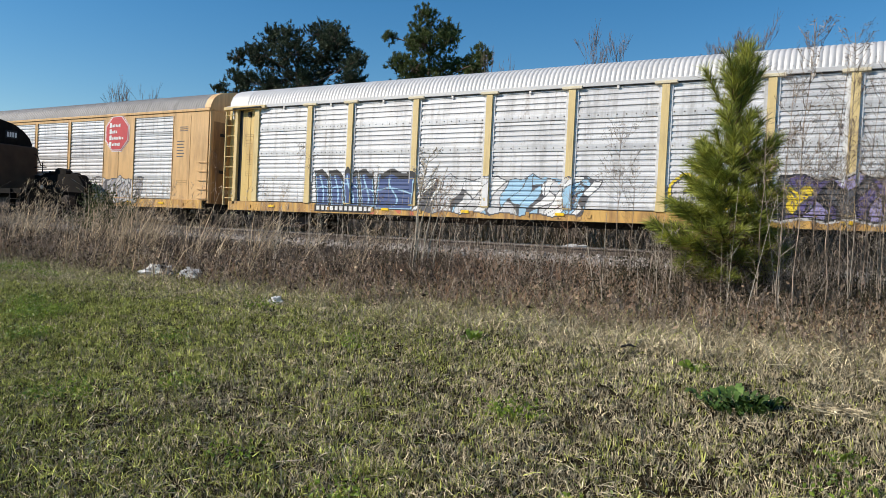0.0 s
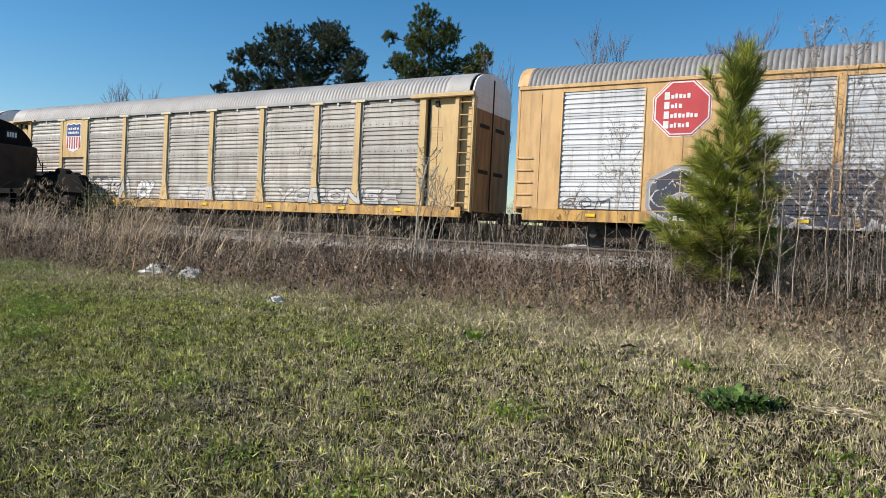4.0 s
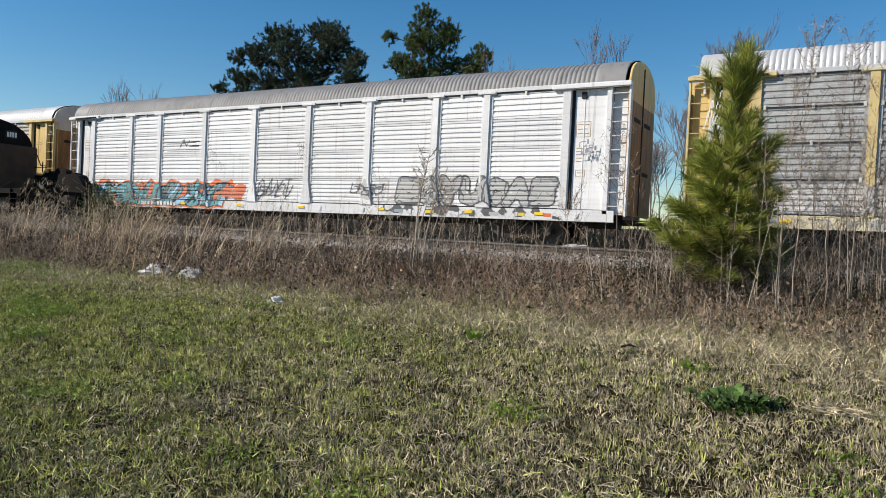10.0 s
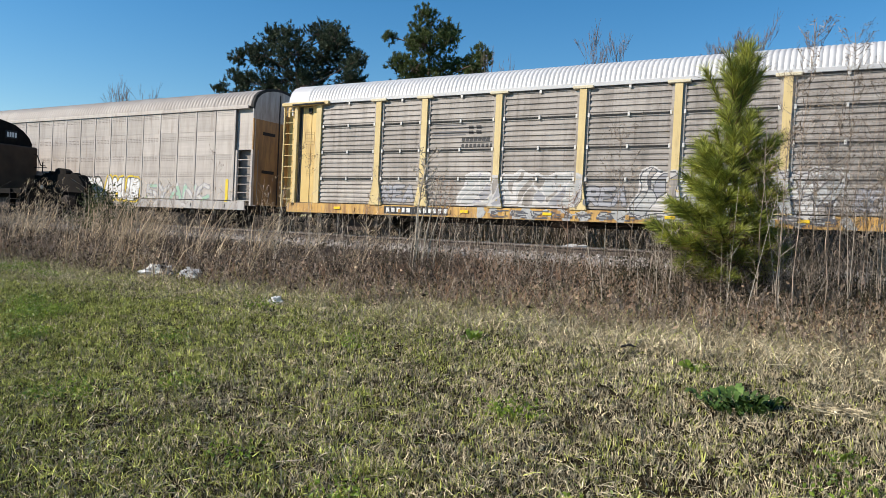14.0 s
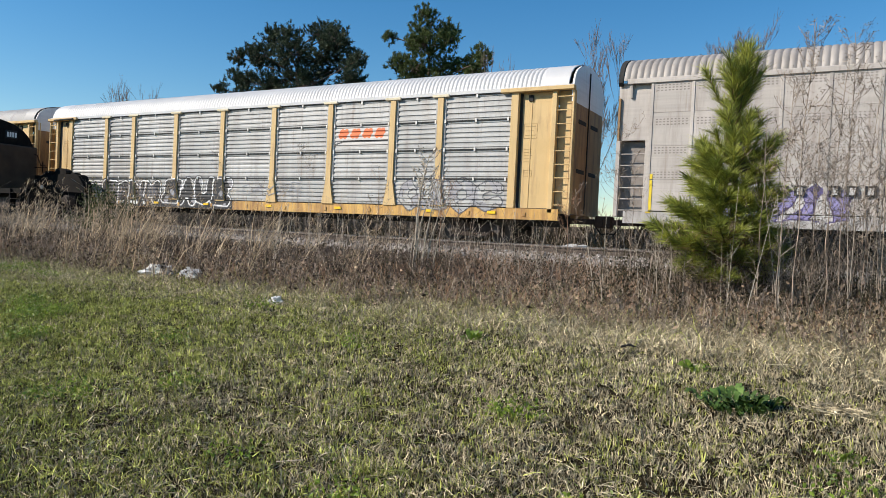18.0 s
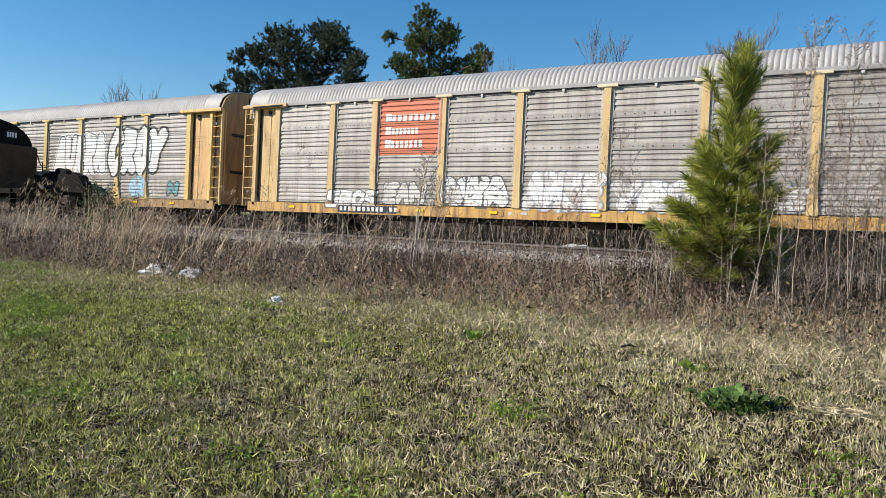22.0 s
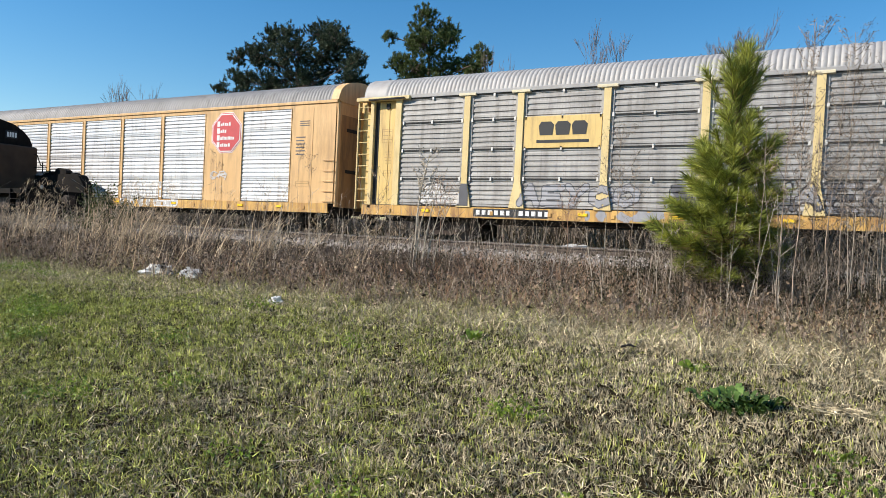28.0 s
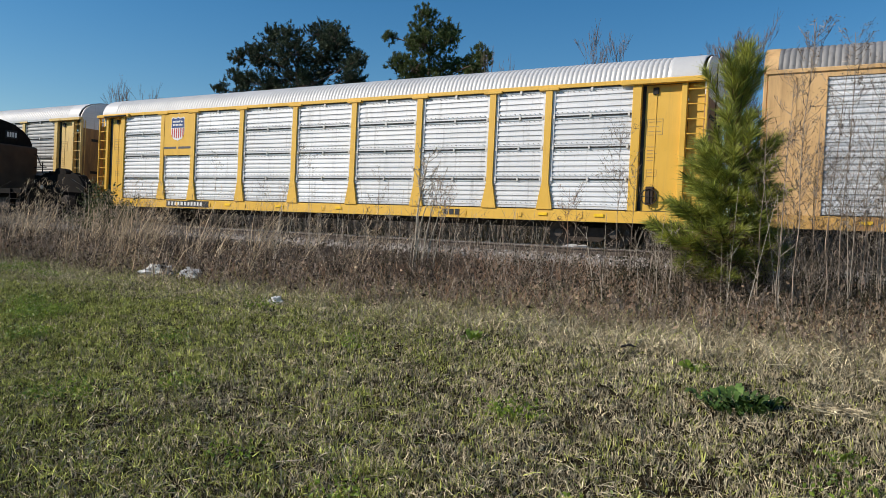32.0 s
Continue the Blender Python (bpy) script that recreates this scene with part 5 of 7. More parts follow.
def build_loco():
    loco = thing("locomotive", None, None, "parked black and brown locomotive with a low hood on the siding", "locomotive", place=pose(-28.8, NEAR_TRACK, RAIL))
    g = Geo()
    g.prism_x([(-1.45, 1.02), (1.45, 1.02), (1.45, 1.22), (-1.45, 1.22)], -17, -.15)
    g.box(-16, -1.2, -.5, .5, .55, 1.05, .03)
    part("frame_deck", g, M_LOCOBLACK, loco)
    g = Geo()
    prof = [(-3.68, 1.20), (-.02, 1.20), (.0, 1.40), (-.10, 1.62), (-.44, 1.97), (-.62, 2.03), (-1.4, 2.04), (-3.68, 1.98)]
    g.prism_y(prof, .92, 1.36)
    hood = part("low_hood", g, M_LOCOBLACK, loco)
    g = Geo()
    g.prism_y([(-2.25, 2.0), (-1.45, 2.0), (-1.38, 2.10), (-1.46, 2.2), (-1.66, 2.28), (-2.0, 2.32), (-2.2, 2.26)], .98, 1.30)
    part("vent_housing", g, M_LOCOBLACK, hood)
    for x, w, h in ((-3.2, .25, .10), (-2.75, .2, .16), (-1.1, .3, .08)):
        g = Geo()
        g.box(x, x + w, 1.0, 1.3, 2.0, 2.02 + h, .03)
        part("roof_hatch", g, M_LOCOBLACK, hood)
    g = Geo()
    g.box(-7.4, -3.7, -1.05, 1.05, 1.2, 3.25, .06)
    part("nose", g, M_LOCOBROWN, loco, "dusty brown body of the locomotive")
    g = Geo()
    g.box(-6.9, -5.9, -1.075, -1.045, 1.35, 2.9, .01)
    g.box(-5.4, -4.6, -1.075, -1.045, 1.35, 2.9, .01)
    part("side_door", g, M_LOCOBROWN, loco)
    g = Geo()
    g.prism_x([(-1.15, 3.24), (1.06, 3.24), (1.06, 3.40), (.92, 3.68), (.62, 3.98), (.25, 4.20), (-.3, 4.34), (-1.15, 4.40)], -9.4, -4.2)
    cab = part("cab_roof", g, M_LOCOBLACK, loco)
    g = Geo()
    g.box(-4.21, -4.18, -.16, .36, 3.56, 3.92, .008)
    nb = part("number_board", g, M_GAP, cab)
    for i in range(4):
        g = Geo()
        g.box(-4.182, -4.172, -.10 + .115 * i, -.02 + .115 * i, 3.62, 3.84)
        part("number_bar", g, P_WHITE, nb)
    g = Geo()
    g.box(-8.1, -6.9, -1.15, -1.115, 3.5, 4.1, .02)
    part("side_window", g, M_GLASS, cab)
    g = Geo()
    g.box(-17, -7.4, -1.2, 1.2, 1.2, 4.1, .08)
    part("long_body", g, M_LOCOBLACK, loco)
    # bent grab rail before the brown body
    pts = [(-3.7, .9, 2.95), (-3.5, .9, 2.88), (-3.2, .9, 2.42), (-2.85, .9, 2.40)]
    g = Geo()
    for p, q in zip(pts, pts[1:]):
        g.tube(p, q, .022, 6)
    g.tube((-3.05, .9, 2.1), (-3.05, .9, 2.6), .022, 6)
    g.tube((-3.7, .9, 2.34), (-2.75, .9, 2.32), .018, 6)
    part("grab_rail", g, M_LOCOBLACK, loco)
    g = Geo()
    g.tube((-3.05, .93, 1.45), (-3.05, .87, 1.45), .09, 10)
    part("marker_lamp", g, P_OFFWHITE, loco)
    for s in (-1, 1):
        g = Geo()
        for i in range(4):
            g.box(-1.15, -.45, s * 1.42 - .12, s * 1.42 + .12, .28 + .25 * i, .31 + .25 * i, .006)
        g.box(-1.2, -1.15, s * 1.42 - .12, s * 1.42 + .12, .25, 1.2)
        g.box(-.45, -.40, s * 1.42 - .12, s * 1.42 + .12, .25, 1.2)
        part("step", g, M_LOCOBLACK, loco)
    g = Geo()
    g.prism_x([(-1.4, .2), (0, .12), (1.4, .2), (1.4, 1.1), (-1.4, 1.1)], -.16, -.02)
    part("pilot_plow", g, M_LOCOBLACK, loco)
    g = Geo()
    g.box(-.1, .45, -.12, .12, .74, .98, .03)
    g.box(.3, .62, -.18, .18, .66, 1.05, .04)
    part("coupler", g, M_IRON, loco)
    for x in (-3.0, -13.5):
        t = part("truck", Geo(), M_IRON, loco)
        for s in (-1, 1):
            g = Geo()
            g.prism_y([(x - 1.9, .42), (x + 1.9, .42), (x + 1.9, .62), (x + 1.2, .85), (x - 1.2, .85), (x - 1.9, .62)], s * 1.02 - .08, s * 1.02 + .08)
            part("side_frame", g, M_IRON, t)
        for k in (-1.3, 0, 1.3):
            w = part("wheelset", WHEEL_MESH, M_WHEEL, t)
            w.matrix_basis = pose(x + k, 0, .425)
    return loco


build_loco()

# ---- plant tools ----
M_NEEDLE = surface("pine_needle", (0.11, 0.15, 0.022), (0.45, 0.46, 0.095), 4.0, 0.5, island=0.5, through_light=0.14, spec=0.3)
M_FARNEEDLE = surface("dark_pine_needle", (0.026, 0.042, 0.026), (0.085, 0.110, 0.062), 1.4, 0.6, island=0.4, through_light=0.12, spec=0.25)
M_FARNEEDLE2 = surface("olive_pine_needle", (0.045, 0.072, 0.022), (0.145, 0.175, 0.055), 1.4, 0.6, island=0.4, through_light=0.15, spec=0.25)
M_BARK = surface("grey_brown_bark", (0.09, 0.065, 0.05), (0.19, 0.145, 0.115), 6, 0.9, 0, 0.4, stretch=(1, 1, .3), spec=0.12)
M_TWIG = surface("bare_grey_twig", (0.13, 0.10, 0.085), (0.25, 0.20, 0.17), 3, 0.85, island=0.3, spec=0.12)
M_BLADE = surface("green_grass_blade", (0.058, 0.060, 0.010), (0.62, 0.65, 0.175), 17, 0.6, fine=3, island=0.65, through_light=0.1, spec=0.12)
M_DRY = surface("dry_grass_blade", (0.10, 0.082, 0.050), (0.80, 0.685, 0.46), 17, 0.7, fine=3, island=0.6, through_light=0.08, spec=0.12)
M_STRAW = surface("tan_straw", (0.34, 0.25, 0.16), (0.84, 0.68, 0.48), 7, 0.7, island=0.45, through_light=0.2, spec=0.12)
M_WEED = surface("dry_brown_weed", (0.080, 0.059, 0.045), (0.47, 0.38, 0.30), 9, 0.85, fine=2, island=0.65, spec=0.12)
M_RUSSET = surface("russet_weed", (0.24, 0.135, 0.085), (0.46, 0.30, 0.20), 1.2, 0.85, island=0.4, spec=0.12)
M_DEADLEAF = surface("dead_weed_leaf", (0.040, 0.030, 0.022), (0.33, 0.24, 0.165), 2.0, 0.85, island=0.65, spec=0.12)
# dark leaves, and shade put into colour in turf and below the pine
M_LEAFSHADE = surface("dark_leaf_and_shade", (0.016, 0.015, 0.009), (0.075, 0.065, 0.036), 9, 0.8, fine=3, island=0.6, spec=0.12)
M_BRUSH = surface("grey_brown_brush", (0.045, 0.034, 0.027), (0.20, 0.155, 0.125), 6, 0.85, fine=2, island=0.6, spec=0.1)
M_PALESTEM = surface("pale_dead_stem", (0.34, 0.29, 0.23), (0.50, 0.44, 0.36), 2, 0.8, island=0.25, spec=0.12)
M_CLOVER = surface("fresh_green_leaf", (0.07, 0.125, 0.012), (0.27, 0.36, 0.040), 3.0, 0.5, island=0.35, through_light=0.3)
M_DOCK = surface("dark_broad_leaf", (0.030, 0.066, 0.014), (0.11, 0.18, 0.042), 9.0, 0.6, 0, 0.2, each=0.5, through_light=0.15, spec=0.25)
M_BUSH = surface("dull_evergreen_leaf", (0.022, 0.034, 0.010), (0.105, 0.130, 0.036), 4.0, 0.6, island=0.5, through_light=0.1, spec=0.2)


def unit(v):
    v = np.asarray(v, float)
    return v / (np.linalg.norm(v, axis=-1, keepdims=True) + 1e-9)


def tubes(P, Q, ra, rb, sides=3):
    """Tapered tubes from P to Q as arrays."""
    P, Q = np.asarray(P, float).reshape(-1, 3), np.asarray(Q, float).reshape(-1, 3)
    n = len(P)
    ra, rb = np.broadcast_to(ra, n), np.broadcast_to(rb, n)
    d = Q - P
    d = d / (np.linalg.norm(d, axis=1, keepdims=True) + 1e-9)
    ref = np.where(np.abs(d[:, 2:]) > .9, [[1.0, 0, 0]], [[0, 0, 1.0]])
    u = np.cross(d, ref)
    u /= np.linalg.norm(u, axis=1, keepdims=True) + 1e-9
    w = np.cross(d, u)
    V = np.empty((n, 2 * sides, 3))
    for k in range(sides):
        a = 2 * math.pi * k / sides
        o = u * math.cos(a) + w * math.sin(a)
        V[:, k] = P + o * ra[:, None]
        V[:, sides + k] = Q + o * rb[:, None]
    base = np.arange(n)[:, None] * 2 * sides
    F = np.stack([np.concatenate([base + k, base + (k + 1) % sides, base + sides + (k + 1) % sides, base + sides + k], 1) for k in range(sides)], 1)
    return V.reshape(-1, 3), F.reshape(-1, 4)


def poly_tube(pts, rad, sides=6):
    """One continuous tapering tube along a line of points."""
    pts, n = np.asarray(pts, float), len(pts)
    d = unit(np.gradient(pts, axis=0))
    u = unit(np.cross(d, np.where(np.abs(d[:, 2:]) > .9, [[1.0, 0, 0]], [[0, 0, 1.0]])))
    w = np.cross(d, u)
    a = 2 * math.pi * np.arange(sides) / sides
    V = pts[:, None] + (u[:, None] * np.cos(a)[None, :, None] + w[:, None] * np.sin(a)[None, :, None]) * np.asarray(rad, float)[:, None, None]
    i, k = np.meshgrid(np.arange(n - 1), np.arange(sides), indexing="ij")
    i, k = i.ravel(), k.ravel()
    return V.reshape(-1, 3), np.stack([i * sides + k, i * sides + (k + 1) % sides, (i + 1) * sides + (k + 1) % sides, (i + 1) * sides + k], 1)


def blades(P, axis, length, width, droop, seed_rng):
    """Narrow bent blades from P along axis: five vertices each."""
    P, axis = np.asarray(P, float), np.asarray(axis, float)
    n = len(P)
    length, width, droop = (np.broadcast_to(a, n)[:, None] for a in (length, width, droop))
    axis = axis / (np.linalg.norm(axis, axis=1, keepdims=True) + 1e-9)
    ref = seed_rng.normal(size=(n, 3))
    side = np.cross(axis, ref)
    side /= np.linalg.norm(side, axis=1, keepdims=True) + 1e-9
    flat = axis * np.array([1, 1, 0.0]) + seed_rng.normal(size=(n, 3)) * np.array([.25, .25, 0])
    bend = flat * droop + np.array([0, 0, -1.0]) * droop * .45
    mid = P + axis * length * .55 + bend * length * .22
    tip = P + axis * length + bend * length * .85
    V = np.stack([P - side * width / 2, P + side * width / 2, mid + side * width * .42, mid - side * width * .42, tip], 1)
    b = np.arange(n)[:, None] * 5
    return V.reshape(-1, 3), np.concatenate([b, b + 1, b + 2, b + 3], 1), np.concatenate([b + 3, b + 2, b + 4], 1)


def spikes(P, axis, length, width, seed_rng):
    """Straight pointed blades, one triangle each."""
    P, axis = np.asarray(P, float), unit(axis)
    n = len(P)
    length, width = (np.broadcast_to(a, n)[:, None] for a in (length, width))
    side = unit(np.cross(axis, seed_rng.normal(size=(n, 3))))
    V = np.stack([P - side * width / 2, P + side * width / 2, P + axis * length], 1)
    return V.reshape(-1, 3), None, np.arange(3 * n).reshape(-1, 3)


def leaves(P, size, seed_rng, long=1.0, normal_up=0.3):
    """Small pointed leaves, two triangles folded along the midrib."""
    n = len(P)
    a = seed_rng.normal(size=(n, 3))
    a /= np.linalg.norm(a, axis=1, keepdims=True)
    up = seed_rng.normal(size=(n, 3)) + np.array([0, 0, normal_up])
    b = np.cross(a, up)
    b /= np.linalg.norm(b, axis=1, keepdims=True) + 1e-9
    c = np.cross(a, b)
    size = np.broadcast_to(size, n)[:, None]
    V = np.stack([P, P + a * size * .5 * long + b * size * .28 + c * size * .08, P + a * size * long, P + a * size * .5 * long - b * size * .28 + c * size * .08], 1)
    i = np.arange(n)[:, None] * 4
    return V.reshape(-1, 3), np.concatenate([np.concatenate([i, i + 1, i + 2], 1), np.concatenate([i, i + 2, i + 3], 1)])


def merged(name, *chunks):
    """One mesh out of (verts, quads, tris) chunks."""
    V, Q, T, n = [], [], [], 0
    for v, q, t in chunks:
        V.append(v)
        if q is not None and len(q):
            Q.append(q + n)
        if t is not None and len(t):
            T.append(t + n)
        n += len(v)
    return arrays_mesh(name, np.concatenate(V), np.concatenate(Q) if Q else None, np.concatenate(T) if T else None)


# ---- far pines and bare trees behind the train ----
def limb_line(a, b, sag, n, q):
    pts = [np.array(a, float) + (np.array(b, float) - np.array(a, float)) * t + np.array([q.normal() * .12, q.normal() * .12, -sag * math.sin(t * math.pi)]) * (1 if 0 < t < 1 else 0) for t in np.linspace(0, 1, n)]
    return list(zip(pts, pts[1:]))


def far_pine(x, y, top, crown, label, mat, seed, tuft=0.27):
    """A tall pine with an open crown: crown is a list of (dx, dz, radius) lobes."""
    q = np.random.default_rng(seed)
    base = float(ground_z(x, y)) - .1
    tree = thing("pine_tree", None, None, label, "tree", "pines behind the train", place=pose(x, y, base))
    h = top - base
    segs = [((0, 0, 0), (.1, 0, h * .5), .24, .18), ((.1, 0, h * .5), (-.1, .05, h * .82), .18, .10), ((-.1, .05, h * .82), (0, 0, h * .97), .10, .03)]
    v, f = poly_tube([s[0] for s in segs] + [segs[-1][1]], [s[2] for s in segs] + [.03], 8)
    part("trunk", arrays_mesh("trunk", v, f), M_BARK, tree)
    tips, axes = [], []
    for dx, dz, rad in crown:
        A, Bp, ra, rb = [], [], [], []
        c = np.array([dx, q.normal() * .8, h + dz])
        root = np.array([0, 0, min(h * .95, max(h * .45, c[2] - rad * .8 - abs(dx) * .25))])
        for a, b in limb_line(root, c, -.15, 4, q):
            A.append(a), Bp.append(b), ra.append(.06), rb.append(.045)
        for k in range(int(18 * rad * rad) + 9):
            o = unit(q.normal(size=3)) * rad * q.uniform(.35, 1.0) ** .6
            o[2] *= .75
            t = c + o
            A.append(c + o * .1), Bp.append(t), ra.append(.028), rb.append(.010)
            for e in range(4):
                s = t + q.normal(size=3) * .22 - o * q.uniform(0, .25)
                tips.append(s), axes.append(unit(o * .6 + q.normal(size=3) * .35 + np.array([0, 0, .8])))
        v, f = tubes(A, Bp, ra, rb, 4)
        part("limb", arrays_mesh("limb", v, f), M_BARK, tree)
    tips, axes = np.array(tips), np.array(axes)
    n = 26
    along = q.uniform(-.5, .5, (len(tips) * n, 1)) * tuft
    P = np.repeat(tips, n, 0) + np.repeat(axes, n, 0) * along
    d = unit(np.repeat(axes, n, 0) * .75 + q.normal(size=(len(P), 3)) * .6)
    part("crown", merged("crown", spikes(P, d, q.uniform(.7, 1.15, len(P)) * tuft, .055, q)), mat, tree, "dark green needle crown with gaps")
    return tree


far_pine(-40.3, 45, 18.6, [(1.0, -.9, 1.5), (2.6, -1.2, 1.3), (-1.0, -1.4, 1.4), (-2.6, -1.3, .9), (4.2, -2.2, 1.4), (5.2, -3.6, 1.2), (-4.4, -2.5, 1.1), (-5.6, -2.9, .8), (-3.0, -2.9, 1.5), (0.2, -3.0, 1.8), (2.6, -3.2, 1.8), (-1.6, -4.6, 1.8), (1.4, -5.0, 1.9), (4.6, -5.4, 1.6), (-4.4, -5.0, 1.6),
                           (-6.6, -4.4, 1.0), (-7.9, -3.9, .7), (-7.4, -5.6, 1.1), (-8.6, -5.2, .7), (-8.2, -4.4, .6), (6.6, -4.0, .6), (6.2, -5.4, .9), (-3.2, -7.0, 1.8), (.4, -7.4, 2.0), (3.6, -7.6, 1.8), (-6.4, -7.4, 1.5)],
         "tall dark green pine tree with a broad open crown", M_FARNEEDLE, 3)
far_pine(-29.4, 48, 18.8, [(.2, -.5, .8), (-.6, -1.3, 1.0), (1.0, -1.4, 1.1), (1.8, -2.5, 1.0), (-1.6, -2.2, 1.0), (.2, -2.8, 1.5), (-3.4, -1.7, .4), (-2.4, -3.9, 1.1), (-1.0, -4.4, 1.4), (1.2, -4.4, 1.5), (3.0, -4.2, .9), (4.3, -3.4, .8), (4.9, -4.2, .7), (3.9, -5.0, .9), (-3.0, -5.4, 1.2), (.6, -6.2, 1.8), (3.0, -6.4, 1.4), (-2.6, -7.2, 1.8), (.8, -8.2, 2.0)],
         "tall olive green pine tree with a pointed crown", M_FARNEEDLE2, 8)
far_pine(-33.0, 52, 15.9, [(.1, -.5, .7), (.6, -1.6, 1.0), (-.8, -1.8, .9), (1.2, -3.0, 1.3), (-.8, -3.4, 1.3), (.3, -5, 1.6)], "smaller dark pine tree between two tall ones", M_FARNEEDLE, 11)


def bare_tree(x, y, top, spread, label, seed, forks=5, name="bare_tree", thin=1.0):
    """A leafless tree of upright forking twigs."""
    q = np.random.default_rng(seed)
    base = float(ground_z(x, y)) - .1
    tree = thing(name, None, None, label, "tree", "bare trees behind the train", place=pose(x, y, base))
    h = top - base
    A, Bp, ra, rb = [], [], [], []

    def grow(p, d, l, r, depth):
        e = p + d * l
        A.append(p), Bp.append(e), ra.append(r), rb.append(r * .72)
        if depth == 0:
            return
        for k in range(3 if depth > 1 else 4):
            nd = unit(d + q.normal(size=3) * np.array([spread, spread, .18]) + np.array([0, 0, .22]))
            grow(e if k < 2 else p + d * l * q.uniform(.35, .9), nd, l * q.uniform(.55, .85), r * .62, depth - 1)

    for k in range(2):
        grow(np.array([k * .35 - .15, 0, 0.0]), unit(np.array([q.normal() * .03, q.normal() * .03, 1])), h * .33, .075 * thin, forks)
    A, Bp = np.array(A), np.array(Bp)
    s = h / Bp[:, 2].max()
    A[:, 2] *= s
    Bp[:, 2] *= s
    v, f = tubes(A[:2], Bp[:2], ra[:2], rb[:2], 6)
    part("trunk", arrays_mesh("trunk", v, f), M_BARK, tree)
    v, f = tubes(A[2:], Bp[2:], np.maximum(ra[2:], .008), np.maximum(rb[2:], .006), 3)
    part("crown", arrays_mesh("crown", v, f), M_TWIG, tree, "leafless crown of fine grey twigs")
    return tree


bare_tree(-55.4, 40, 14.1, .16, "slender leafless grey tree behind the train", 21, thin=.7)
bare_tree(-50.7, 40, 13.3, .14, "slender leafless grey tree behind the train", 22, thin=.7)
bare_tree(-20.6, 42, 13.6, .16, "thin leafless sapling behind the train", 23, 4)
bare_tree(-12.2, 38, 13.3, .15, "upright leafless grey tree behind the train", 24, 6, thin=.5)
bare_tree(-5.2, 36, 12.4, .24, "broad leafless grey tree behind the train", 25, 6, thin=.6)
bare_tree(-2.8, 33, 7.6, .30, "leafless grey tree behind the train", 26, 5, thin=.6)
bare_tree(-1.4, 31, 5.8, .32, "leafless grey shrub tree behind the train", 27, 5, thin=.6)
bare_tree(-7.3, 31, 7.4, .30, "leafless grey shrub tree behind the train", 29, 5, thin=.6)
bare_tree(-6.3, 33, 8.4, .26, "leafless grey shrub tree behind the train", 30, 5, thin=.6)
bare_tree(-8.6, 34, 8.0, .30, "leafless grey shrub tree behind the train", 31, 5, thin=.6)
bare_tree(-3.3, 30, 6.8, .32, "leafless grey shrub tree behind the train", 32, 5, thin=.6)
bare_tree(-4.0, 31, 6.0, .40, "leafless grey shrub tree behind the train", 28, 5, thin=.6)


def far_brush():
    q = np.random.default_rng(5)
    n = 3000
    x = q.uniform(-70, 16, n)
    y = 25.4 + 9 * q.uniform(0, 1, n) ** 1.5
    h = q.uniform(.5, 1.5, n) * (1 + .5 * np.sin(x * .4) ** 2)
    P = np.stack([x, y, ground_z(x, y) - .03], 1)
    T = P + np.stack([q.normal(size=n) * .25, q.normal(size=n) * .2, h], 1)
    v, f = tubes(P, T, .018, .010)
    m = 5
    i = np.repeat(np.arange(n), m)
    t = q.uniform(.3, .95, len(i))[:, None]
    s = P[i] * (1 - t) + T[i] * t
    e = s + np.stack([q.normal(size=len(i)) * .22, q.normal(size=len(i)) * .22, q.uniform(.1, .45, len(i))], 1)
    v2, f2 = tubes(s, e, .009, .005)
    thing("far_brush", merged("far_brush", (v, f, None), (v2, f2, None)), M_WEED, "leafless grey brush behind the railway", "brush", kind="stuff")


far_brush()

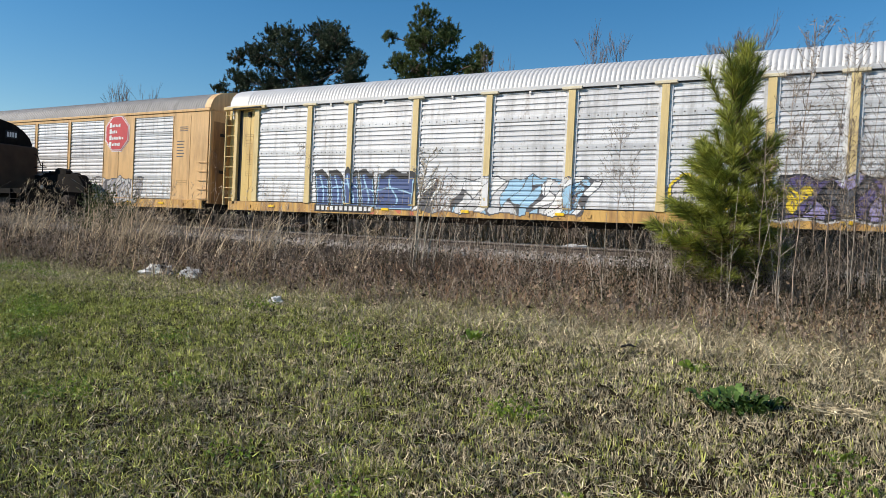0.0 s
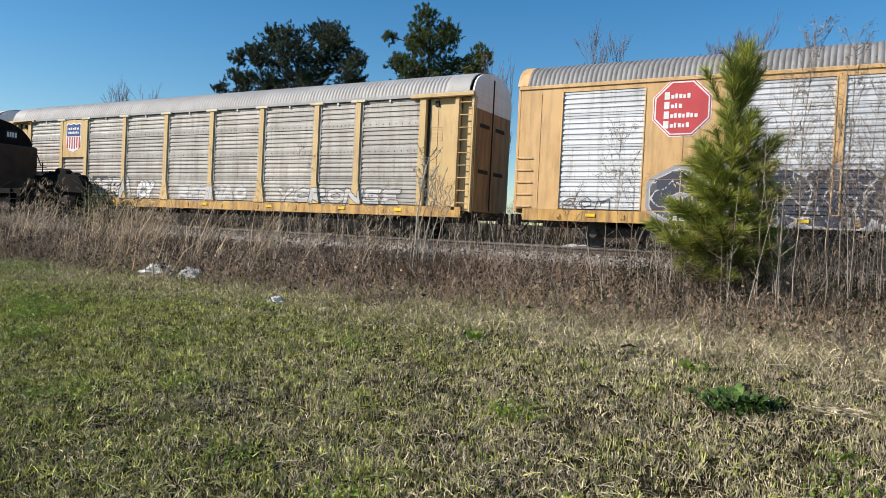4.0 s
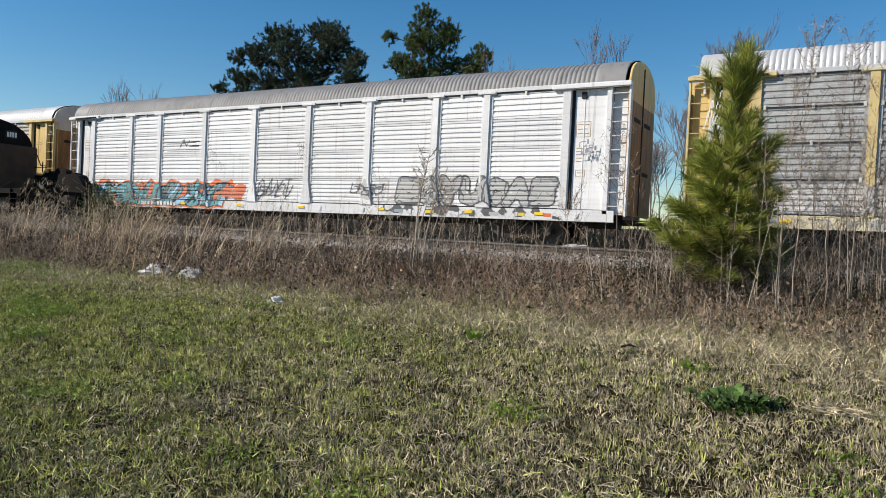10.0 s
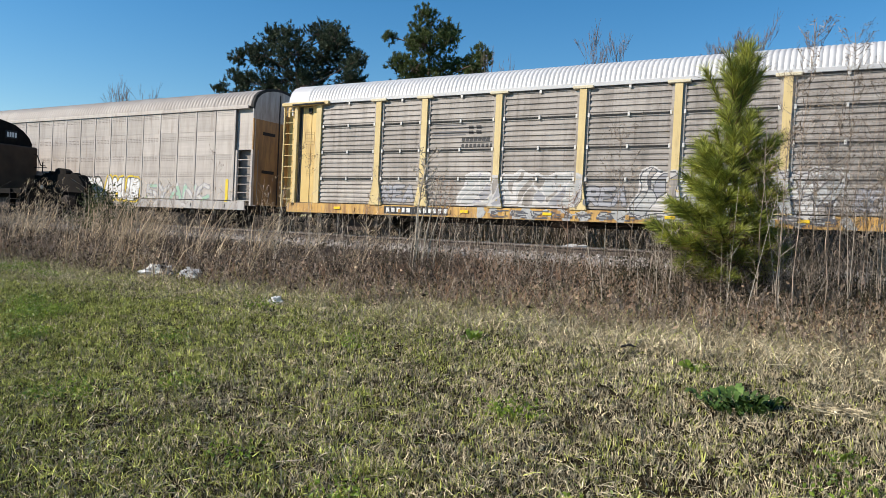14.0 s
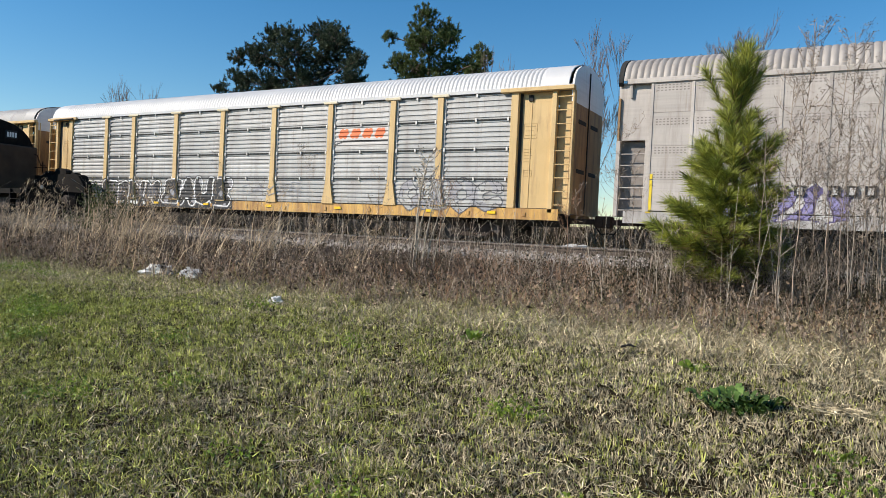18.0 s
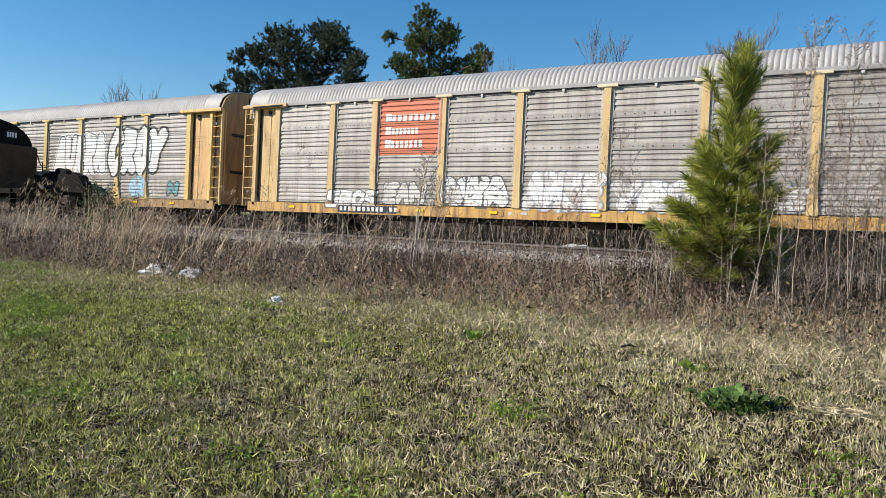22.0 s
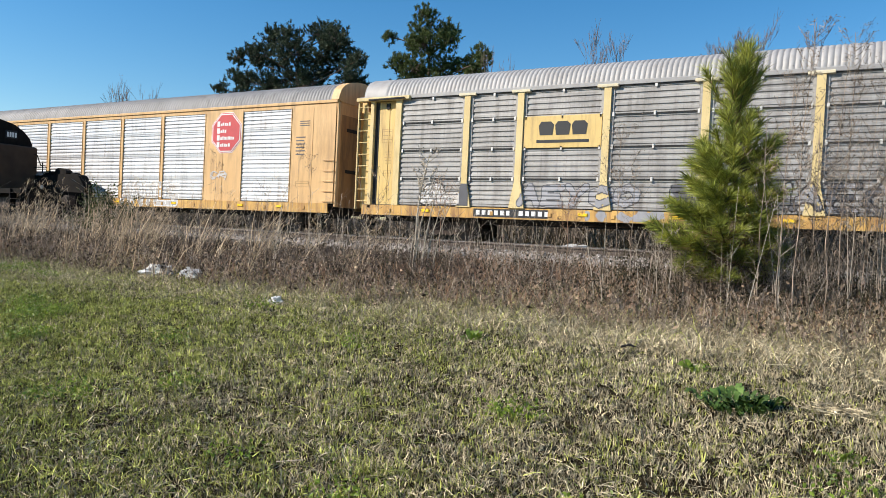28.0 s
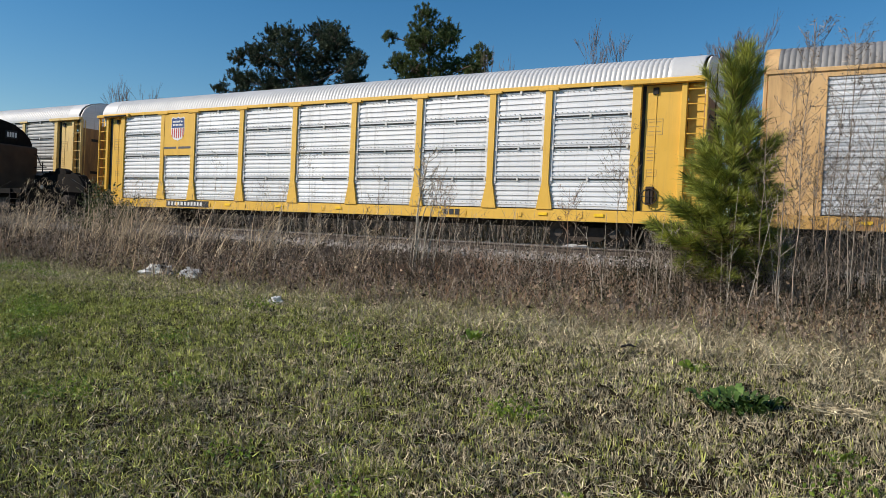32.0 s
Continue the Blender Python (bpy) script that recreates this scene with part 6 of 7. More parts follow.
# ---- young pine beside the ballast ----
def young_pine():
    """A young pine: a straight leader and whorls of branches that sweep upwards, fuller towards the locomotive."""
    q = np.random.default_rng(17)
    x, y = -1.20, 8.98
    tree = thing("young_pine", None, None, "young green pine with long bright needles among dry weeds", "tree", place=pose(x, y, float(ground_z(x, y)) - .03))
    pts = np.array([(0, 0, 0), (.02, 0, .6), (-.01, .02, 1.2), (.01, 0, 1.8), (.0, .01, 2.3), (.015, 0, 2.75), (.01, 0, 3.06)])
    v, f = poly_tube(pts, np.array([.045, .04, .033, .026, .02, .015, .008]), 8)
    part("trunk", arrays_mesh("trunk", v, f), M_BARK, tree)

    def stem(z):
        return np.array([np.interp(z, pts[:, 2], pts[:, 0]), np.interp(z, pts[:, 2], pts[:, 1]), z])

    # height on the trunk, branches, reach on either side, rise of the tip
    whorls = ((.34, 7, .60, .42, .12), (.46, 8, .74, .46, .16), (.58, 10, .92, .50, .22), (.72, 10, 1.0, .48, .26), (.88, 9, .84, .48, .28), (1.08, 7, .74, .52, .26), (1.26, 7, .70, .50, .30), (1.44, 7, .62, .46, .34), (1.60, 6, .46, .44, .36),
              (1.74, 6, .36, .46, .34), (1.90, 5, .26, .30, .30), (2.10, 5, .19, .22, .30), (2.32, 6, .38, .22, .56), (2.48, 5, .26, .24, .46), (2.74, 4, .13, .13, .26))
    P, D, Ln, old = [], [], [], []
    for w, (z, n, left, right, rise) in enumerate(whorls):
        for k in range(n):
            a = 6.283 * (k + .35 * (w % 3)) / n + q.normal() * .22
            reach = (left if math.cos(a) < 0 else right) * q.uniform(.72, 1.06)
            r0 = rise * q.uniform(.7, 1.25)
            flat = np.array([math.cos(a), math.sin(a), 0])
            p = stem(z + q.normal() * .03)
            m = p + flat * reach * .55 + np.array([0, 0, r0 * .28])
            e = p + flat * reach + np.array([0, 0, r0])
            lines = [(p, m, e, .30 if reach > .4 else .1)]
            if reach > .42:
                for sgn in (-1, 1):
                    turn = a + sgn * q.uniform(.5, .9)
                    e2 = m + np.array([math.cos(turn) * reach * .36, math.sin(turn) * reach * .36, r0 * .5])
                    lines.append((m, (m + e2) / 2, e2, 0))
            v, f = tubes([l[0] for l in lines] + [l[1] for l in lines], [l[1] for l in lines] + [l[2] for l in lines], [.011] * len(lines) + [.008] * len(lines), [.008] * len(lines) + [.004] * len(lines), 4)
            part("branch", arrays_mesh("branch", v, f), M_BARK, tree)
            for p0, m0, e0, t0 in lines:
                c = int(360 * np.linalg.norm(e0 - p0)) + 85
                t = t0 + (1 - t0) * q.uniform(0, 1, c) ** .75
                pos = np.where(t[:, None] < .5, p0 + (m0 - p0) * t[:, None] * 2, m0 + (e0 - m0) * (t[:, None] * 2 - 1))
                ax = unit(unit(e0 - m0) + np.array([0, 0, .25]))
                P.append(pos), D.append(unit(ax * .95 + unit(q.normal(size=(c, 3))) * .66)), Ln.append(q.uniform(.12, .23, c))
                old.append((q.uniform(0, 1, c) < (.30 if z < .8 else .05)) & (t < .6))
    for z0, z1, n in ((1.2, 1.9, 500), (1.9, 2.4, 260), (2.4, 3.10, 900)):
        z = q.uniform(z0, z1, n)
        P.append(np.array([stem(h) for h in z]))
        D.append(unit(unit(q.normal(size=(n, 3)) * np.array([1, 1, .25])) * .60 + np.array([0, 0, .85])))
        Ln.append(q.uniform(.13, .21, n))
        old.append(np.zeros(n, bool))
    P, D, Ln, old = np.concatenate(P), np.concatenate(D), np.concatenate(Ln), np.concatenate(old)
    for m, mat, name, label in ((~old, M_NEEDLE, "needle_foliage", "bright green pine needles in brush-like tufts"), (old, M_RUSSET, "dead_needle_foliage", "brown dead needles inside the crown")):
        v, qd, t = blades(P[m], D[m], Ln[m], .0062, q.uniform(.05, .40, int(m.sum())), q)
        part(name, merged(name, (v, qd, t)), mat, tree, label, "stuff")


young_pine()


# ---- verge: mown grass, straw, weeds ----
def wedge(n, y0, y1, q, left=-1.95, right=.09, pad=1.0):
    """Points spread over the stretch of verge that lies open to the track side."""
    y = y0 + (y1 - y0) * q.uniform(0, 1, n) ** .85
    return left * y - pad + q.uniform(0, 1, n) * ((right - left) * y + 2 * pad), y


def patch(x, y, s, k):
    return (np.sin(x * s + 1.3 * np.sin(y * s * .8 + k)) + np.sin(y * s * 1.7 + k + .9 * np.sin(x * s * 1.4)) + .7 * np.sin(x * s * 2.9 - y * s * 2.3 + 2 * k)) / 2.7


def dryness(x, y):
    """0 where the turf is green, 1 where it is straw: drier towards the weeds and to the right."""
    d = .41 + .13 * patch(x, y, .9, 1.0) + .14 * patch(x, y, 2.6, 4.0) + .22 * patch(x, y, 7.0, 2.0)
    d = d + .46 * smooth(-5.5, 0, x) + .45 * smooth(5.6, 7.4, y) - .20 * smooth(4, 9, -x) * (1 - smooth(5.2, 6.8, y))
    return np.clip(d, .04, .97)


def turf():
    q = np.random.default_rng(31)
    tufts, each = 104000, 5
    tx, ty = wedge(tufts, 1.7, 8.7, q)
    bare = (patch(tx, ty, 9.0, 6.0) + .6 * patch(tx, ty, 3.1, 2.0) < -.55) & (q.uniform(0, 1, tufts) < .22)
    tx, ty = tx[~bare], ty[~bare]
    tufts = len(tx)
    n = tufts * each
    x, y = np.repeat(tx, each) + q.normal(size=n) * .013, np.repeat(ty, each) + q.normal(size=n) * .013
    out = np.arctan2(y - np.repeat(ty, each), x - np.repeat(tx, each))
    size = np.repeat(q.uniform(.6, 1.35, tufts), each)
    dry = np.repeat(q.uniform(0, 1, tufts), each) + q.normal(size=n) * .15 < dryness(x, y)
    clump = .92 + .20 * (patch(x, y, 5.0, 2.0) > .1) + .26 * patch(x, y, 9.0, 6.0)
    tall = size * np.clip(clump, .35, 1.6) * (.75 + .5 * smooth(6.2, 7.8, y))
    P = np.stack([x, y, ground_z(x, y) - .004], 1)
    near = y < 4.0
    # a share of tufts coloured near black to stand for shade between blades
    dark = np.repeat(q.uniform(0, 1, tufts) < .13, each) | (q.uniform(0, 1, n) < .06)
    for name, mask, mat, lean, label, wd in (("withered_lawn_grass", dark, M_LEAFSHADE, .8, "dark blades that put shade into the colour of the turf", .0070), ("lawn_grass", ~dry & ~dark, M_BLADE, .42, "short green turf grass on the verge", .0058), ("dry_lawn_grass", dry & ~dark, M_DRY, .70, "short straw coloured turf grass on the verge", .0046)):
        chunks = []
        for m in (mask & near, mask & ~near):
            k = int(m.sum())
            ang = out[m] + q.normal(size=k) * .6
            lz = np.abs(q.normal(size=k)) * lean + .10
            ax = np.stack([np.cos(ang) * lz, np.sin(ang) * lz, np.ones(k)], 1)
            long = q.uniform(.03, .095, k) * tall[m] * (.8 if mat is M_LEAFSHADE else 1)
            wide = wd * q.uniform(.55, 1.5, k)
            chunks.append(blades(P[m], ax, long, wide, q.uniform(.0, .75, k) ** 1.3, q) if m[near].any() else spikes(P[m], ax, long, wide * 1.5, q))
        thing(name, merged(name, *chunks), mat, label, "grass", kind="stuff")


turf()


def thatch():
    """Clippings and bent runners that lie in the turf."""
    q = np.random.default_rng(35)
    n = 38000
    x, y = wedge(n, 1.7, 8.9, q)
    P = np.stack([x, y, ground_z(x, y) + q.uniform(.0, .035, n) * (1 + .5 * patch(x, y, 7.0, 3.0))], 1)
    ang = q.uniform(0, 6.283, n)
    ax = np.stack([np.cos(ang), np.sin(ang), q.uniform(.1, 1.4, n)], 1)
    green = q.uniform(0, 1, n) > dryness(x, y) - .05
    for name, mask, mat, label in (("grass_thatch", ~green, M_DRY, "dead clippings matted in the turf"), ("grass_runners", green, M_BLADE, "green runners that creep through the turf")):
        P2, a2 = P[mask], ax[mask]
        m = len(P2)
        thing(name, merged(name, blades(P2, a2, q.uniform(.03, .11, m), q.uniform(.003, .0065, m), q.uniform(.2, 1.7, m), q)), mat, label, "grass", kind="stuff")


thatch()


def straw_patch():
    """A worn spot of flattened pale straw beside the dock plant."""
    q = np.random.default_rng(39)
    n = 330
    a, r = q.uniform(0, 6.283, n), .13 * np.sqrt(q.uniform(0, 1, n)) * q.uniform(.6, 1.2, n)
    x, y = -.03 + np.cos(a) * r * 1.3, 5.62 + np.sin(a) * r
    P = np.stack([x, y, ground_z(x, y) + q.uniform(.02, .05, n)], 1)
    b = q.uniform(0, 6.283, n)
    ax = np.stack([np.cos(b), np.sin(b), q.uniform(-.1, .35, n)], 1)
    thing("flattened_straw", merged("flattened_straw", blades(P, ax, q.uniform(.04, .11, n), .006, q.uniform(.0, .5, n), q)), M_DRY, "worn patch of flattened pale straw in the turf", "grass", kind="stuff")


straw_patch()


def far_turf():
    """Coarser grass on the rest of the verge, beside and behind the mown strip."""
    q = np.random.default_rng(37)
    wide, close = 90000, 260000
    x = np.concatenate([q.uniform(-30, 18, wide), q.uniform(-12, 9, close)])
    y = np.concatenate([q.uniform(-12, 9, wide), q.uniform(-6, 9, close)])
    keep = ~((y > 1.7) & (x > -1.95 * y - 1) & (x < .09 * y + 1))
    x, y = x[keep], y[keep]
    n = len(x)
    P = np.stack([x, y, ground_z(x, y) - .005], 1)
    ax = np.stack([q.normal(size=n) * .9, q.normal(size=n) * .9, np.ones(n)], 1)
    dry = q.uniform(0, 1, n) < dryness(x, y)
    for name, mask, mat, label in (("verge_grass", ~dry, M_BLADE, "green grass on the rest of the verge"), ("dry_verge_grass", dry, M_DRY, "straw coloured grass on the rest of the verge")):
        m = int(mask.sum())
        thing(name, merged(name, spikes(P[mask], ax[mask], q.uniform(.05, .13, m), .030, q)), mat, label, "grass", kind="stuff")


far_turf()


def straw_fringe():
    """Long matted grass where the mown turf meets the weeds: straw by the young pine, grey green further along."""
    q = np.random.default_rng(33)
    n = 46000
    x, y = wedge(n, 6.6, 9.3, q)
    right = smooth(-6, 0, x)
    keep = patch(x, y, 1.6, 3.0) + .9 * right > np.where(y > 8.1, .0, -.55)
    x, y, right = x[keep], y[keep], right[keep]
    n = len(x)
    P = np.stack([x, y, ground_z(x, y) - .01], 1)
    ang = q.uniform(0, 6.283, n)
    ax = np.stack([np.cos(ang) * .5, np.sin(ang) * .5, np.ones(n)], 1) + q.normal(size=(n, 3)) * .25
    long = q.uniform(.10, .24, n) + right * q.uniform(.0, .20, n)
    droop = q.uniform(.3, 1.5, n)
    straw = q.uniform(0, 1, n) < .72 + .23 * right
    for name, m, mat, label in (("straw_grass", straw, M_DRY, "long matted straw grass at the edge of the weeds"), ("long_verge_grass", ~straw, M_BLADE, "long grey green grass at the edge of the weeds")):
        thing(name, merged(name, blades(P[m], ax[m], long[m], .0070, droop[m], q)), mat, label, "grass", kind="stuff")


straw_fringe()


def weed_mass(name, mat, n, y0, y1, h0, h1, label, seed, cond=None, twigs=5, r=.0035, lean=.12):
    """A thicket of thin dry stems with side twigs."""
    q = np.random.default_rng(seed)
    x, y = wedge(n, y0, y1, q)
    if cond is not None:
        k = cond(x, y, q)
        x, y = x[k], y[k]
    n = len(x)
    h = q.uniform(h0, h1, n) * (.8 + .35 * patch(x, y, .8, seed))
    P = np.stack([x, y, ground_z(x, y) - .02], 1)
    T = P + np.stack([q.normal(size=n) * lean, q.normal(size=n) * lean, h], 1)
    v, f = tubes(P, T, r, r * .55)
    i = np.repeat(np.arange(n), twigs)
    t = q.uniform(.25, .98, len(i))[:, None]
    s = P[i] * (1 - t) + T[i] * t
    l = h[i] * q.uniform(.12, .34, len(i))
    a = q.uniform(0, 6.283, len(i))
    e = s + np.stack([np.cos(a) * l * .7, np.sin(a) * l * .7, l * q.uniform(.2, 1.0, len(i))], 1)
    v2, f2 = tubes(s, e, r * .55, r * .3)
    return P, T, (v, f, None), (v2, f2, None), e


def weeds():
    P, T, a, b, e = weed_mass("w", M_WEED, 9500, 7.3, 11.9, .18, .46, "", 41, None, 5, .0046)
    q = np.random.default_rng(42)
    e = e[q.uniform(0, 1, len(e)) < .6]
    lv = leaves(e, q.uniform(.02, .075, len(e)), q)
    thing("dry_weeds", merged("dry_weeds", a, b), M_WEED, "dense dry brown weeds before the ballast", "weeds", kind="stuff")
    thing("weed_leaves", arrays_mesh("weed_leaves", lv[0], None, lv[1]), M_DEADLEAF, "shrivelled dead leaves on the dry weeds", "weeds", kind="stuff")
    P, T, a, b, e = weed_mass("w", M_RUSSET, 5200, 7.5, 11.6, .22, .48, "", 43, lambda x, y, q: (patch(x, y, 1.1, 5.0) > .25) | ((x > -7.5) & (q.uniform(0, 1, len(x)) < .55)))
    thing("russet_weeds", merged("russet_weeds", a, b), M_RUSSET, "reddish brown dry weeds before the ballast", "weeds", kind="stuff")
    P, T, a, b, e = weed_mass("w", M_WEED, 420, 7.6, 12.5, .7, 1.25, "", 44, None, 7, .0042, .16)
    thing("tall_dry_weeds", merged("tall_dry_weeds", a, b), M_WEED, "tall thin leafless weeds standing over the thicket", "weeds", kind="stuff")
    # dark leaf colour also holds the shade that the young pine throws here
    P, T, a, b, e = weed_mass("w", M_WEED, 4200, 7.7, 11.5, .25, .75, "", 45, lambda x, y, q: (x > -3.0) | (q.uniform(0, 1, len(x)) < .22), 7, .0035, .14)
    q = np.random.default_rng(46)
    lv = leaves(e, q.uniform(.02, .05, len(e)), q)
    thing("leafy_dry_weeds", merged("leafy_dry_weeds", a, b, (lv[0], None, lv[1])), M_LEAFSHADE, "dark dry weeds with shrivelled leaves, coloured darker for shade below the young pine", "weeds", kind="stuff")
    P, T, a, b, e = weed_mass("w", M_DEADLEAF, 3600, 8.2, 10.6, .30, .62, "", 48, lambda x, y, q: (x < -5.0) & (patch(x, y, .7, 2.0) > -.25), 8, .0035, .10)
    q = np.random.default_rng(49)
    lv = leaves(e, q.uniform(.015, .04, len(e)), q)
    thing("brown_brush", merged("brown_brush", a, b, (lv[0], None, lv[1])), M_BRUSH, "dense grey brown brush of fine dead twigs before the ballast", "brush", kind="stuff")
    P, T, a, b, e = weed_mass("w", M_PALESTEM, 1100, 7.9, 11.2, .5, 1.6, "", 47, lambda x, y, q: (x > -1.3) | (q.uniform(0, 1, len(x)) < .34), 3, .0042, .14)
    thing("pale_weed_stems", merged("pale_weed_stems", a, b), M_PALESTEM, "pale upright dead weed stems by the young pine", "weeds", kind="stuff")


weeds()


def tall_straw():
    """Tan broom grass that leans with the wind, thickest towards the locomotive."""
    q = np.random.default_rng(51)
    centres = []
    for k in range(44):
        y = q.uniform(7.5, 11.5)
        x = -.55 * y - (1.45 * y + 1) * q.uniform(0, 1) ** .7
        centres.append((x, y))
    thick = ((-11.9, 8.6), (-12.3, 8.9), (-11.5, 8.8), (-13.3, 8.9), (-15.4, 8.8), (-16.0, 9.4), (-10.2, 8.8), (-8.9, 9.2), (-14.3, 9.6), (-12.9, 9.9), (-9.5, 9.7), (-17.2, 10.2))
    centres += list(thick)
    P, A, Ln = [], [], []
    for x, y in centres:
        m = int(q.integers(26, 44)) if (x, y) in thick else int(q.integers(10, 26))
        px, py = x + q.normal(size=m) * .14, y + q.normal(size=m) * .12
        P.append(np.stack([px, py, ground_z(px, py) - .02], 1))
        A.append(np.stack([.30 + q.normal(size=m) * .13, q.normal(size=m) * .13, np.ones(m)], 1))
        Ln.append(q.uniform(.55, 1.75, m) if (x, y) in thick else q.uniform(.35, 1.15, m))
    P, A, Ln = np.concatenate(P), np.concatenate(A), np.concatenate(Ln)
    v, qd, t = blades(P, A, Ln, q.uniform(.006, .013, len(P)), q.uniform(.1, .6, len(P)), q)
    tip = P + unit(A) * Ln[:, None] * .93
    i = np.repeat(np.arange(len(P)), 5)
    pl = tip[i] + q.normal(size=(len(i), 3)) * .03
    ax = unit(A[i] + q.normal(size=(len(i), 3)) * .35)
    v2, q2, t2 = blades(pl - ax * .05, ax, q.uniform(.05, .14, len(i)), .006, .5, q)
    thing("broom_grass", merged("broom_grass", (v, qd, t), (v2, q2, t2)), M_STRAW, "tall tan broom grass bent by the wind", "grass", kind="stuff")


tall_straw()


def tall_weed(x, y, h, label, seed, mat=M_WEED, lean=(0, 0), fans=14, head=0.0, seeds=0, r=.007, start=.35, spread=.3, name="tall_weed", leaf=M_DEADLEAF):
    """One tall dry weed: a stalk, ascending twigs and seed clusters."""
    q = np.random.default_rng(seed)
    w = thing(name, None, None, label, "weed", "tall dry weeds", place=pose(x, y, float(ground_z(x, y)) - .02))
    n = 7
    pts = [np.array([lean[0] * t * t * h + q.normal() * .012 * (t > 0), lean[1] * t * t * h, h * t]) for t in np.linspace(0, 1, n)]
    rr = np.linspace(r, r * .35, n)
    v, f = poly_tube(pts, rr, 5)
    part("stalk", arrays_mesh("stalk", v, f), mat, w)
    A, Bp, tips = [], [], []
    for k in range(fans):
        t = q.uniform(start, .98)
        j = min(n - 2, int(t * (n - 1)))
        p = pts[j] + (pts[j + 1] - pts[j]) * (t * (n - 1) - j)
        a = q.uniform(0, 6.283)
        l = spread * h * .3 * q.uniform(.5, 1.2) * (1.15 - t * .5) + .05
        m = p + np.array([math.cos(a) * l * .6, math.sin(a) * l * .6, l * .45])
        e = m + np.array([math.cos(a) * l * .45, math.sin(a) * l * .45, l * .75])
        A += [p, m]
        Bp += [m, e]
        for c in range(5):
            s = p + (e - p) * q.uniform(.4, 1)
            g = s + unit(q.normal(size=3) + np.array([0, 0, .5])) * l * .3
            A.append(s), Bp.append(g), tips.append(g)
    v, f = tubes(A, Bp, r * .42, r * .2, 3)
    part("side_growth", arrays_mesh("side_growth", v, f), mat, w)
    if seeds:
        tips = np.array(tips)
        i = q.integers(0, len(tips), seeds)
        P = tips[i] + q.normal(size=(seeds, 3)) * .025
        lv = leaves(P, q.uniform(.008, .022, seeds), q)
        part("seed_head", arrays_mesh("seed_head", lv[0], None, lv[1]), leaf, w, "dark shrivelled seed heads", "stuff")
    return w


LAB = "tall leafless dry weed with fine side twigs"
tall_weed(-.48, 8.34, 3.2, "very tall dry weed with a feathery dark tip", 61, lean=(.02, 0), fans=60, seeds=520, r=.008, start=.4, spread=.2)
tall_weed(-.63, 8.33, 2.6, LAB, 62, fans=26, seeds=60, r=.007, spread=.28, lean=(.02, 0))
tall_weed(-.20, 8.48, 2.7, LAB, 63, fans=26, seeds=90, r=.007, spread=.28, lean=(.03, 0))
tall_weed(-.07, 8.67, 3.1, "very tall dry weed with a feathery dark tip", 64, fans=44, seeds=360, r=.007, start=.5, spread=.2, lean=(.01, 0))
tall_weed(.14, 8.78, 2.5, LAB, 65, fans=24, seeds=80, r=.006, spread=.28, lean=(.03, 0))
tall_weed(.32, 8.73, 2.7, LAB, 66, fans=26, seeds=80, r=.006, spread=.28)
tall_weed(-.85, 8.5, 2.2, LAB, 67, fans=18, seeds=30, r=.007, spread=.35)
tall_weed(-.35, 9.0, 2.3, LAB, 68, fans=22, seeds=60, r=.007, spread=.4)
tall_weed(.05, 9.2, 2.0, LAB, 69, fans=20, seeds=60, r=.007, spread=.4)
tall_weed(-2.74, 9.53, 2.15, "tall dry weed with dark seed clusters near its tip", 70, fans=26, seeds=360, r=.007, start=.55, spread=.5)
tall_weed(-2.55, 9.6, 1.7, LAB, 71, fans=16, seeds=80, r=.006, start=.5, spread=.4)
tall_weed(-5.60, 8.94, 1.9, "pale leaning weed stalk with a bushy brown head", 72, M_PALESTEM, (.10, 0), fans=22, seeds=60, r=.017, start=.6, spread=.35)
tall_weed(-5.75, 9.96, 1.55, "dry weed with a bushy russet head", 73, M_RUSSET, fans=30, seeds=260, r=.006, start=.6, spread=.6)
tall_weed(-4.27, 11.85, 1.55, "dry weed with russet seed heads", 74, M_RUSSET, fans=24, seeds=140, r=.007, start=.5, spread=.45)
tall_weed(-7.95, 8.99, 2.1, "thin weed with two dark seed clusters at its tip", 75, fans=6, seeds=160, r=.004, start=.85, spread=.25)
tall_weed(-7.70, 9.0, 1.9, "thin weed with a dark seed cluster at its tip", 76, fans=5, seeds=110, r=.004, start=.85, spread=.22)
tall_weed(-11.2, 10.2, 2.1, "thin weed with dark seed clusters near its tip", 77, fans=7, seeds=90, r=.004, start=.8, spread=.25)
tall_weed(-6.6, 9.4, 1.6, LAB, 78, fans=14, seeds=30, r=.006, spread=.4)
tall_weed(-3.6, 10.3, 1.5, LAB, 79, fans=16, seeds=60, r=.006, spread=.4)
for k in range(6):
    tall_weed(-5.62 + .07 * k, 8.86 + .05 * (k % 3), 1.15 + .13 * (k * 5 % 6), "pale leaning dead weed stalk", 120 + k, M_PALESTEM, (.16 + .03 * (k % 3), 0), fans=5, r=.011, start=.55, spread=.25)
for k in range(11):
    tall_weed(-.55 + .17 * k, 8.9 + .22 * (k * 3 % 5), 1.3 + .17 * (k * 4 % 7), "dark dry weed thick with shrivelled leaves", 140 + k, M_WEED, fans=34, seeds=420, r=.007, start=.12, spread=.6, leaf=M_LEAFSHADE)
# leaves dark, and darker still for the shade at the pine's foot
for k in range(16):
    tall_weed(-1.85 + .10 * k, 8.62 + .12 * (k * 3 % 5), .55 + .09 * (k * 4 % 6), "low dark weed thick with shrivelled leaves, coloured darker for shade", 180 + k, M_WEED, fans=30, seeds=480, r=.006, start=.05, spread=1.3, leaf=M_LEAFSHADE)
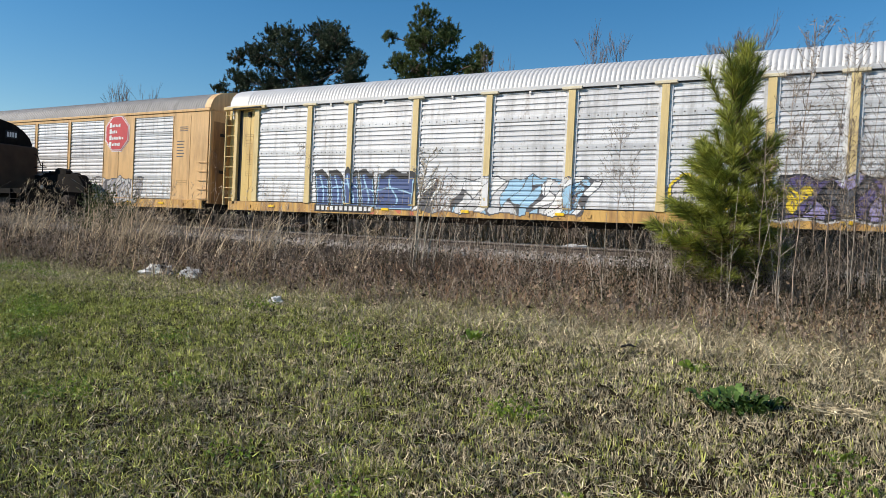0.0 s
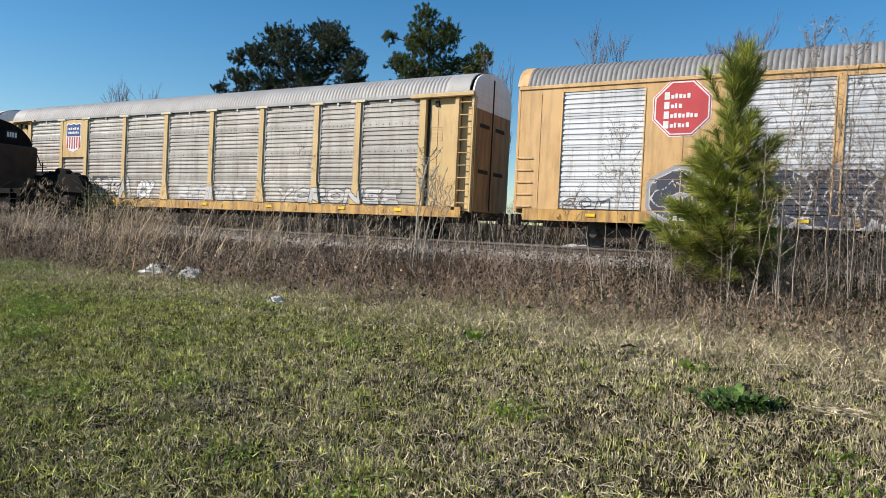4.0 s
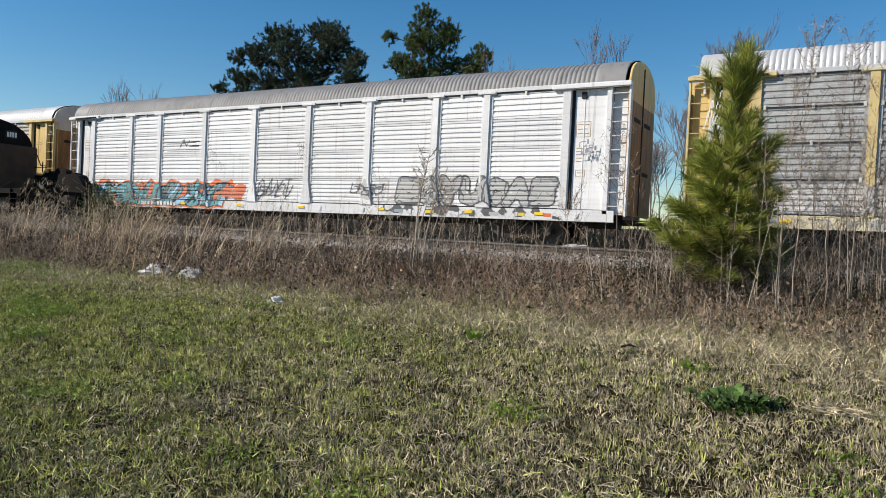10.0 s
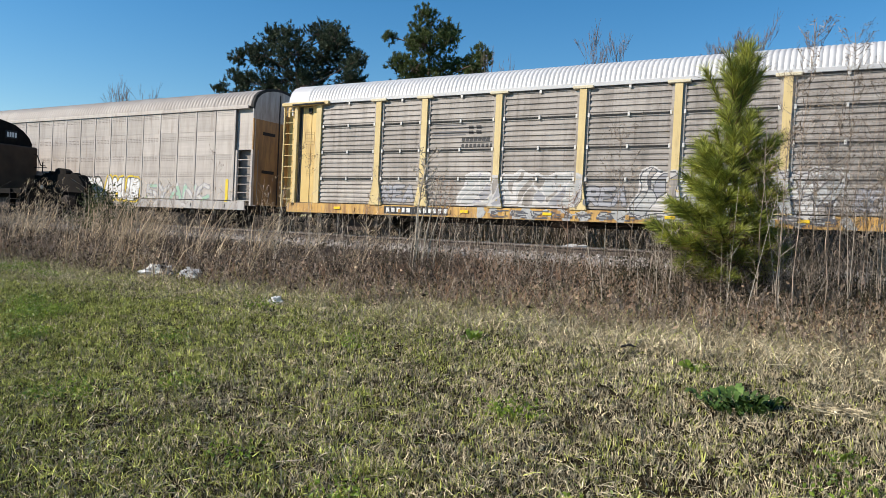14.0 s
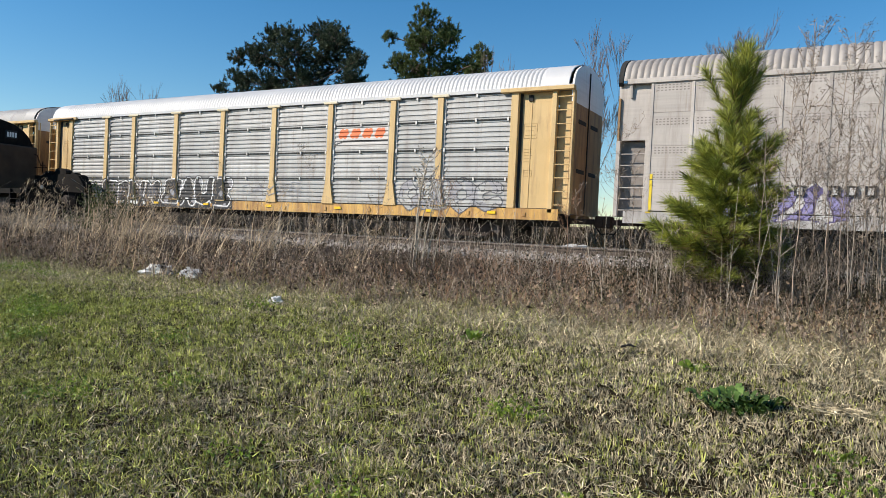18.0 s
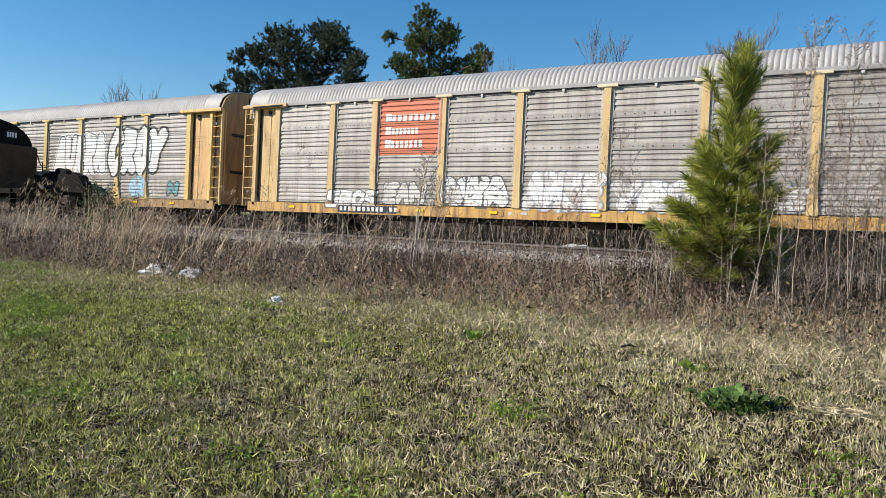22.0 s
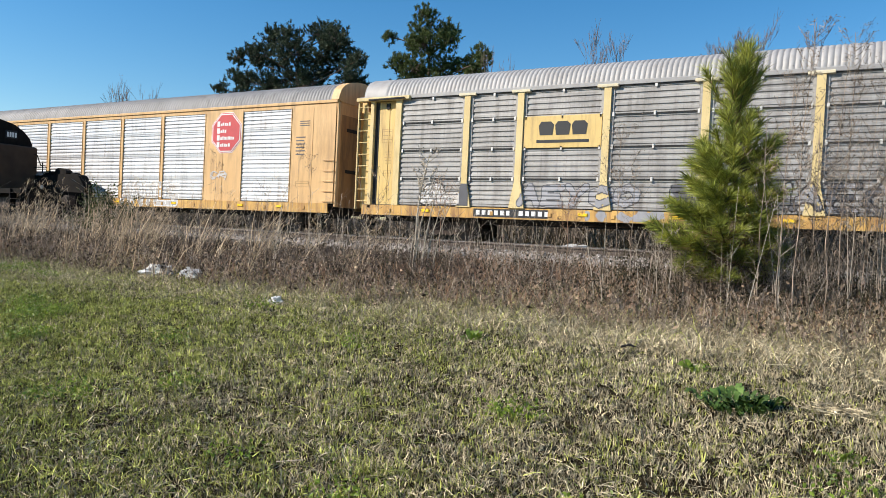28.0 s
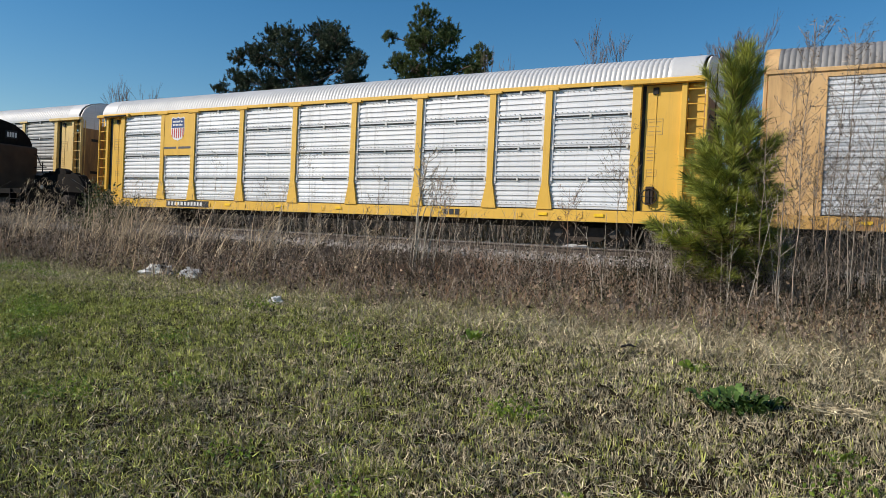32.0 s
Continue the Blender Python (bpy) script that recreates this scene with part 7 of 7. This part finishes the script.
tall_weed(-1.65, 8.6, 1.15, "pale broken weed stalk", 80, M_PALESTEM, (.05, 0), fans=3, r=.008, start=.7, spread=.2)
tall_weed(-1.78, 8.5, 1.0, "pale broken weed stalk", 81, M_PALESTEM, (-.03, 0), fans=3, r=.009, start=.7, spread=.2)
tall_weed(-9.2, 9.4, 1.5, LAB, 82, fans=12, seeds=20, r=.005, spread=.35, lean=(.08, 0))


# ---- green bush by the locomotive ----
def green_bush():
    q = np.random.default_rng(55)
    x, y = -19.75, 13.7
    b = thing("evergreen_bush", None, None, "small olive green evergreen bush near the locomotive", "bush", place=pose(x, y, float(ground_z(x, y)) - .02))
    A, Bp = [], []
    for k in range(62):
        d = unit(q.normal(size=3) * np.array([.45, .45, .3]) + np.array([0, 0, .9]))
        A.append((0, 0, 0)), Bp.append(d * q.uniform(.6, 1.6))
    v, f = tubes(A, Bp, .012, .005)
    part("stemwork", arrays_mesh("stemwork", v, f), M_WEED, b)
    P = np.concatenate([np.array(e)[None] * q.uniform(.3, 1.05, (100, 1)) + q.normal(size=(100, 3)) * .08 for e in Bp])
    lv = leaves(P, q.uniform(.05, .10, len(P)), q)
    part("foliage", arrays_mesh("foliage", lv[0], None, lv[1]), M_BUSH, b, "", "stuff")


green_bush()


# ---- broad-leaved plants in the turf ----
def rosette(x, y, rad, n, label, mat, seed, name="broad_leaf_weed", size=(.16, .30)):
    """A low plant of broad leaves that arch from one root."""
    q = np.random.default_rng(seed)
    p = thing(name, None, None, label, "weed", "green plants in the turf", place=pose(x, y, float(ground_z(x, y))))
    for k in range(n):
        a = q.uniform(0, 6.283)
        l = q.uniform(*size)
        o = np.array([math.cos(a), math.sin(a), 0]) * q.uniform(0, rad)
        d = unit(np.array([math.cos(a + q.normal() * .5), math.sin(a + q.normal() * .5), 0]))
        s = np.array([-d[1], d[0], 0])
        rise = q.uniform(.5, 1.5)
        V, F = [], []
        m = 5
        for i in range(m + 1):
            t = i / m
            c = o + d * l * t + np.array([0, 0, l * rise * math.sin(t * 2.0) * .75])
            w = l * .23 * math.sin(math.pi * min(1, .08 + t * .92)) ** .8 + .003
            lift = .25 * w + .012 * math.sin(9 * t + k)
            V += [c - s * w + np.array([0, 0, lift]), c, c + s * w + np.array([0, 0, lift - .01])]
            if i:
                b = 3 * i
                F += [(b - 3, b - 2, b + 1, b), (b - 2, b - 1, b + 2, b + 1)]
        part("leaf", arrays_mesh("leaf", V, F), mat, p)
    return p


rosette(-.62, 5.46, .28, 170, "dark green broad-leaved dock plant in the turf", M_DOCK, 91, size=(.05, .115))
rosette(-2.0, 4.65, .14, 26, "fresh light green weed in the turf", M_CLOVER, 92, size=(.03, .06))
rosette(0.02, 4.86, .14, 26, "fresh light green weed in the turf", M_CLOVER, 93, size=(.03, .06))
rosette(-3.2, 6.3, .08, 18, "grassy green tuft in the dry turf", M_CLOVER, 94, size=(.05, .10))
rosette(-1.05, 6.1, .08, 16, "grassy green tuft in the dry turf", M_CLOVER, 95, size=(.05, .10))
rosette(-4.1, 5.5, .14, 18, "low yellow green weed in the turf", M_CLOVER, 96, size=(.03, .05))


def clover():
    q = np.random.default_rng(58)
    P = []
    for cx, cy, r, n in ((-8.4, 5.0, .42, 1000), (-9.1, 5.25, .3, 500), (-7.4, 4.3, .25, 350), (-5.2, 3.3, .3, 240), (-4.6, 3.9, .22, 130), (-5.9, 4.9, .25, 170), (-12.3, 6.9, .55, 800), (-11.2, 6.8, .3, 250), (-4.15, 5.55, .13, 90), (-6.2, 6.4, .2, 160), (-2.2, 2.9, .22, 130), (-1.1, 3.4, .22, 120), (-3.2, 3.1, .2, 100), (-2.0, 4.6, .25, 170), (.05, 4.3, .25, 160)):
        a, rr = q.uniform(0, 6.283, n), r * np.sqrt(q.uniform(0, 1, n)) * q.uniform(.6, 1.3, n)
        x, y = cx + np.cos(a) * rr, cy + np.sin(a) * rr
        P.append(np.stack([x, y, ground_z(x, y) + q.uniform(.03, .12, n)], 1))
    P = np.concatenate(P)
    lv = leaves(P, q.uniform(.02, .042, len(P)), q, normal_up=2.0)
    thing("clover", arrays_mesh("clover", lv[0], None, lv[1]), M_CLOVER, "patches of fresh green clover in the turf", "clover", kind="stuff")


clover()

# ---- litter, stones ----
M_BAG = surface("crumpled_white_plastic", (0.50, 0.49, 0.475), (0.72, 0.71, 0.69), 9, 0.45, 0, 0.5, through_light=0.2)


def crumpled(x, y, sx, sy, sz, label, seed, name="plastic_bag", tilt=0):
    """A crumpled piece of white litter."""
    q = np.random.default_rng(seed)
    bm = bmesh.new()
    bmesh.ops.create_icosphere(bm, subdivisions=3, radius=1)
    for v in bm.verts:
        d = v.co.normalized()
        k = 1 + .22 * math.sin(5 * d.x + seed) * math.sin(6 * d.y) + .18 * math.sin(9 * d.z + 4 * d.x) + q.normal() * .05
        v.co = Vector((d.x * sx * k, d.y * sy * k, max(-.35, d.z) * sz * k))
    me = bpy.data.meshes.new(name)
    bm.to_mesh(me)
    bm.free()
    thing(name, me, M_BAG, label, "litter", "litter in the weeds", place=pose(x, y, float(ground_z(x, y)) + sz * .3, 0, tilt, 20))


crumpled(-9.62, 7.60, .26, .13, .14, "crumpled white plastic bag at the edge of the weeds", 3, tilt=-12)
crumpled(-8.88, 7.66, .18, .11, .13, "torn white plastic bag caught in dry weeds", 5)
crumpled(-6.28, 6.78, .095, .07, .075, "crumpled white paper cup in the grass", 7, "paper_litter", -25)

# white thing of unknown kind, given a low crumpled form
crumpled(-7.5, 20.05, .78, .25, .20, "low crumpled white shape lying between the two tracks", 9, "tarpaulin", -14)


def twig_litter():
    g = Geo()
    g.tube((0, 0, .02), (.07, .02, .045), .012, 6, .008)
    g.tube((.07, .02, .045), (.15, .03, .03), .014, 6, .004)
    thing("dead_leaf_curl", g, M_BLACK, "dark curled dead leaf on the straw", "leaf", place=pose(-1.76, 6.45, float(ground_z(-1.76, 6.45)) + .05))
    g = Geo()
    g.tube((0, 0, .01), (.16, .05, .04), .004, 5, .003)
    thing("dead_stick", g, M_PALESTEM, "pale dead stick lying in the turf", "stick", place=pose(-2.9, 3.2, float(ground_z(-2.9, 3.2)) + .02))


twig_litter()


def ballast_stones():
    """Loose stones on the shoulder of the bed."""
    q = np.random.default_rng(77)
    n = 17000
    x = q.uniform(-42, 4, n)
    y = q.uniform(11.6, 20.4, n)
    top = RAIL - .20
    z = np.where(y < NEAR_TRACK - 1.75, .75 + (y - (NEAR_TRACK - 2.9)) / 1.15 * (top - .75), top)
    z = np.where(y < NEAR_TRACK - 2.9, ground_z(x, y), z)
    r = q.uniform(.022, .058, n) * np.where(y < 14, .8, 1.0)
    oct6 = np.array([(1, 0, 0), (-1, 0, 0), (0, 1, 0), (0, -1, 0), (0, 0, 1), (0, 0, -1)], float)
    V = np.stack([x, y, z + r * .3], 1)[:, None] + oct6[None] * r[:, None, None] * q.uniform(.6, 1.3, (n, 6, 1)) + q.normal(size=(n, 6, 3)) * r[:, None, None] * .25
    tri = np.array([(0, 2, 4), (2, 1, 4), (1, 3, 4), (3, 0, 4), (2, 0, 5), (1, 2, 5), (3, 1, 5), (0, 3, 5)])
    T = (np.arange(n)[:, None, None] * 6 + tri[None]).reshape(-1, 3)
    thing("ballast_stones", arrays_mesh("ballast_stones", V, None, T), M_STONE, "loose grey ballast stones beside the rails", "ballast", kind="stuff")


ballast_stones()

# ---- what moves ----
def train_x(t):
    """How far the train has rolled at t seconds."""
    q = (t - 16) / 16
    run = 16 * (10.4468 * q - 0.0168 * q ** 2 - 0.0746 * q ** 3 + 0.0378 * q ** 4)
    slack = ((0, -.03), (2, .11), (3.5, .09), (5.5, .1), (6.5, .12), (8, .05), (9, .0), (10, .1), (11, .22), (12.4, .2), (13, .42), (14.5, .34), (16.5, .19), (17.5, .23), (18.5, .29), (19.5, .25), (21, .11), (22, .03), (24, 0), (32, 0))
    return run + float(np.interp(t, [a for a, b in slack], [b for a, b in slack]))


def motions():
    times = [0, .5, 1, 2, 3, 3.5, 4.5, 5.5, 6.5, 8, 9, 10, 11, 12, 12.4, 13, 14, 14.5, 15.5, 16.5, 17.5, 18.5, 19.5, 21, 22, 23, 24, 25, 26, 27, 28, 29, 30, 31, 32]
    for car in CARS:
        walk(car, [(t, pose(car["left"] + CAR / 2 + train_x(t), FAR_TRACK, RAIL)) for t in times])
    # wheels roll with the ground they cover; wheelsets that sit alike share their keys
    done = {}
    spin = 80.0
    steps = []
    for k in range(1 + int((train_x(32) - train_x(0)) / (0.42 * radians(spin))) + 1):
        want = train_x(0) + k * 0.42 * radians(spin)
        steps.append((min(32.0, 16 + (want - train_x(16)) / 10.4), k * spin))
    for w, x in WHEELSETS:
        key = round(x, 3)
        if key not in done:
            last, rows = -1, []
            for t, a in steps:
                t = max(0.0, t)
                if round(t * FPS) > last:
                    last = round(t * FPS)
                    rows.append((t, pose(x, 0, 0.42, 0, a % 360, 0)))
            if last < 32 * FPS:
                rows.append((32.0, rows[-1][1]))
            walk(w, rows)
            done[key] = w
        else:
            src = done[key].animation_data
            w.rotation_mode = "QUATERNION"
            w.animation_data_create()
            w.animation_data.action = src.action
            w.animation_data.action_slot = src.action_slot


motions()
